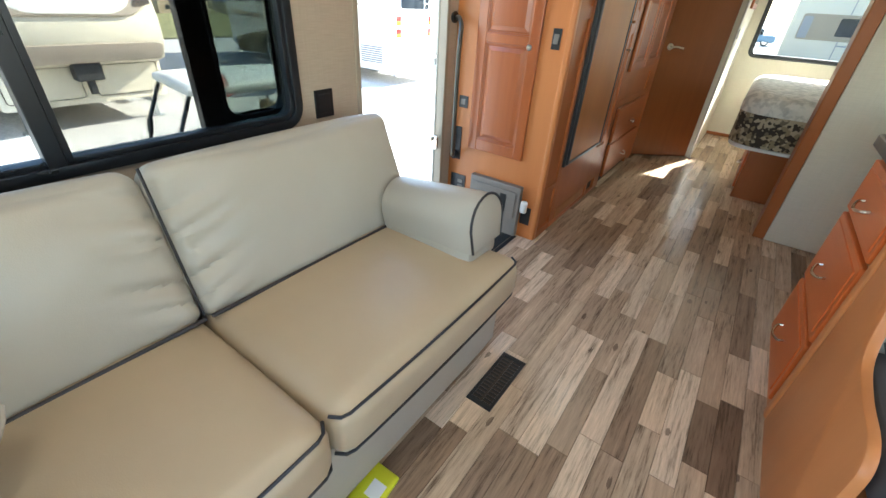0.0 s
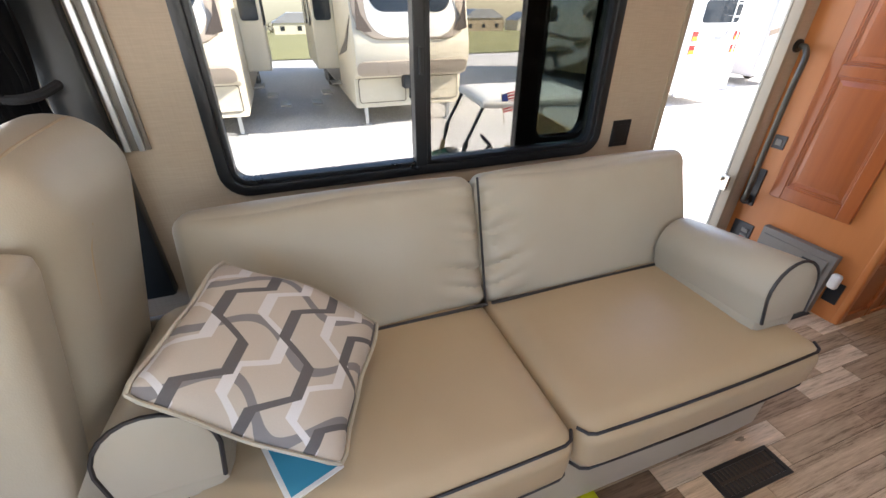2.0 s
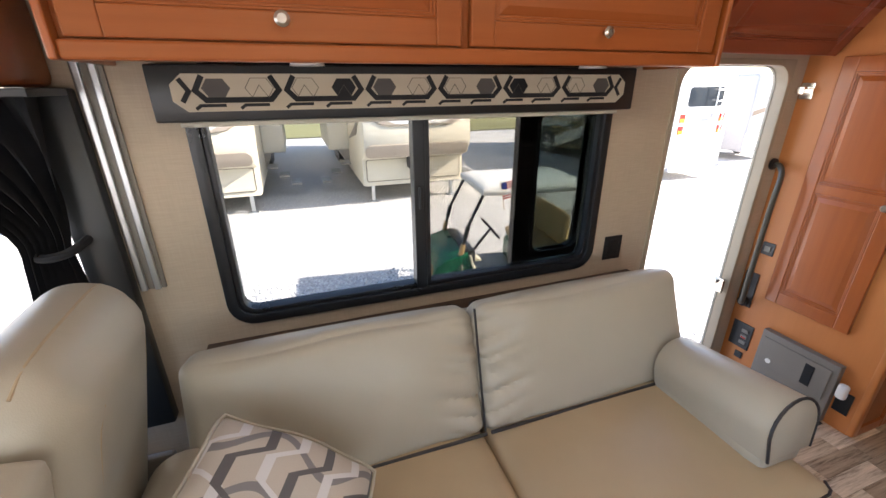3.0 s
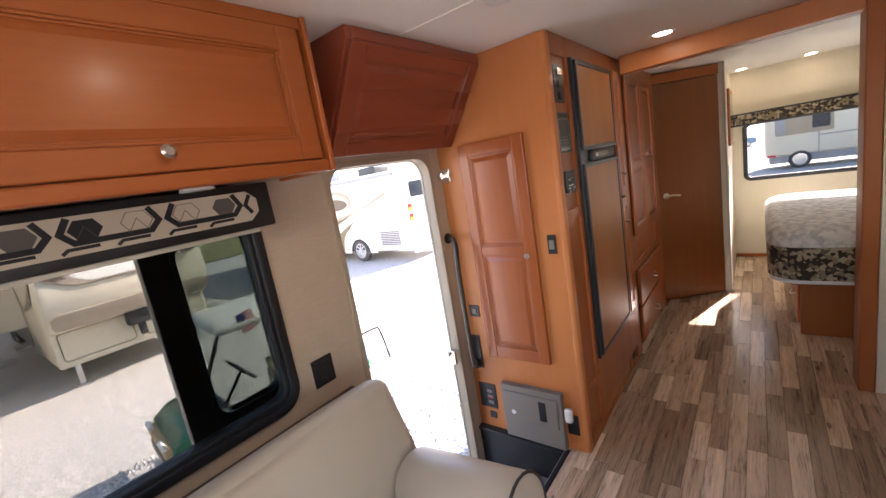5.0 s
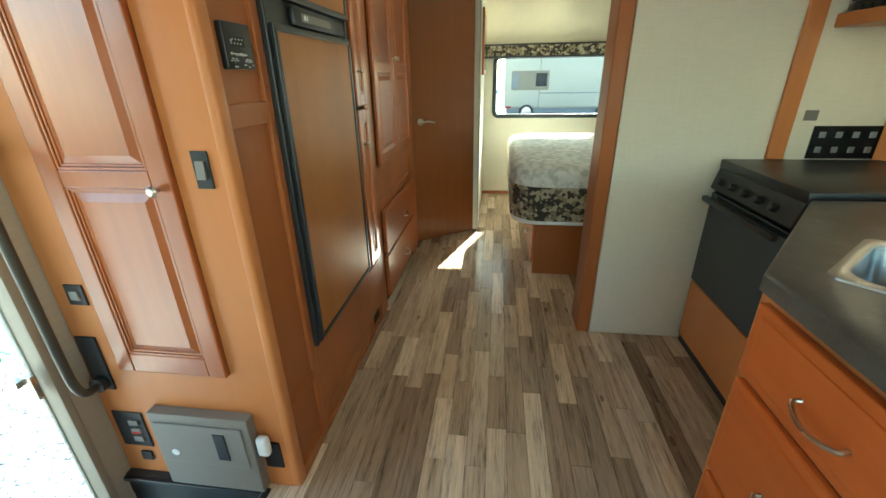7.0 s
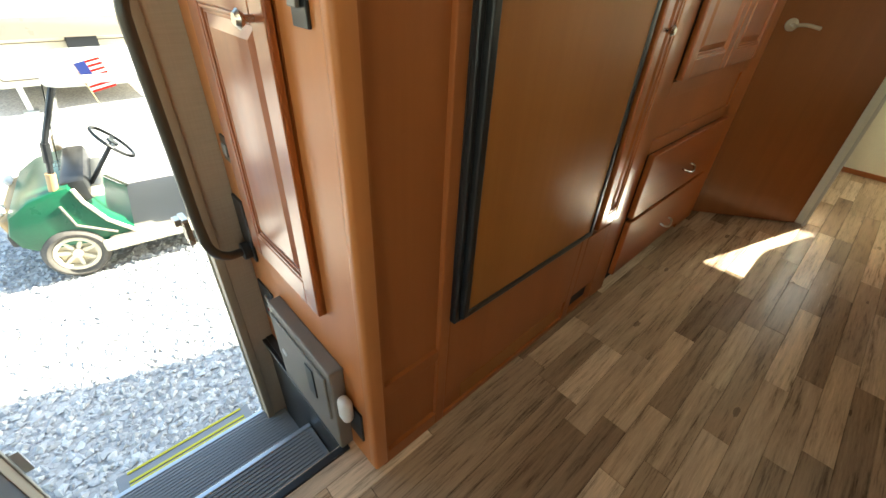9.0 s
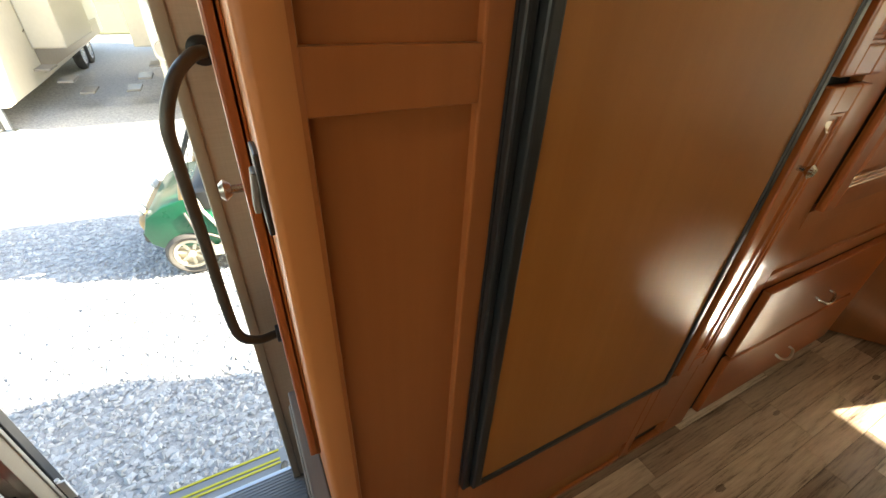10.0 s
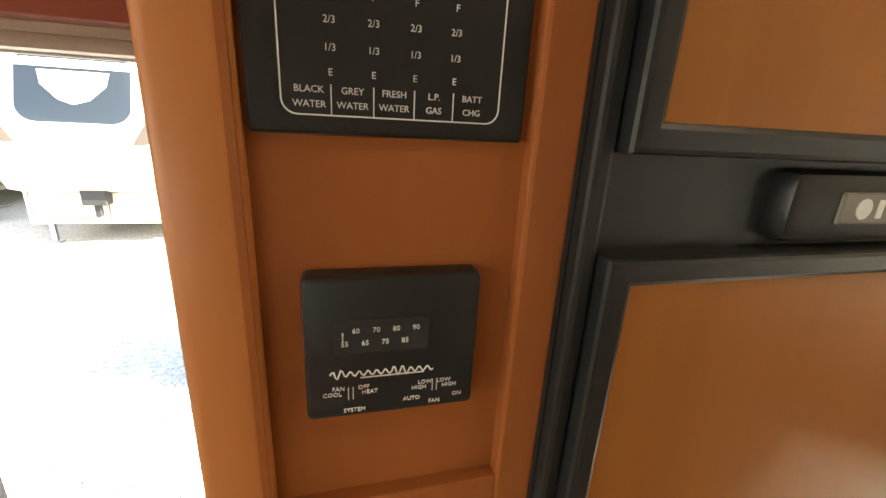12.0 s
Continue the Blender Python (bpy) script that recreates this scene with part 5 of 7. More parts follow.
SINK = [(1.268, -0.108), (1.482, 0.082), (1.718, -0.172), (1.505, -0.362)]
ct = thing("worktop", (1.6, -0.2, 0.873), "dark slate-look laminate kitchen worktop with sink cutout", "worktop")
tb = bmesh.new()
ov = [tb.verts.new((x, y, 0.91)) for x, y in ct_out]
# the top is cut round the sink by bridging its outline in four fields
iv = [tb.verts.new((x, y, 0.91)) for x, y in SINK]
n_o = len(ov)
def between(a, b):
    out = [a]
    while out[-1] != b:
        out.append((out[-1] + 1) % n_o)
    return out
tb.faces.new([ov[0], ov[n_o - 1], iv[1], iv[0]][::-1])
tb.faces.new([ov[n_o - 1], ov[n_o - 2], iv[2], iv[1]][::-1])
tb.faces.new([ov[n_o - 2], ov[n_o - 3], iv[3], iv[2]][::-1])
tb.faces.new([ov[k] for k in between(0, n_o - 3)] + [iv[3], iv[0]])
bmesh.ops.recalc_face_normals(tb, faces=tb.faces)
if sum(f.normal.z for f in tb.faces) < 0:
    bmesh.ops.reverse_faces(tb, faces=tb.faces)
low = bmesh.ops.extrude_face_region(tb, geom=tb.faces[:])
bmesh.ops.translate(tb, verts=[v for v in low["geom"] if isinstance(v, bmesh.types.BMVert)], vec=(0, 0, -0.038))
bmesh.ops.recalc_face_normals(tb, faces=tb.faces)
es = [e for e in tb.edges if all(abs(v.co.z - 0.91) < 1e-6 for v in e.verts) and len(e.link_faces) == 2 and abs(e.link_faces[0].normal.z) + abs(e.link_faces[1].normal.z) < 1.5]
bmesh.ops.bevel(tb, geom=es, offset=0.007, segments=3, profile=0.5, affect="EDGES")
part("top", tb, M_COUNTER, ct, "", True)
sk = thing("sink", (1.48, -0.13, 0.75), "stainless steel sink set across the worktop", "sink")
sc_ = Vector((sum(p[0] for p in SINK) / 4, sum(p[1] for p in SINK) / 4))
ax = (Vector(SINK[3]) - Vector(SINK[0]) + Vector(SINK[2]) - Vector(SINK[1])) / 2
ay = (Vector(SINK[1]) - Vector(SINK[0]) + Vector(SINK[2]) - Vector(SINK[3])) / 2
sang = math.degrees(math.atan2(ax.y, ax.x))
sm = pose(sc_.x, sc_.y, 0.91, 0, 0, sang)
sw_, sh_ = ax.length, ay.length
part("rim", moved(ring(rounded(sw_ + 0.036, sh_ + 0.036, 0.03), rounded(sw_ - 0.016, sh_ - 0.016, 0.05), -0.004, 0.005, 0.003), sm), M_STEEL, sk, "steel rim", True)
bb = bmesh.new()
levels = [(rounded(sw_ - 0.014, sh_ - 0.014, 0.05), 0.003), (rounded(sw_ - 0.020, sh_ - 0.020, 0.05), -0.012), (rounded(sw_ - 0.05, sh_ - 0.05, 0.06), -0.13), (rounded(sw_ - 0.10, sh_ - 0.10, 0.06), -0.155)]
rr = [[bb.verts.new((x, y, z)) for x, y in o] for o, z in levels]
for a_, c_ in zip(rr, rr[1:]):
    for i in range(len(a_)):
        bb.faces.new((a_[i], c_[i], c_[(i + 1) % len(a_)], a_[(i + 1) % len(a_)]))
bb.faces.new(rr[-1])
bmesh.ops.recalc_face_normals(bb, faces=bb.faces)
bmesh.ops.reverse_faces(bb, faces=bb.faces)
part("basin", moved(bb, sm), M_BASIN, sk, "brushed steel basin", True)
bo = rounded(0.56, 0.27, 0.045)
solid("cutting_board", moved(prism(bo, 0, 0.022, 0.005), sm @ pose(-sw_ / 2 + 0.29, sh_ / 2 + 0.145, 0.0055)), M_WHITE, "white plastic cutting board lying behind the sink", "cutting board", smooth=True)
fc = thing("faucet", (1.93, 0.12, 0.91), "chrome gooseneck kitchen faucet", "faucet")
part("base", moved(cyl(0.028, 0.03, 24, 0.02, 0.003), pose(1.95, 0.11, 0.91)), M_CHROME, fc, "", True)
part("spout", tube(smooth_line([(1.95, 0.11, 0.93), (1.95, 0.11, 1.06), (1.92, 0.107, 1.135), (1.86, 0.10, 1.165), (1.79, 0.09, 1.145), (1.75, 0.085, 1.085), (1.742, 0.083, 1.05)]), 0.012, 14), M_CHROME, fc, "", True)
part("nozzle", moved(cyl(0.019, 0.035, 20, 0.014, 0.003), pose(1.742, 0.083, 1.022)), M_CHROME, fc, "", True)
# stove
sv = thing("stove", (1.9, 0.7, 0), "black range with glass-smooth cover and oven", "stove")
part("body", box(1.585, EX - 0.004, 0.45, 1.0, 0.0, 0.885), M_BLACK, sv)
part("cover", box(1.575, EX - 0.004, 0.452, 1.0, 0.892, 0.93, 0.006), M_BLACK, sv, "black range cover", True)
cp = part("control_panel", moved(box(-0.27, 0.27, -0.045, 0.045, 0, 0.02, 0.004), face(1.585, 0.725, 0.845, "-x") @ pose(0, 0, 0, -14)), M_BLACK, sv, "sloping control panel")
for i in range(5):
    part("dial", moved(cyl(0.017, 0.022, 18, 0.013, 0.002), face(1.585, 0.725, 0.845, "-x") @ pose(-0.20 + i * 0.09, 0.0, 0.02, -14)), M_BLACK, cp, "black dial", True)
ov_ = part("oven_door", box(1.565, 1.585, 0.46, 0.99, 0.36, 0.79, 0.006), M_DARKGLASS, sv, "black glass oven door")
part("handle", moved(box(-0.25, 0.25, -0.012, 0.012, 0.02, 0.045, 0.006), face(1.565, 0.725, 0.765, "-x")), M_BLACK, ov_, "black bar handle", True)
part("drawer_front", box(1.57, 1.585, 0.46, 0.99, 0.05, 0.35, 0.004), M_PANEL, sv, "cherry panel below the oven")
# wall tiles behind the stove
M_TILEBLK = varied("black_backsplash", (0.012, 0.012, 0.013), (0.008, 0.008, 0.009), 0.22)
bs = thing("backsplash", (2.0, 1.0, 0.93), "black backsplash with small metal square tiles", "backsplash")
part("panel", box(1.905, 2.17, 1.009, 1.0148, 0.932, 1.064, 0.001), M_TILEBLK, bs)
part("panel", box(EX - 0.006, EX - 0.0005, -0.6, 0.90, 0.932, 1.064, 0.001), M_TILEBLK, bs)
for i in range(4):
    for k in range(2):
        part("tile", box(1.93 + i * 0.062, 1.953 + i * 0.062, 1.005, 1.0095, 0.957 + k * 0.06, 0.981 + k * 0.06, 0.001), M_STEEL, bs, "small steel tile")
for i in range(14):
    for k in range(2):
        part("tile", box(EX - 0.0105, EX - 0.0055, 0.85 - i * 0.1, 0.876 - i * 0.1, 0.957 + k * 0.06, 0.981 + k * 0.06, 0.001), M_STEEL, bs, "small steel tile")
solid("trim", moved(box(-0.06, 0.06, -0.008, 0.008, 0.931, 1.44, 0.002), pose(2.198, 0.964, 0, 0, 0, -45)), M_PANEL, "cherry wood corner board", "corner board", "", "structure")
solid("wall_label", box(1.855, 1.905, 1.0125, 1.0147, 1.085, 1.125), M_GREYPL, "small printed grey warning label on wall", "label")
mw = thing("microwave", (2.05, 0.70, 1.45), "black built-in microwave with window", "microwave")
part("body", box(1.885, EX - 0.005, 0.43, 0.985, 1.475, 1.76, 0.004), M_BLACK, mw)
part("door", box(1.868, 1.886, 0.55, 0.98, 1.50, 1.755, 0.004), M_BLACK, mw, "black glossy door")
part("window", box(1.8655, 1.869, 0.60, 0.93, 1.56, 1.72), M_DARKGLASS, mw, "dark door window")
part("vent_grille", join(*[box(1.866, 1.884, 0.45 + i * 0.043, 0.483 + i * 0.043, 1.468, 1.486, 0.002) for i in range(12)]), M_BLACK, mw)
part("badge", box(1.8655, 1.869, 0.78, 0.81, 1.522, 1.53), M_PRINT, mw, "pale badge")
kcab = thing("wall_cabinet", (2.05, 0.1, 1.43), "cherry wood wall cabinet round the microwave", "cabinet")
part("bottom_panel", box(1.855, EX - 0.004, 0.39, 1.012, 1.42, 1.466, 0.005), M_PANEL, kcab)
part("top_panel", box(1.87, EX - 0.004, 0.39, 1.012, 1.765, CEIL - 0.002, 0.003), M_PANEL, kcab)
part("side_panel", box(1.87, EX - 0.004, 0.39, 0.425, 1.466, 1.765, 0.002), M_PANEL, kcab)
part("body", box(1.90, EX - 0.004, -1.1, 0.388, 1.46, CEIL - 0.002, 0.002), M_PANEL, kcab)
for i in range(2):
    raised_door(face(1.90, 0.375 - i * 0.72, 1.475, "-x"), 0.70, 0.46, [(0.06, 0.40)], kcab, "door", "raised-panel cherry door", M_WOODX)
kl = thing("puck_light", (1.98, 0.62, 1.41), "white puck light under the microwave cabinet", "light")
part("housing", moved(cyl(0.04, 0.01, 24, 0.045), pose(1.98, 0.62, 1.4095)), M_WHITE, kl, "", True)
part("lens", moved(cyl(0.033, 0.003, 24), pose(1.98, 0.62, 1.4068)), M_LAMPLOW, kl, "lit round lens")

# dinette end: scalloped wooden panel and patterned seat back
dn = thing("dinette_bench", (1.75, -0.8, 0), "dinette bench with scalloped cherry end panel and hexagon cushion", "bench")
sc_out = [(-0.619, 0.0), (-0.619, 0.862)] + [(q.x, q.y) for q in smooth_line([(-0.700, 0.866, 0), (-0.748, 0.853, 0), (-0.780, 0.79, 0), (-0.805, 0.68, 0), (-0.848, 0.575, 0), (-0.90, 0.525, 0), (-1.00, 0.505, 0), (-1.11, 0.50, 0), (-1.165, 0.47, 0), (-1.185, 0.40, 0), (-1.19, 0.20, 0), (-1.19, 0.0, 0)], 4)]
part("end_panel", moved(prism(sc_out, 0.0, 0.024, 0.004), Matrix(((0, 0, 1, 1.198), (1, 0, 0, 0), (0, 1, 0, 0), (0, 0, 0, 1)))), M_PANEL, dn, "scalloped cherry end panel", True)


def hexcloth():
    m = material("hexagon_cloth", (0.5, 0.48, 0.42), 0.85)
    v = coords(m, (1, 1, 1))
    sep = nd(m, "ShaderNodeSeparateXYZ")
    ln(m, v, sep.inputs[0])
    u, w = sep.outputs[0], sep.outputs[2]

    def hexd(px, pz, ox, oz):
        a = mth(m, "ABSOLUTE", mth(m, "SUBTRACT", mth(m, "PINGPONG", mth(m, "ADD", u, ox), px), 0.0))
        b = mth(m, "ABSOLUTE", mth(m, "SUBTRACT", mth(m, "PINGPONG", mth(m, "ADD", w, oz), pz), 0.0))
        return mth(m, "MAXIMUM", mth(m, "ADD", mth(m, "MULTIPLY", a, 0.866), mth(m, "MULTIPLY", b, 0.5)), b)
    d = mth(m, "MINIMUM", hexd(0.135, 0.083, 0, 0), hexd(0.135, 0.083, 0.135, 0.083))
    col = ramp(m, mth(m, "MULTIPLY", d, 13.5), [(0.0, (0.07, 0.07, 0.06)), (0.42, (0.075, 0.073, 0.062)), (0.44, (0.40, 0.375, 0.285)), (0.66, (0.41, 0.385, 0.295)), (0.68, (0.012, 0.012, 0.014)), (0.86, (0.012, 0.012, 0.014)), (0.88, (0.40, 0.375, 0.285))])
    for n in m.node_tree.nodes:
        if n.bl_idname == "ShaderNodeValToRGB":
            n.color_ramp.interpolation = "CONSTANT"
    weave = noise_fac(m, v, 800, 2)
    ln(m, mixc(m, mth(m, "MULTIPLY", weave, 0.25), col, (0.25, 0.24, 0.22)), bsdf(m).inputs["Base Color"])
    bump(m, weave, 0.3, 0.001)
    return m


M_HEX = hexcloth()
M_GREYCLOTH = varied("dark_grey_cloth", (0.10, 0.105, 0.11), (0.07, 0.073, 0.078), 0.9, fine=500, bumpiness=0.4)
part("back_cushion", moved(soft(0.99, 0.09, 0.48, 0.03, 12, (0, 0.006, 0.006)), pose(1.735, -0.668, 0.615)), M_HEX, dn, "black, cream and grey hexagon cushion", True)
part("seat_cushion", moved(soft(0.99, 0.5, 0.13, 0.045, 10, (0, 0.01, 0.012)), pose(1.735, -0.955, 0.425)), M_GREYCLOTH, dn, "dark grey cloth seat cushion", True)
part("base", box(1.224, EX - 0.004, -1.185, -0.62, 0.0, 0.358, 0.004), M_PANEL, dn)

# ---- bedroom ----
bed = thing("bed", (1.5, 2.4, 0), "bed on a dark wood base with patterned skirt", "bed")
part("base", box(0.89, EX - 0.01, 1.70, 3.1, 0.0, 0.385, 0.006), M_SIDE, bed, "dark cherry bed base")
part("drawer_front", box(0.876, 0.891, 1.74, 2.3, 0.07, 0.34, 0.004), M_WOODLIT, bed, "cherry drawer front")
bow_handle(face(0.876, 1.99, 0.215, "-x"), bed, 0.09)
part("board", moved(prism(rounded(1.52, 1.62, 0.16), 0.386, 0.412, 0.006), pose(1.49, 2.43, 0)), M_WHITE, bed, "white mattress board", True)
BO = rounded(1.54, 1.64, 0.20, 8)


def soft_prism(outline, z0, z1, r, n=5):
    bm = bmesh.new()
    rows = []
    for k in range(n + 1):
        q = math.pi / 2 * k / n
        s = r * (1 - math.cos(q))
        rows.append(([(x * (1 - s / 0.77), y * (1 - s / 0.82)) for x, y in outline], z1 - r + r * math.sin(q)))
    rows = [(outline, z0)] + rows
    vs = [[bm.verts.new((x, y, z)) for x, y in o] for o, z in rows]
    for a_, c_ in zip(vs, vs[1:]):
        for i in range(len(a_)):
            bm.faces.new((a_[i], a_[(i + 1) % len(a_)], c_[(i + 1) % len(a_)], c_[i]))
    bm.faces.new(vs[-1])
    bmesh.ops.recalc_face_normals(bm, faces=bm.faces)
    return bm


def skirt_material():
    m = material("angular_patterned_cloth", (0.1, 0.08, 0.06), 0.85)
    v = coords(m, (34, 34, 42))
    vor = nd(m, "ShaderNodeTexVoronoi", Scale=1.0)
    vor.distance = "MANHATTAN"
    ln(m, v, vor.inputs["Vector"])
    sep = nd(m, "ShaderNodeSeparateColor")
    ln(m, vor.outputs["Color"], sep.inputs[0])
    col = ramp(m, sep.outputs[0], [(0.0, (0.03, 0.024, 0.018)), (0.40, (0.06, 0.048, 0.034)), (0.45, (0.22, 0.18, 0.11)), (0.66, (0.13, 0.11, 0.075)), (0.70, (0.36, 0.31, 0.22))])
    for n in m.node_tree.nodes:
        if n.bl_idname == "ShaderNodeValToRGB":
            n.color_ramp.interpolation = "CONSTANT"
    ln(m, col, bsdf(m).inputs["Base Color"])
    bump(m, noise_fac(m, coords(m), 500, 2), 0.3, 0.001)
    return m


def quilt_material():
    m = material("pale_quilt", (0.62, 0.63, 0.60), 0.8)
    v = coords(m)
    wv = nd(m, "ShaderNodeTexVoronoi", Scale=16.0)
    ln(m, v, wv.inputs["Vector"])
    big = noise_fac(m, v, 22, 3)
    ln(m, ramp(m, big, [(0.42, (0.46, 0.47, 0.45)), (0.56, (0.66, 0.66, 0.62))]), bsdf(m).inputs["Base Color"])
    bump(m, wv.outputs["Distance"], 0.6, 0.02)
    return m


M_SKIRT, M_QUILT = skirt_material(), quilt_material()
part("mattress_skirt", moved(soft_prism(BO, 0.415, 0.66, 0.02), pose(1.49, 2.43, 0)), M_SKIRT, bed, "brown and black angular patterned side", True)
part("quilt", moved(soft_prism([(x * 1.006, y * 1.006) for x, y in BO], 0.635, 0.76, 0.075), pose(1.49, 2.43, 0)), M_QUILT, bed, "pale quilted coverlet", True)
rv = thing("window_valance", (1.1, REAR, 1.45), "bedroom valance in brown angular patterned cloth", "valance")
part("board", box(0.47, 1.85, REAR - 0.075, REAR - 0.001, 1.435, 1.565, 0.006), M_BLACK, rv)
part("cloth", box(0.49, 1.83, REAR - 0.082, REAR - 0.0745, 1.452, 1.548, 0.003), M_SKIRT, rv, "brown angular patterned cloth")
tv = thing("wall_mirror", (0.475, 3.2, 1.3), "dark framed narrow wall panel in bedroom", "wall panel")
part("frame", box(0.461, 0.482, 3.0, 3.55, 1.28, 1.80, 0.004), M_SIDE, tv)
part("glass", box(0.480, 0.4835, 3.04, 3.51, 1.32, 1.76), M_DARKGLASS, tv)
sw2 = thing("wall_switch", (0.46, 2.8, 1.05), "small black light switch on bathroom wall", "switch")
part("plate", box(0.4602, 0.467, 2.76, 2.82, 1.04, 1.12, 0.002), M_BLACK, sw2)
solid("baseboard", box(0.461, EX - 0.003, REAR - 0.015, REAR - 0.0005, 0.001, 0.035, 0.003), M_SIDE, "dark wood skirting in bedroom", "skirting", "", "structure")

# ---- recessed ceiling lights ----
def downlight(x, y, lit=True):
    d = thing("recessed_light", (x, y, CEIL), "lit round recessed ceiling light" if lit else "unlit round recessed ceiling light", "light", "recessed ceiling lights")
    part("trim_ring", moved(ring(rounded(0.11, 0.11, 0.0545, 9), rounded(0.084, 0.084, 0.0415, 9), -0.006, 0.001, 0.0), pose(x, y, CEIL)), M_WHITE, d, "white trim ring", True)
    part("lens", moved(cyl(0.042, 0.003, 30), pose(x, y, CEIL - 0.005)), (M_LAMPLOW if y > 1.5 else M_LAMPMID if y < 0 else M_LAMP) if lit else M_WHITE, d, "round lens", True)


for x, y, lit in ((0.31, 0.76, True), (0.05, -0.47, False), (0.56, 3.52, True), (1.08, 3.55, True), (1.07, 1.72, True), (0.34, -1.25, True), (0.34, -2.15, True)):
    downlight(x, y, lit)

# floor register and the yellow tag
rg = thing("floor_register", (0.36, -1.06, 0), "dark metal floor heating register with slots", "floor vent")
part("frame", moved(ring([(-0.05, -0.14), (0.05, -0.14), (0.05, 0.14), (-0.05, 0.14)], [(-0.037, -0.122), (0.037, -0.122), (0.037, 0.122), (-0.037, 0.122)], 0.0, 0.006, 0.002), pose(0.362, -1.065, 0)), M_BLACK, rg)
M_BRONZE = varied("dark_bronze_metal", (0.045, 0.03, 0.02), (0.03, 0.02, 0.014), 0.4)
# thin black sheet over the planks, standing for the shade below the slats
part("throat", box(0.32, 0.404, -1.2, -0.93, 0.0003, 0.0012), M_SHADOWBLK, rg, "near-black sheet for the shaded opening")
for i in range(14):
    part("slat", moved(box(-0.036, 0.036, -0.0025, 0.0025, 0.0008, 0.005), pose(0.362, -1.065 - 0.112 + i * 0.01725, 0, 20)), M_BRONZE, rg)
part("bar", box(0.358, 0.366, -1.185, -0.945, 0.001, 0.0058), M_BRONZE, rg)
tg = thing("yellow_tag", (0.27, -1.65, 0.0), "bright yellow plastic tag with white label under sofa", "tag")
part("sheet", moved(soft(0.09, 0.16, 0.016, 0.006, 8, (0, 0, 0.004)), pose(0.285, -1.655, 0.010, 0, 8, 6)), M_TAG, tg, "", True)
part("label", moved(box(-0.022, 0.022, -0.02, 0.03, 0, 0.001), pose(0.295, -1.65, 0.0215, 0, 8, 6)), M_WHITE, tg, "white printed label")


# ---- outside ----
FALL, EDGE = 0.046, -21.0          # slope of the land beyond the yard, and where it begins


def land(x):
    """Height of the ground at x: level in the yard, then falling gently away."""
    return GROUND + min(0.0, x - EDGE) * FALL


def falling_sheet(x0, x1, y0, y1, lift):
    xs = [q for q in (x1, 60, EDGE, -24, -60, -150, -300, x0) if x0 <= q <= x1]
    bm = bmesh.new()
    rows = [(bm.verts.new((q, y0, land(q) + lift)), bm.verts.new((q, y1, land(q) + lift))) for q in sorted(set(xs))]
    for a_, c_ in zip(rows, rows[1:]):
        bm.faces.new((a_[0], c_[0], c_[1], a_[1]))
    bmesh.ops.recalc_face_normals(bm, faces=bm.faces)
    if sum(f.normal.z for f in bm.faces) < 0:
        bmesh.ops.reverse_faces(bm, faces=bm.faces)
    return bm


solid("ground", falling_sheet(-700, 500, -600, 600, 0.0), M_GRAVEL, "pale grey gravel yard", "gravel", "", "structure")
solid("grass_field", falling_sheet(-690, -24, -600, 600, 0.05), M_GRASS, "dry green grass field beyond yard", "field", "", "structure")


def wheel(x, y, z, r, w, side, parent, name="wheel", rim=M_CHROME):
    """A wheel whose axle runs along y; side is -1 or 1 for the outer face."""
    m = pose(x, y, z, 90 if side < 0 else -90)
    tyre = part(name, moved(tube([(r * 0.82 * math.cos(q), r * 0.82 * math.sin(q), 0) for q in (2 * math.pi * i / 28 for i in range(29))], r * 0.2, 10, False), m @ Matrix.Diagonal((1, 1, w / (r * 0.4), 1))), M_TYRE, parent, "dusty black tyre", True)
    spokes = [cyl(r * 0.62, 0.02, 24), moved(cyl(r * 0.2, 0.03, 16), pose(0, 0, 0.02))]
    for i in range(8):
        spokes.append(moved(box(r * 0.18, r * 0.6, -r * 0.075, r * 0.075, 0.01, 0.035, 0.006), pose(0, 0, 0, 0, 0, i * 45)))
    spokes.append(ring([(r * 0.66 * math.cos(q), r * 0.66 * math.sin(q)) for q in (2 * math.pi * i / 28 for i in range(28))], [(r * 0.56 * math.cos(q), r * 0.56 * math.sin(q)) for q in (2 * math.pi * i / 28 for i in range(28))], 0, 0.04))
    part("rim", moved(join(*spokes), m @ pose(0, 0, w / 2 - 0.05)), rim, tyre, "pale spoked rim")
    return tyre


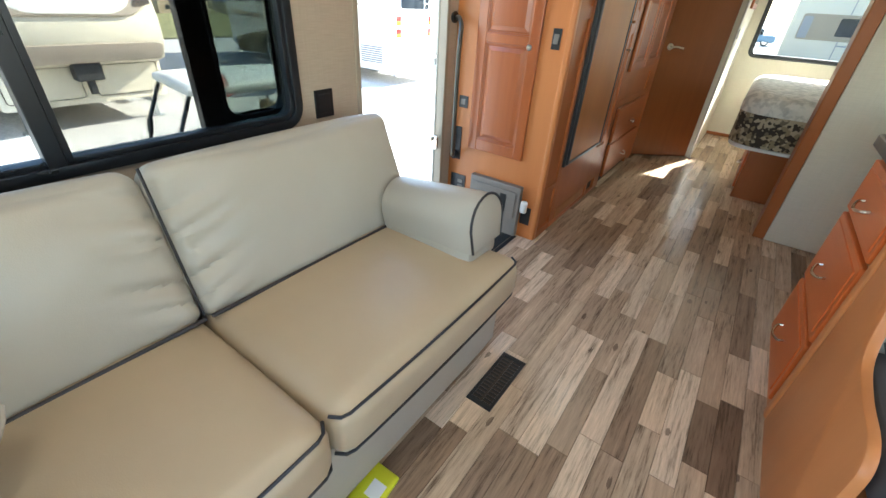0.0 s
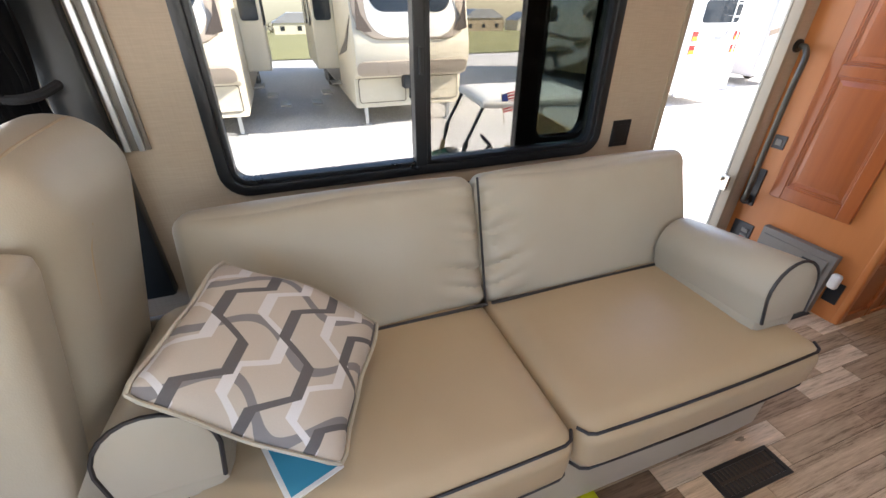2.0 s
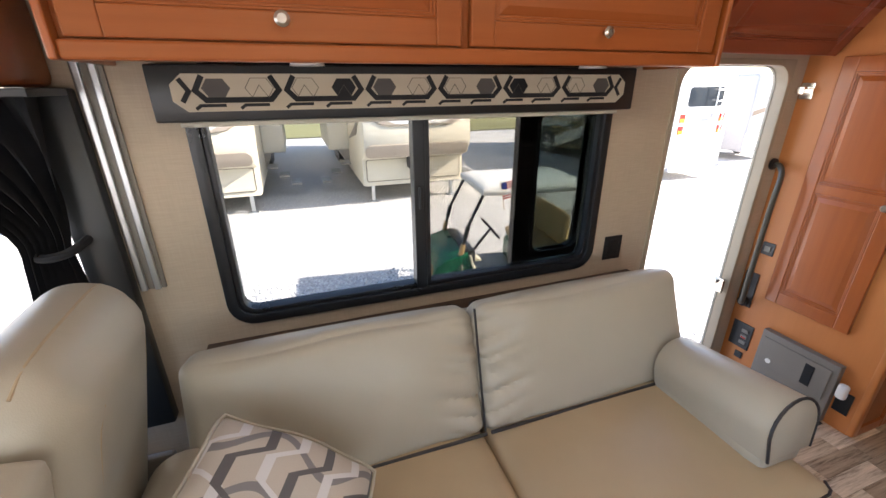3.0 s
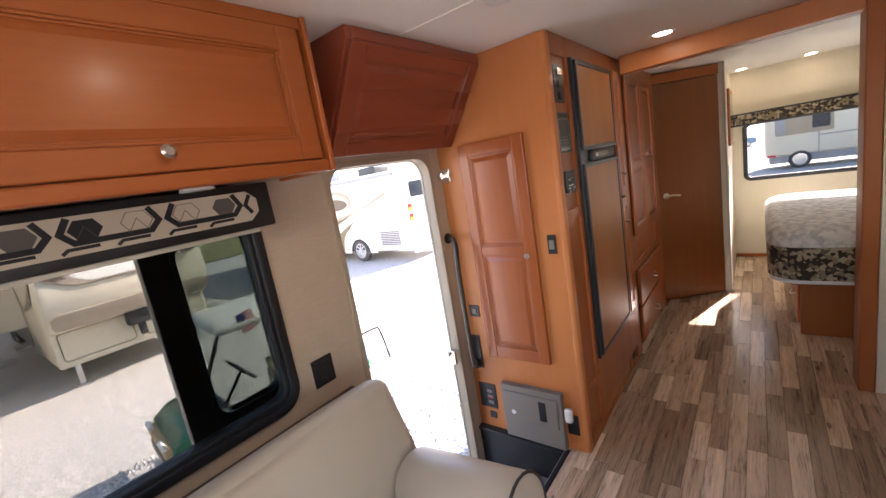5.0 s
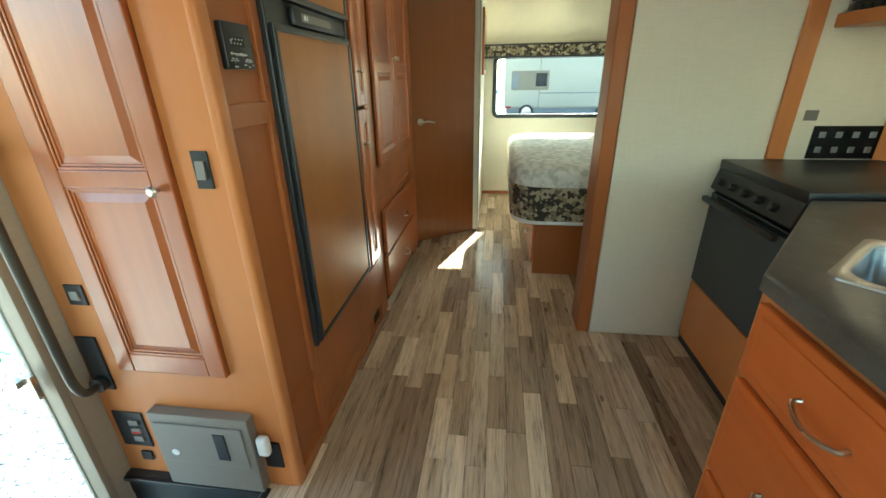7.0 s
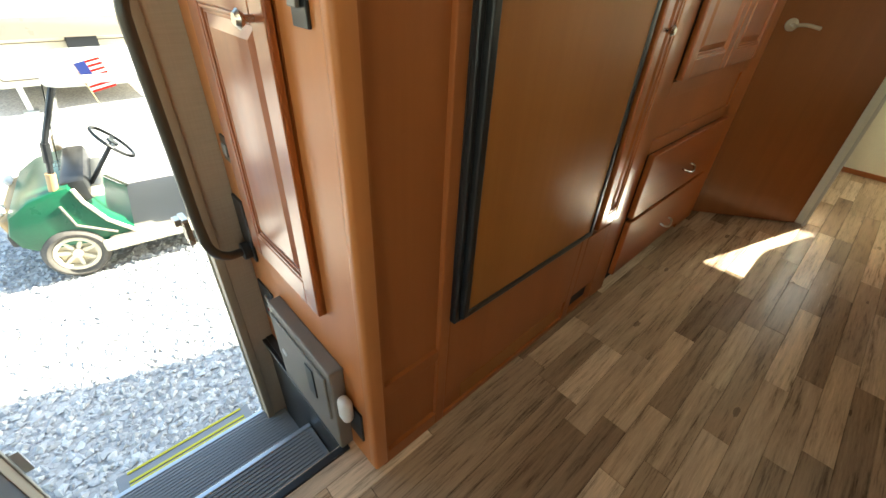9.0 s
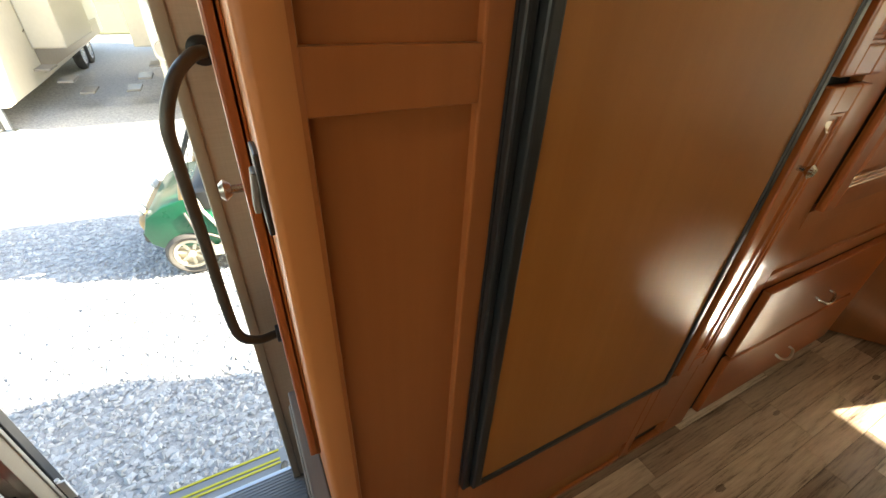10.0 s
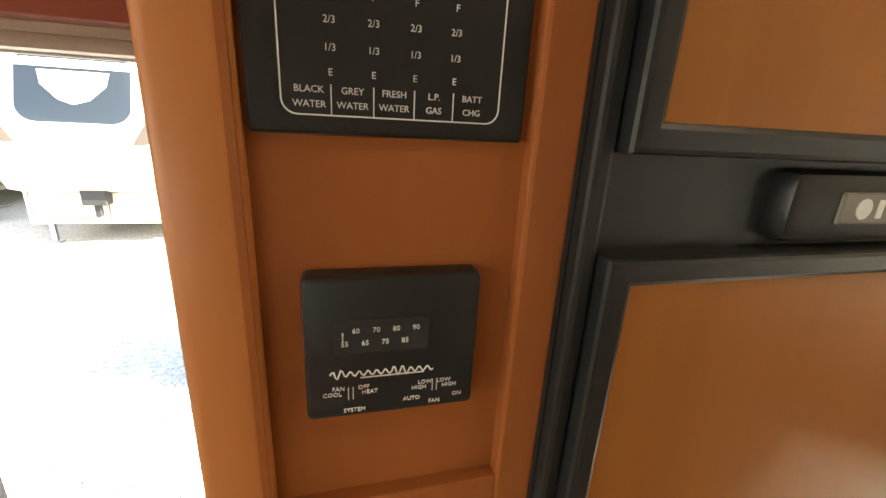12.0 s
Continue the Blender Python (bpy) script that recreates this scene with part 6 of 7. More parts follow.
# golf cart: front towards -y
cart = thing("golf_cart", (-3.75, 0, GROUND), "green golf cart with white canopy and tan seats", "golf cart")
CT0 = pose(-3.85, 0.17, GROUND, 0, 0, -7)
CT = CT0 @ Matrix.Diagonal((1, 0.93, 1, 1))        # local: x across, y to the rear, z up from the ground
def cp_(name, bm, mat, label="", smooth=False, parent=cart):
    return part(name, moved(bm, CT), mat, parent, label, smooth)
for s in (1, -1):
    for y in (-0.75, 0.78):
        m = CT0 @ pose(s * 0.44, y * 0.93, 0.22, 0, 90 * s, 0)
        r = 0.225
        ty = part("wheel", moved(tube([(r * 0.8 * math.cos(q), r * 0.8 * math.sin(q), 0) for q in (2 * math.pi * i / 28 for i in range(29))], r * 0.2, 12, False), m @ Matrix.Diagonal((1, 1, 2.1, 1))), M_TYRE, cart, "dusty black tyre", True)
        bits = [cyl(r * 0.62, 0.03, 24)]
        bits += [moved(box(r * 0.16, r * 0.56, -r * 0.07, r * 0.07, 0.03, 0.06, 0.006), pose(0, 0, 0, 0, 0, i * 51.4)) for i in range(7)]
        bits += [moved(cyl(r * 0.2, 0.05, 16, r * 0.14), pose(0, 0, 0.03)), ring([(r * 0.66 * math.cos(q), r * 0.66 * math.sin(q)) for q in (2 * math.pi * i / 28 for i in range(28))], [(r * 0.54 * math.cos(q), r * 0.54 * math.sin(q)) for q in (2 * math.pi * i / 28 for i in range(28))], 0.02, 0.075)]
        part("rim", moved(join(*bits), m), M_CREAMSIDE, ty, "cream spoked rim")
prof = [(-1.06, 0.36), (-1.09, 0.47), (-1.03, 0.62), (-0.88, 0.71), (-0.70, 0.76), (-0.60, 0.77), (-0.57, 0.66), (-0.46, 0.45), (-0.30, 0.30), (-0.30, 0.24), (-0.98, 0.30)]
cp_("front_cowl", moved(prism([(y, z) for y, z in prof], -0.50, 0.50, 0.035), Matrix(((0, 0, 1, 0), (1, 0, 0, 0), (0, 1, 0, 0), (0, 0, 0, 1)))), M_GREEN, "glossy green front body", True)
cp_("nose_pad", moved(soft(0.9, 0.12, 0.2, 0.05, 8), pose(0, -1.05, 0.50, 12)), M_TANSEAT, "scuffed tan nose pad", True)
cp_("dash_tray", box(-0.42, 0.42, -0.50, -0.40, 0.62, 0.66, 0.015), M_CREAMSIDE, "cream dash tray", True)
cp_("bumper", moved(soft(0.86, 0.09, 0.12, 0.03, 6), pose(0, -1.08, 0.40)), M_BLACK, "black front bumper", True)
cp_("headlight", moved(soft(0.16, 0.05, 0.07, 0.02, 5), pose(0.30, -1.10, 0.62, 25)), M_WHITE, "clear headlight", True)
cp_("headlight", moved(soft(0.16, 0.05, 0.07, 0.02, 5), pose(-0.30, -1.10, 0.62, 25)), M_WHITE, "clear headlight", True)
cp_("floor_pan", box(-0.56, 0.56, -0.50, 0.52, 0.24, 0.30, 0.02), M_GREYPL, "grey floor mat")
cp_("sill", box(0.53, 0.58, -0.55, 0.5, 0.20, 0.30, 0.02), M_CREAMSIDE, "cream side sill")
cp_("dash", box(-0.44, 0.44, -0.66, -0.48, 0.60, 0.79, 0.04), M_BLACK, "", True)
rear = [(0.28, 0.24), (0.28, 0.56), (0.36, 0.62), (1.10, 0.62), (1.24, 0.52), (1.24, 0.40), (1.02, 0.36), (0.96, 0.48), (0.78, 0.53), (0.60, 0.48), (0.53, 0.34), (0.50, 0.24)]
cp_("rear_body", moved(prism([(y, z) for y, z in rear], -0.52, 0.52, 0.03), Matrix(((0, 0, 1, 0), (1, 0, 0, 0), (0, 1, 0, 0), (0, 0, 0, 1)))), M_GREEN, "glossy green rear body", True)
for y, z, tl in ((0.50, 0.70, 4), (1.02, 0.70, -4)):
    cp_("seat", moved(soft(0.98, 0.44, 0.13, 0.05, 8, (0, 0.01, 0.012)), pose(0, y, z, tl)), M_TANSEAT, "tan padded seat", True)
cp_("seat_back", moved(soft(0.98, 0.12, 0.38, 0.05, 8, (0, 0.015, 0.01)), pose(0, 0.74, 0.98, -8)), M_TANSEAT, "tan padded backrest", True)
for s in (1, -1):
    cp_("front_post", tube([(s * 0.45, -0.72, 0.62), (s * 0.45, -0.60, 1.1), (s * 0.43, -0.40, 1.475)], 0.021, 10), M_BLACK, "black canopy post")
    cp_("post_collar", tube([(s * 0.45, -0.635, 0.96), (s * 0.45, -0.60, 1.1)], 0.031, 10), M_BLACK)
    cp_("post_sleeve", tube([(s * 0.452, -0.715, 0.66), (s * 0.452, -0.66, 0.88)], 0.034, 10), M_TANSEAT, "worn tan post sleeve", True)
    cp_("cowl_trim", tube([(s * 0.503, -0.575, 0.75), (s * 0.503, -0.55, 0.64), (s * 0.503, -0.45, 0.45), (s * 0.503, -0.29, 0.30)], 0.017, 8), M_CREAMSIDE, "cream edge trim", True)
    cp_("cowl_rail", tube([(s * 0.512, -0.70, 0.64), (s * 0.512, -0.66, 0.46), (s * 0.512, -0.42, 0.33)], 0.011, 8), M_GREYPL, "grey side rail", True)
    cp_("rear_post", tube([(s * 0.48, 0.80, 0.58), (s * 0.47, 0.86, 1.475)], 0.017, 8), M_BLACK, "black canopy post")
    cp_("seat_rail", tube(smooth_line([(s * 0.53, 0.88, 0.58), (s * 0.54, 0.91, 0.78), (s * 0.54, 1.04, 0.86), (s * 0.54, 1.38, 0.88), (s * 0.54, 1.47, 0.82), (s * 0.54, 1.55, 0.42)], 5), 0.014, 8), M_BLACK, "black rear seat rail")
cp_("foot_plate", box(-0.5, 0.5, 1.30, 1.68, 0.40, 0.43, 0.01), M_ALU, "metal rear foot plate")
cp_("canopy", moved(soft(1.06, 1.48, 0.10, 0.049, 12, (0, 0, 0.03)), pose(0, 0.29, 1.51)), M_GELCOAT, "white moulded canopy", True)
cp_("steering_column", tube([(0.22, -0.48, 0.66), (0.22, -0.22, 0.96)], 0.018, 8), M_BLACK)
cp_("steering_wheel", moved(join(tube([(0.17 * math.cos(q), 0.17 * math.sin(q), 0) for q in (2 * math.pi * i / 28 for i in range(29))], 0.014, 8, False), box(-0.16, 0.16, -0.015, 0.015, -0.01, 0.005, 0.004), moved(cyl(0.045, 0.02, 16), pose(0, 0, -0.01))), pose(0.22, -0.21, 0.97, -48)), M_BLACK, "black steering wheel", True)
ws = cp_("windscreen", moved(box(-0.46, 0.46, -0.003, 0.003, 0, 0.68), pose(0, -0.60, 0.88, -14)), M_CLEAR, "clear windscreen")
ws.visible_shadow = False
flag = thing("small_flag", (-3.4, -0.4, GROUND + 1.5), "small red, white and blue striped flag on stick", "flag")
FM = CT @ pose(0.52, -0.16, 1.32, 0, -12, 90)
part("stick", moved(tube([(0, 0, -0.02), (0, 0, 0.34)], 0.004, 6), FM), M_TANSEAT, flag)
for i in range(13):
    part("stripe", moved(box(0.0, 0.17, -0.001, 0.001, 0.10 + i * 0.0151, 0.1151 + i * 0.0151), FM), M_RED if i % 2 == 0 else M_WHITE, flag, "red stripe" if i % 2 == 0 else "white stripe")
part("canton", moved(box(0.0, 0.075, -0.002, 0.002, 0.205, 0.297), FM), material("flag_blue", (0.02, 0.04, 0.2), 0.6), flag, "blue field")


def yzplace(x):
    """Turns an outline in (y, z) into a slab that runs along x from x."""
    return Matrix(((0, 0, 1, x), (1, 0, 0, 0), (0, 1, 0, 0), (0, 0, 0, 1)))


M_BRONZE = varied("bronze_paint", (0.36, 0.30, 0.24), (0.32, 0.265, 0.21), 0.3)


def fifth_wheel(name, y0, y1, x, dark, label, shield=False):
    """A fifth-wheel trailer parked nose towards the yard; its nose reaches x."""
    t = thing(name, (x - 4, (y0 + y1) / 2, GROUND), label, "trailer", "parked trailers")
    yc, w = (y0 + y1) / 2, y1 - y0
    body = [(x - 10.5, GROUND + 0.55), (x - 10.5, 2.45), (x - 2.2, 2.72), (x - 0.85, 2.72), (x - 0.75, 2.66), (x - 0.06, 0.65), (x - 0.05, 0.3), (x - 0.22, -0.02), (x - 0.55, -0.12), (x - 0.55, GROUND + 0.42), (x - 2.6, GROUND + 0.42)]
    part("body", moved(prism([(a_, z) for a_, z in body], -w / 2, w / 2, 0.05), Matrix(((1, 0, 0, 0), (0, 0, 1, yc), (0, 1, 0, 0), (0, 0, 0, 1)))), M_CREAMSIDE, t, "cream body", True)
    nose = part("front_cap", moved(prism(rounded(w * 0.97, 2.05, 0.55, 8), -0.02, 0.06, 0.04), Matrix.Translation((x - 0.395, yc, 1.62)) @ pose(0, 0, 0, 0, 0, 90) @ pose(0, 0, 0, 90) @ pose(0, 0, 0, -19)), M_BRONZE, t, "white moulded front cap", True)
    part("cap_panel", moved(prism(rounded(w * 0.76, 1.98, 0.5, 8), 0.055, 0.066, 0.004), Matrix.Translation((x - 0.395, yc, 1.62)) @ pose(0, 0, 0, 0, 0, 90) @ pose(0, 0, 0, 90) @ pose(0, 0, 0, -19)), M_GELCOAT, nose, "white centre of front cap", True)
    part("windscreen_panel", moved(prism(rounded(w * 0.68, 1.25, 0.3, 8), 0.06, 0.082, 0.006), Matrix.Translation((x - 0.43, yc, 1.72)) @ pose(0, 0, 0, 0, 0, 90) @ pose(0, 0, 0, 90) @ pose(0, 0, 0, -19)), dark, nose, "dark glossy front panel", True)
    part("chin", moved(prism(rounded(w * 0.97, 0.34, 0.14, 6), -0.01, 0.03, 0.01), Matrix.Translation((x - 0.14, yc, 0.13)) @ pose(0, 0, 0, 0, 0, 90) @ pose(0, 0, 0, 90) @ pose(0, 0, 0, 30)), M_BRONZE, t, "tan lower cap", True)
    for s in (-1, 1):
        part("front_swoosh", moved(prism([(0, 0), (0.34 * s, 0.1), (0.30 * s, 0.75), (0.22 * s, 0.35)][:: s], 0.055, 0.075), Matrix.Translation((x - 0.12, yc + s * (w / 2 - 0.42), 0.75)) @ pose(0, 0, 0, 0, 0, 90) @ pose(0, 0, 0, 90) @ pose(0, 0, 0, -8)), M_BROWNSIDE, t, "brown graphic")
    for yy in (yc - w * 0.25, yc + w * 0.25):
        d = part("storage_door", moved(prism(rounded(w * 0.42, 0.50, 0.05, 4), 0, 0.018, 0.004), face(x - 0.55, yy, GROUND + 0.78, "+x")), M_CREAMSIDE, t, "cream storage door")
        part("seal", moved(ring(rounded(w * 0.42 + 0.02, 0.52, 0.055, 4), rounded(w * 0.42 - 0.012, 0.488, 0.045, 4), 0, 0.022), face(x - 0.55, yy, GROUND + 0.78, "+x")), M_BROWNSIDE, d, "brown door seal")
    for s in (-1, 1):
        part("landing_leg", join(box(x - 0.78, x - 0.70, yc + s * (w / 2 - 0.25) - 0.04, yc + s * (w / 2 - 0.25) + 0.04, GROUND + 0.03, GROUND + 0.5, 0.006), box(x - 0.84, x - 0.64, yc + s * (w / 2 - 0.25) - 0.1, yc + s * (w / 2 - 0.25) + 0.1, GROUND, GROUND + 0.03, 0.004)), M_ALU, t, "metal landing leg")
    part("hitch", join(box(x - 0.5, x - 0.25, yc - 0.2, yc + 0.2, -0.32, 0.06, 0.02), box(x - 0.42, x - 0.32, yc - 0.05, yc + 0.05, -0.55, -0.3, 0.01)), M_SHADOWBLK, t, "black kingpin box")
    # side with slide-out, windows and graphics, both sides
    for s in (-1, 1):
        ys = yc + s * w / 2
        o = part("slide_out", box(x - 5.6, x - 2.7, min(ys, ys + s * 0.55), max(ys, ys + s * 0.55), -0.15, 2.15, 0.03), M_CREAMSIDE, t, "cream slide-out room")
        f_ = "+y" if s > 0 else "-y"
        for u in (x - 3.4, x - 4.7):
            wn_ = part("window", moved(prism(rounded(0.62, 0.72, 0.08, 5), 0, 0.02, 0.004), face(u, ys + s * 0.55, 1.2, f_)), M_DARKGLASS, o, "dark window")
            part("frame", moved(ring(rounded(0.68, 0.78, 0.1, 5), rounded(0.60, 0.70, 0.08, 5), 0, 0.028), face(u, ys + s * 0.55, 1.2, f_)), M_FRAMEBLK, wn_)
        part("window", moved(prism(rounded(0.40, 0.62, 0.07, 5), 0, 0.02, 0.004), face(x - 2.70, ys + s * 0.275, 1.25, "+x")), M_DARKGLASS, o, "dark end window")
        part("stripe", moved(prism([(0, 0), (1.5, 0.25), (2.4, 0.95), (1.4, 0.45)], 0, 0.012), face(x - 2.6, ys, 0.15, f_)), M_BROWNSIDE, t, "brown swoosh graphic")
        part("skirt", moved(box(0, 7.0, 0, 0.42, 0, 0.012), face(x - 2.8, ys, GROUND + 0.56, f_) if s > 0 else face(x - 9.8, ys, GROUND + 0.56, f_)), M_TANSIDE, t, "tan lower skirt")
        for i in range(2):
            wheel(x - 6.6 - i * 0.95, ys - s * 0.12, GROUND + 0.38, 0.38, 0.22, s, t)
        part("entry_step", join(*[box(x - 2.5 - 0.0, x - 1.95, min(ys + s * (0.08 + k * 0.26), ys + s * (0.32 + k * 0.26)), max(ys + s * (0.08 + k * 0.26), ys + s * (0.32 + k * 0.26)), GROUND + 0.72 - k * 0.22, GROUND + 0.76 - k * 0.22, 0.006) for k in range(3)]), M_GREYPL, t, "metal entry steps")
    if shield:
        sh = [(-0.5, 0.16), (0.5, 0.16), (0.46, -0.08), (0.22, -0.34), (0, -0.42), (-0.22, -0.34), (-0.46, -0.08)]
        part("emblem", moved(prism([(a_ * w * 0.42, b_) for a_, b_ in sh], 0.076, 0.085), Matrix.Translation((x - 0.46, yc, 1.82)) @ pose(0, 0, 0, 0, 0, 90) @ pose(0, 0, 0, 90) @ pose(0, 0, 0, -19)), M_GELCOAT, nose, "white shield emblem")
        part("emblem_bar", moved(box(-w * 0.36, w * 0.36, 0.22, 0.36, 0.076, 0.085), Matrix.Translation((x - 0.46, yc, 1.82)) @ pose(0, 0, 0, 0, 0, 90) @ pose(0, 0, 0, 90) @ pose(0, 0, 0, -19)), M_GELCOAT, nose, "white emblem bar")
    part("roof_unit", box(x - 5.5, x - 4.5, yc - 0.4, yc + 0.4, 2.6, 2.95, 0.05), M_WHITE, t, "white roof air conditioner")
    return t


fifth_wheel("fifth_wheel_trailer", -5.55, -3.05, -8.25, M_DARKGLASS, "cream fifth-wheel trailer with white nose and dark panel", True)
fifth_wheel("fifth_wheel_trailer", -0.85, 1.65, -8.25, M_DARKGLASS, "cream fifth-wheel trailer with white nose and steps")
fifth_wheel("fifth_wheel_trailer", -10.6, -8.1, -8.7, M_GREYSIDE, "white-nosed fifth-wheel trailer farther along the row")
fifth_wheel("fifth_wheel_trailer", -15.4, -12.9, -8.9, M_GREYSIDE, "cream fifth-wheel trailer at end of the row")

M_BLUEGREY = varied("slate_louvre_paint", (0.10, 0.12, 0.16), (0.08, 0.10, 0.14), 0.4)
M_OLIVE = varied("olive_brown_paint", (0.16, 0.125, 0.065), (0.14, 0.11, 0.055), 0.3)
M_BLUECAR = varied("pale_blue_paint", (0.25, 0.36, 0.45), (0.23, 0.34, 0.43), 0.25)
# class A motorhome beyond the cart: its side faces -y, its tail is towards the yard
mh = thing("motorhome", (-12.5, 8.9, GROUND), "white motorhome with tan swoosh graphics and roof units", "motorhome")
MX0, MX1, MY0, MY1 = -17.5, -7.4, 7.6, 10.1
part("body", box(MX0, MX1, MY0, MY1, GROUND + 0.42, 2.35, 0.12, 4), M_GELCOAT, mh, "white body", True)
part("roof_rail", box(MX0 + 0.2, MX1 - 0.2, MY0 - 0.08, MY0 + 0.02, 2.16, 2.27, 0.02), M_GREYSIDE, mh, "grey awning case")
for x in (-9.9, -12.2, -14.8):
    part("roof_unit", box(x - 0.5, x + 0.5, 8.4, 9.3, 2.34, 2.68, 0.06, 3), M_GREYSIDE if x < -10 else M_BLACK, mh, "roof air conditioner", True)
for x in (-10.2, -14.4):
    for y, s in ((MY0 + 0.10, -1), (MY1 - 0.10, 1)):
        wheel(x, y, GROUND + 0.48, 0.48, 0.28, s, mh)
    # wheel well has no depth; its shade is a black half disc
    part("wheel_arch", moved(prism([(0.66 * math.cos(q), 0.62 * math.sin(q)) for q in (math.pi * i / 16 for i in range(17))], 0, 0.012), face(x, MY0 - 0.003, GROUND + 0.45, "-y")), M_SHADOWBLK, mh, "flat black half disc for the shaded wheel well")
sm_ = lambda x, z: face(x, MY0 - 0.002, z, "-y")
for k, (pts, mt, lb) in enumerate((([(-17.0, -0.95), (-11.25, -0.7), (-11.15, -0.45), (-10.9, 0.05), (-9.9, 0.95), (-12.9, 0.36), (-17.0, -0.35)], M_OLIVE, "olive brown lower panel"),
                                   ([(-14.6, -0.98), (-12.4, -0.35), (-9.7, 0.86), (-9.9, 1.02), (-12.6, 0.02), (-14.9, -0.62)], M_GELCOAT, "white swoosh"),
                                   ([(-14.6, 0.30), (-12.9, 0.12), (-12.2, -0.12), (-12.6, 0.22), (-13.6, 0.42)], M_GELCOAT, "white curl"),
                                   ([(-17.0, 0.75), (-12.8, 0.52), (-9.9, 1.0), (-8.2, 1.6), (-8.2, 1.5), (-9.9, 0.95), (-12.8, 0.40), (-17.0, 0.55)], M_TANSIDE, "tan pinstripe"))):
    part("graphic", moved(prism(pts, 0, 0.005 + 0.004 * k), face(0, MY0 - 0.002, 0, "-y")), mt, mh, lb)
for k, (a, b, mt, lb) in enumerate(((1.15, 0.47, M_TANSIDE, "pale tan oval border"), (1.0, 0.37, M_CREAMSIDE, "cream oval ring"), (0.9, 0.25, M_BROWNSIDE, "red-brown oval panel"))):
    part("graphic", moved(prism([(a * math.cos(q), b * math.sin(q) - 0.06 * k) for q in (2 * math.pi * i / 32 for i in range(32))], 0, 0.006 + 0.005 * k), sm_(-11.4, 1.45)), mt, mh, lb)
part("fender", moved(ring([(1.02 * math.cos(math.pi * i / 16), 1.12 * math.sin(math.pi * i / 16) ** 0.8) for i in range(17)], [(0.60 * math.cos(math.pi * i / 16), 0.60 * math.sin(math.pi * i / 16)) for i in range(17)], 0, 0.03, 0.006), face(-10.2, MY0 - 0.004, GROUND + 0.38, "-y")), M_GELCOAT, mh, "white flared fender")
part("marker", moved(box(-0.06, 0.06, -0.04, 0.04, 0.025, 0.04, 0.004), face(-11.0, MY0 - 0.004, GROUND + 0.55, "-y")), M_AMBER, mh, "amber marker lamp")
for x, w in ((-14.7, 0.8), (-16.2, 0.9)):
    part("window", moved(prism(rounded(w, 0.62, 0.08, 5), 0, 0.014, 0.004), sm_(x, 1.35)), M_DARKGLASS, mh, "dark side window")
rmx = lambda y, z: face(MX1 + 0.002, y, z, "+x")
for y in (7.98, 9.72):
    for z in (0.52, 0.90):
        tl = part("tail_light", moved(box(-0.11, 0.11, -0.13, 0.13, 0, 0.03, 0.01), rmx(y, z)), M_RED, mh, "red tail light")
        part("amber_lens", moved(box(-0.10, 0.10, -0.12, -0.02, 0.028, 0.036, 0.003), rmx(y, z)), M_AMBER, tl, "amber lens")
part("rear_window", moved(prism(rounded(1.5, 0.6, 0.1, 5), 0, 0.014, 0.004), rmx(8.85, 1.55)), M_DARKGLASS, mh, "dark rear window")
part("grille", moved(join(*[box(-0.52, 0.52, -0.26 + i * 0.07, -0.22 + i * 0.07, 0, 0.02) for i in range(8)]), sm_(-8.35, -0.2)), M_BLUEGREY, mh, "louvred side grille")
part("rear_swoosh", moved(prism([(-1.1, -0.1), (0.1, 0.05), (1.1, 0.45), (1.1, 0.35), (0.2, -0.08), (-1.1, -0.2)], 0, 0.008), rmx(8.85, 0.85)), M_GREYSIDE, mh, "grey swoosh")
part("bumper", moved(soft(0.22, 2.3, 0.26, 0.07, 8), pose(MX1 + 0.06, 8.85, GROUND + 0.42)), M_CHROME, mh, "bright rear bumper", True)
part("ladder", join(*[tube([(MX1 + 0.12, 9.2, z), (MX1 + 0.12, 9.6, z)], 0.02, 8) for z in np.linspace(-0.3, 2.1, 8)], tube([(MX1 + 0.12, 9.2, -0.5), (MX1 + 0.12, 9.2, 2.4)], 0.02, 8), tube([(MX1 + 0.12, 9.6, -0.5), (MX1 + 0.12, 9.6, 2.4)], 0.02, 8)), M_ALU, mh, "rear ladder")

# grey motorhome next to it
gm = thing("motorhome", (-13, 14, GROUND), "grey-blue motorhome with swirling stripes farther away", "motorhome")
part("body", box(-18, -9.0, 12.6, 15.1, GROUND + 0.4, 2.3, 0.12, 4), M_GREYSIDE, gm, "grey body", True)
part("stripe", moved(prism([(-1.1, -0.1), (0.1, 0.15), (1.1, 0.55), (1.1, 0.35), (0.2, -0.02), (-1.1, -0.3)], 0, 0.008), face(-8.998, 13.85, 1.0, "+x")), M_BROWNSIDE, gm, "dark stripe")
part("stripe", moved(box(-1.2, 1.2, -0.35, 0.2, 0, 0.008), face(-8.998, 13.85, -0.2, "+x")), M_GELCOAT, gm, "pale lower panel")
for x in (-10.8, -15.5):
    for y, s in ((12.7, -1), (15.0, 1)):
        wheel(x, y, GROUND + 0.46, 0.46, 0.26, s, gm)

for ob in (mh, gm):
    ob.scale = (0.85, 0.85, 0.85)
    ob.location.y -= 0.2
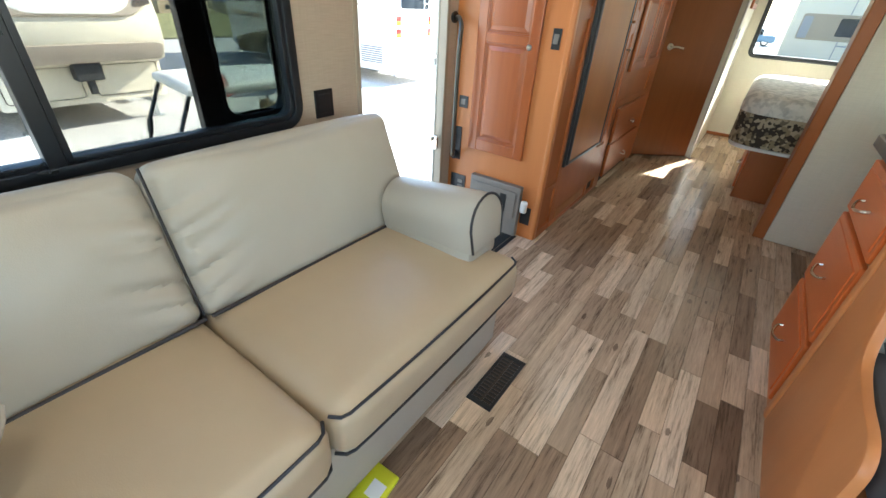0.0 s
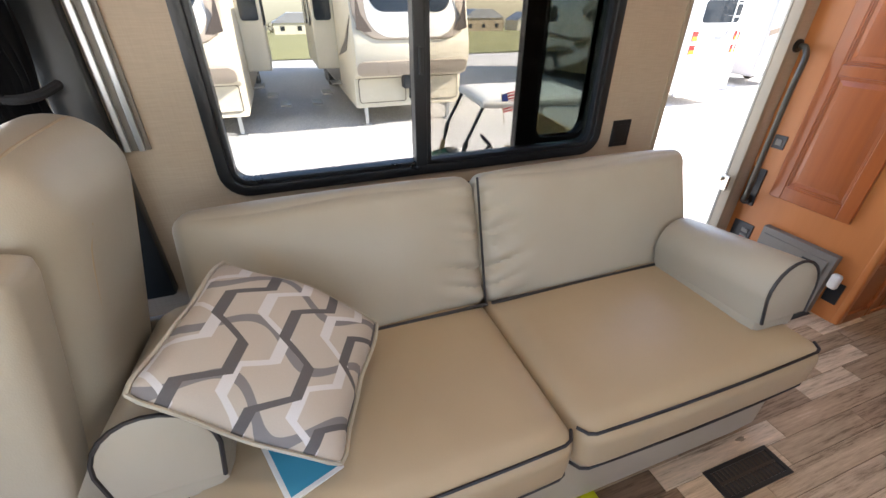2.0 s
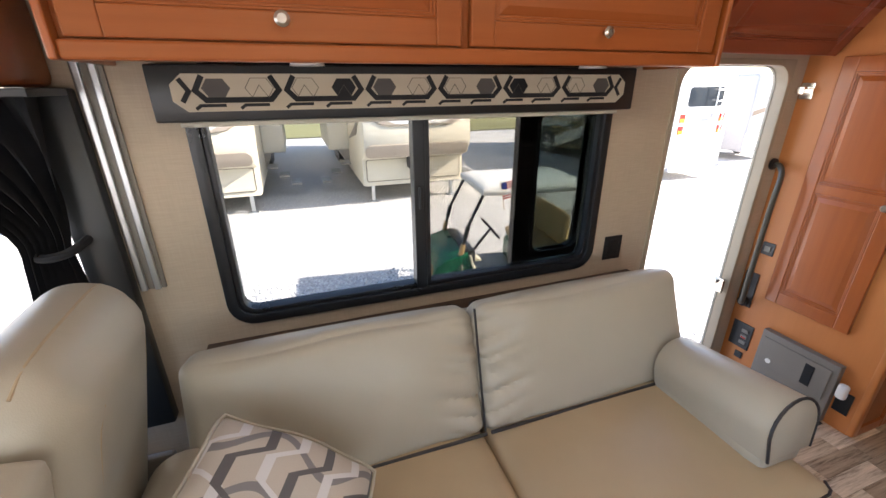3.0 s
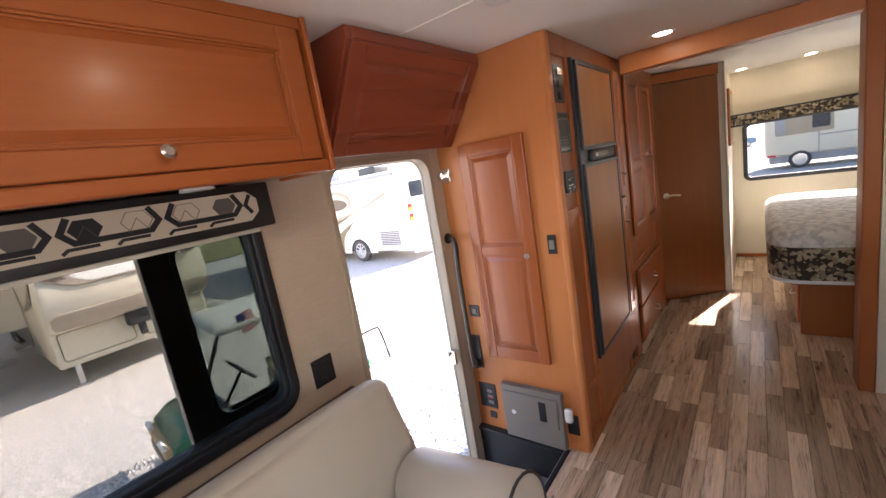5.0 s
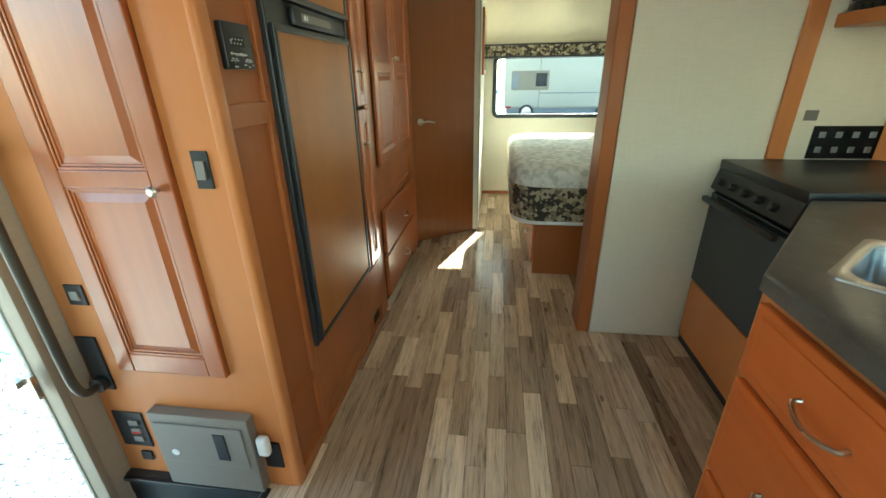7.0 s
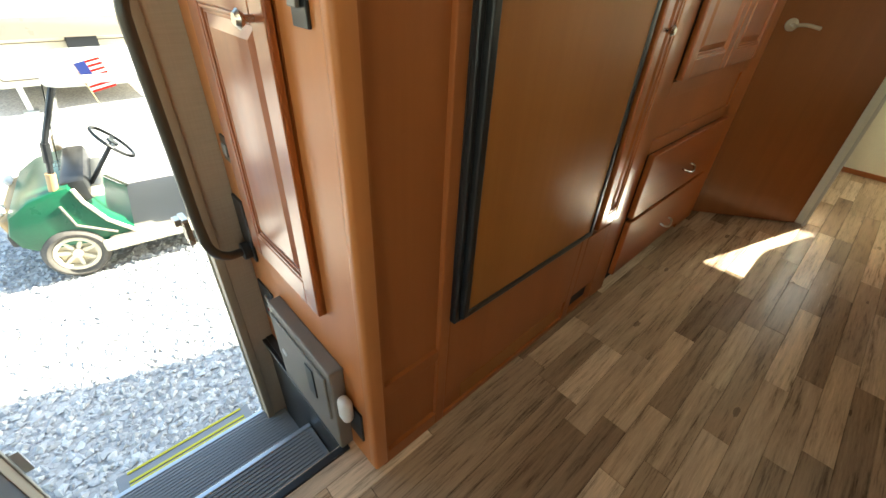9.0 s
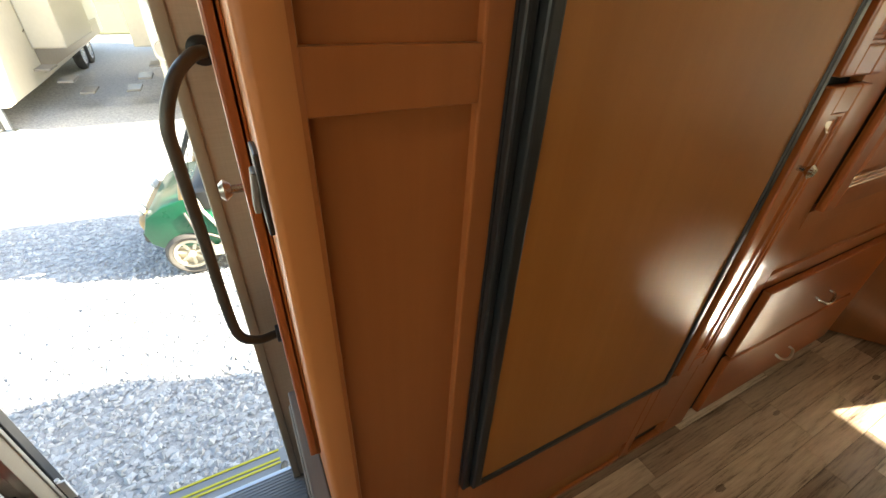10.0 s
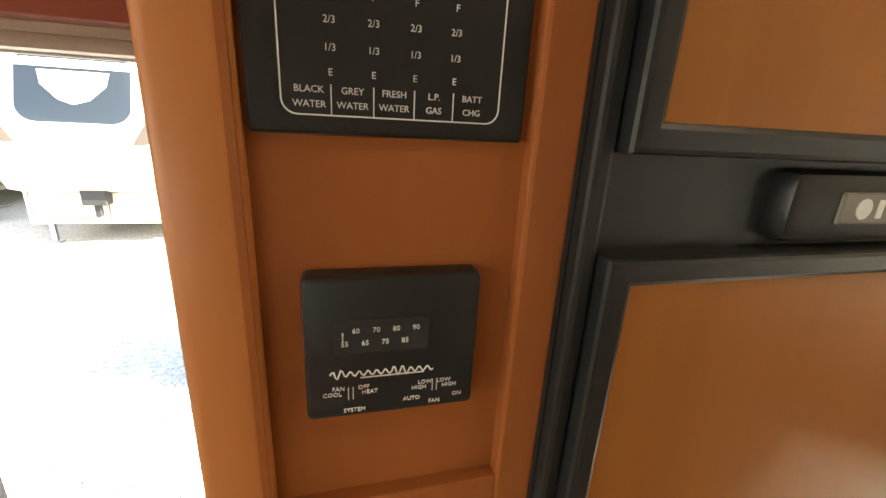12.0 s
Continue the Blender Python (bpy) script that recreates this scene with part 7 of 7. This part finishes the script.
# camper seen through the rear window
rc = thing("camper", (3.5, 25.5, GROUND), "pale camper van with wide side window behind the motorhome", "camper")
CY = 24.5
part("body", box(0.95, 8.2, CY, 26.8, -0.52, 2.6, 0.12, 4), M_CREAMSIDE, rc, "pale body", True)
part("chassis", box(1.1, 8.0, CY + 0.1, 26.7, -0.85, -0.5, 0.03), M_GREYSIDE, rc, "grey chassis")
w_ = part("window", moved(prism(rounded(2.1, 1.02, 0.1, 5), 0, 0.02, 0.006), face(2.38, CY - 0.003, 0.97, "-y")), M_TANSIDE, rc, "wide side window with tan blind")
part("pane", moved(prism(rounded(0.34, 0.86, 0.05, 4), 0.02, 0.026), face(1.55, CY - 0.003, 0.95, "-y")), M_GREYSIDE, w_, "grey pane")
part("pane", moved(prism(rounded(0.62, 0.7, 0.05, 4), 0.02, 0.026), face(3.0, CY - 0.003, 1.0, "-y")), M_DARKGLASS, w_, "dark pane")
part("door_edge", box(2.90, 2.94, CY - 0.012, CY + 0.01, -0.5, 2.3, 0.004), M_GREYSIDE, rc, "dark door edge")
part("stripe", box(2.95, 7.9, CY - 0.01, CY + 0.01, 0.26, 0.32, 0.002), M_GREYSIDE, rc, "grey stripe")
for x in (1.19, 7.9):
    part("marker", box(x - 0.16, x + 0.16, CY - 0.015, CY + 0.01, -0.51, -0.41, 0.004), M_RED, rc, "red marker lamp")
for x in (2.25, 6.6):
    for y, s in ((CY + 0.08, -1), (26.7, 1)):
        wheel(x, y, GROUND + 0.42, 0.42, 0.24, s, rc)
car = thing("parked_car", (-1.6, 52, GROUND), "pale blue car parked far behind", "car")
part("body", moved(soft(4.3, 1.8, 0.62, 0.16, 10), pose(-1.6, 52, GROUND + 0.62)), M_BLUECAR, car, "pale blue body", True)
part("cabin", moved(soft(2.3, 1.5, 0.62, 0.2, 10), pose(-1.7, 52, GROUND + 1.12)), M_DARKGLASS, car, "dark windows", True)
part("roof", moved(soft(1.9, 1.36, 0.08, 0.03, 8), pose(-1.7, 52, GROUND + 1.42)), M_BLUECAR, car, "", True)
for x in (-3.0, -0.2):
    for y, s in ((51.2, -1), (52.8, 1)):
        wheel(x, y, GROUND + 0.33, 0.33, 0.2, s, car)
bt = thing("parked_trailer", (-3.5, 16, GROUND), "pale travel trailer in the distance", "trailer")
part("body", box(-6.5, -0.2, 15, 17.4, GROUND + 0.5, 1.7, 0.12, 3), M_CREAMSIDE, bt, "", True)
part("window", moved(prism(rounded(0.9, 0.5, 0.06, 5), 0, 0.014), face(-2.0, 14.997, 0.9, "-y")), M_DARKGLASS, bt, "dark window")
for x in (-3.0, -3.9):
    wheel(x, 15.1, GROUND + 0.36, 0.36, 0.2, -1, bt)

# distant houses and tree line
rnd = random.Random(5)
FAR = land(-145)
for i in range(9):
    y = -60 + i * 21 + rnd.uniform(-5, 5)
    w, d, h = rnd.uniform(9, 15), 9, rnd.uniform(3.0, 4.4)
    hs_ = thing("house", (-150, y, FAR), "low pale house far across the field", "house", "distant houses")
    part("wall", box(-150, -150 + d, y - w / 2, y + w / 2, FAR, FAR + h), M_CREAMSIDE if i % 2 else M_TANSIDE, hs_)
    part("roof", moved(prism([(y - w / 2 - 0.5, FAR + h), (y + w / 2 + 0.5, FAR + h), (y + w * 0.2, FAR + h + 2.6), (y - w * 0.2, FAR + h + 2.6)], 0, d + 0.6), yzplace(-150.3)), M_GREYSIDE, hs_, "grey shingle roof")
    for k in range(3):
        part("window", moved(box(-0.6, 0.6, -0.6, 0.6, 0, 0.05), face(-150 + d + 0.01, y - w / 3 + k * w / 3, FAR + 1.8, "+x")), M_DARKGLASS, hs_, "dark window")
bm = bmesh.new()
vs, fs = [], []
for i in range(5200):
    y = rnd.uniform(-190, 230)
    crown = 4.2 + 2.2 * noise.noise((y * 0.05, 0, 0)) + 1.2 * noise.noise((y * 0.21, 3, 0))
    x, z, s = -175 + rnd.uniform(-4, 4), land(-175) + rnd.uniform(0.3, crown), rnd.uniform(0.5, 1.1)
    c0 = Vector((x, y, z))
    k = len(vs)
    for _ in range(3):
        vs.append(c0 + Vector((rnd.uniform(-1, 1), rnd.uniform(-1, 1), rnd.uniform(-0.8, 0.8))) * s)
    fs.append((k, k + 1, k + 2))
me = bpy.data.meshes.new("tree_line")
me.from_pydata([tuple(v) for v in vs], [], fs)
me.materials.append(varied("far_foliage", (0.12, 0.10, 0.06), (0.07, 0.065, 0.04), 0.9, fine=2, coarse=0.1))
bm.free()
tagged(new("tree_line", me), "hazy brown-green line of trees at horizon", "trees", "", "stuff")

# loose stones outside the entrance
rg_ = np.random.RandomState(3)
N = 22000
px = -0.75 - 4.2 * rg_.rand(N) ** 1.3
py = rg_.uniform(-3.4, 1.8, N)
sz = rg_.uniform(0.013, 0.034, N)
base = np.array([(1, 0, 0), (-1, 0, 0), (0, 1, 0), (0, -1, 0), (0, 0, 0.55), (0, 0, -0.55)], float)
tri = np.array([(0, 2, 4), (2, 1, 4), (1, 3, 4), (3, 0, 4), (2, 0, 5), (1, 2, 5), (3, 1, 5), (0, 3, 5)])
ang_ = rg_.uniform(0, 6.283, N)
v = base[None] * (sz[:, None, None] * rg_.uniform(0.65, 1.25, (N, 6, 1)))
v += rg_.uniform(-0.3, 0.3, (N, 6, 3)) * sz[:, None, None]
ca, sa = np.cos(ang_)[:, None], np.sin(ang_)[:, None]
vx, vy = v[..., 0] * ca - v[..., 1] * sa, v[..., 0] * sa + v[..., 1] * ca
v = np.stack([vx + px[:, None], vy + py[:, None], v[..., 2] + GROUND + 0.004], -1)
me = bpy.data.meshes.new("gravel_stones")
me.from_pydata(v.reshape(-1, 3).tolist(), [], (tri[None] + 6 * np.arange(N)[:, None, None]).reshape(-1, 3).tolist())
me.materials.append(M_STONE)
tagged(new("gravel_stones", me), "loose grey crushed stones in front of entrance", "gravel", "", "stuff")

# ---- floor planks, last ----
PW = 0.0745
plank_meshes = {}


def plank_mesh(length):
    key = round(length, 2)
    if key not in plank_meshes:
        bm = bmesh.new()
        bmesh.ops.create_cube(bm, size=1.0)
        for q in bm.verts:
            top = q.co.z > 0
            g = 0.0011 if top else 0.0002
            q.co = Vector((q.co.x * 2 * (PW / 2 - g), q.co.y * 2 * (key / 2 - g), 0.0 if top else -0.003))
        mm = bpy.data.meshes.new("plank")
        bm.to_mesh(mm)
        bm.free()
        mm.materials.append(M_PLANK)
        plank_meshes[key] = mm
    return plank_meshes[key]


pr = random.Random(11)
rest_v, rest_f = [], []
made = 0
nx = int((EX - WX) / PW) + 1
for i in range(nx):
    x = WX + PW / 2 + i * PW
    if x + PW / 2 > EX:
        continue
    y = FRONT + pr.uniform(0, 0.4)
    while y < REAR - 0.05:
        L = round(pr.choice((0.30, 0.42, 0.54, 0.66)), 2)
        y1 = min(y + L, REAR)
        L = round(y1 - y, 2)
        cy = y + L / 2
        in_well = x - PW / 2 < -0.115 and y1 > DOOR_Y0 and y < DOOR_Y1 + 0.06
        if in_well and x + PW / 2 > -0.115 - 0.03:
            in_well = False
        hidden = (x < -0.02 and cy > -0.05) or (x < -0.12 and cy < 0)
        if not in_well and L > 0.05:
            if not hidden and -0.1 < x < 1.22 and -2.4 < cy < 2.9 and made < 300:
                o = new("plank", plank_mesh(L))
                o.location = (x, cy, 0.0)
                o.parent = floor
                made += 1
            elif not hidden:
                k = len(rest_v)
                rest_v += [(x - PW / 2 + 0.0007, y + 0.0007, 0), (x + PW / 2 - 0.0007, y + 0.0007, 0), (x + PW / 2 - 0.0007, y1 - 0.0007, 0), (x - PW / 2 + 0.0007, y1 - 0.0007, 0)]
                rest_v += [(a_, b_, -0.003) for a_, b_, _ in rest_v[k:k + 4]]
                rest_f += [(k, k + 1, k + 2, k + 3)] + [(k + q, k + 4 + q, k + 4 + (q + 1) % 4, k + (q + 1) % 4) for q in range(4)]
        y = y1
me = bpy.data.meshes.new("far_planks")
me.from_pydata(rest_v, [], rest_f)
me.materials.append(M_PLANK)
fp = tagged(new("far_planks", me), "grey-brown planks farther off", "", "", "stuff")
fp.parent = floor
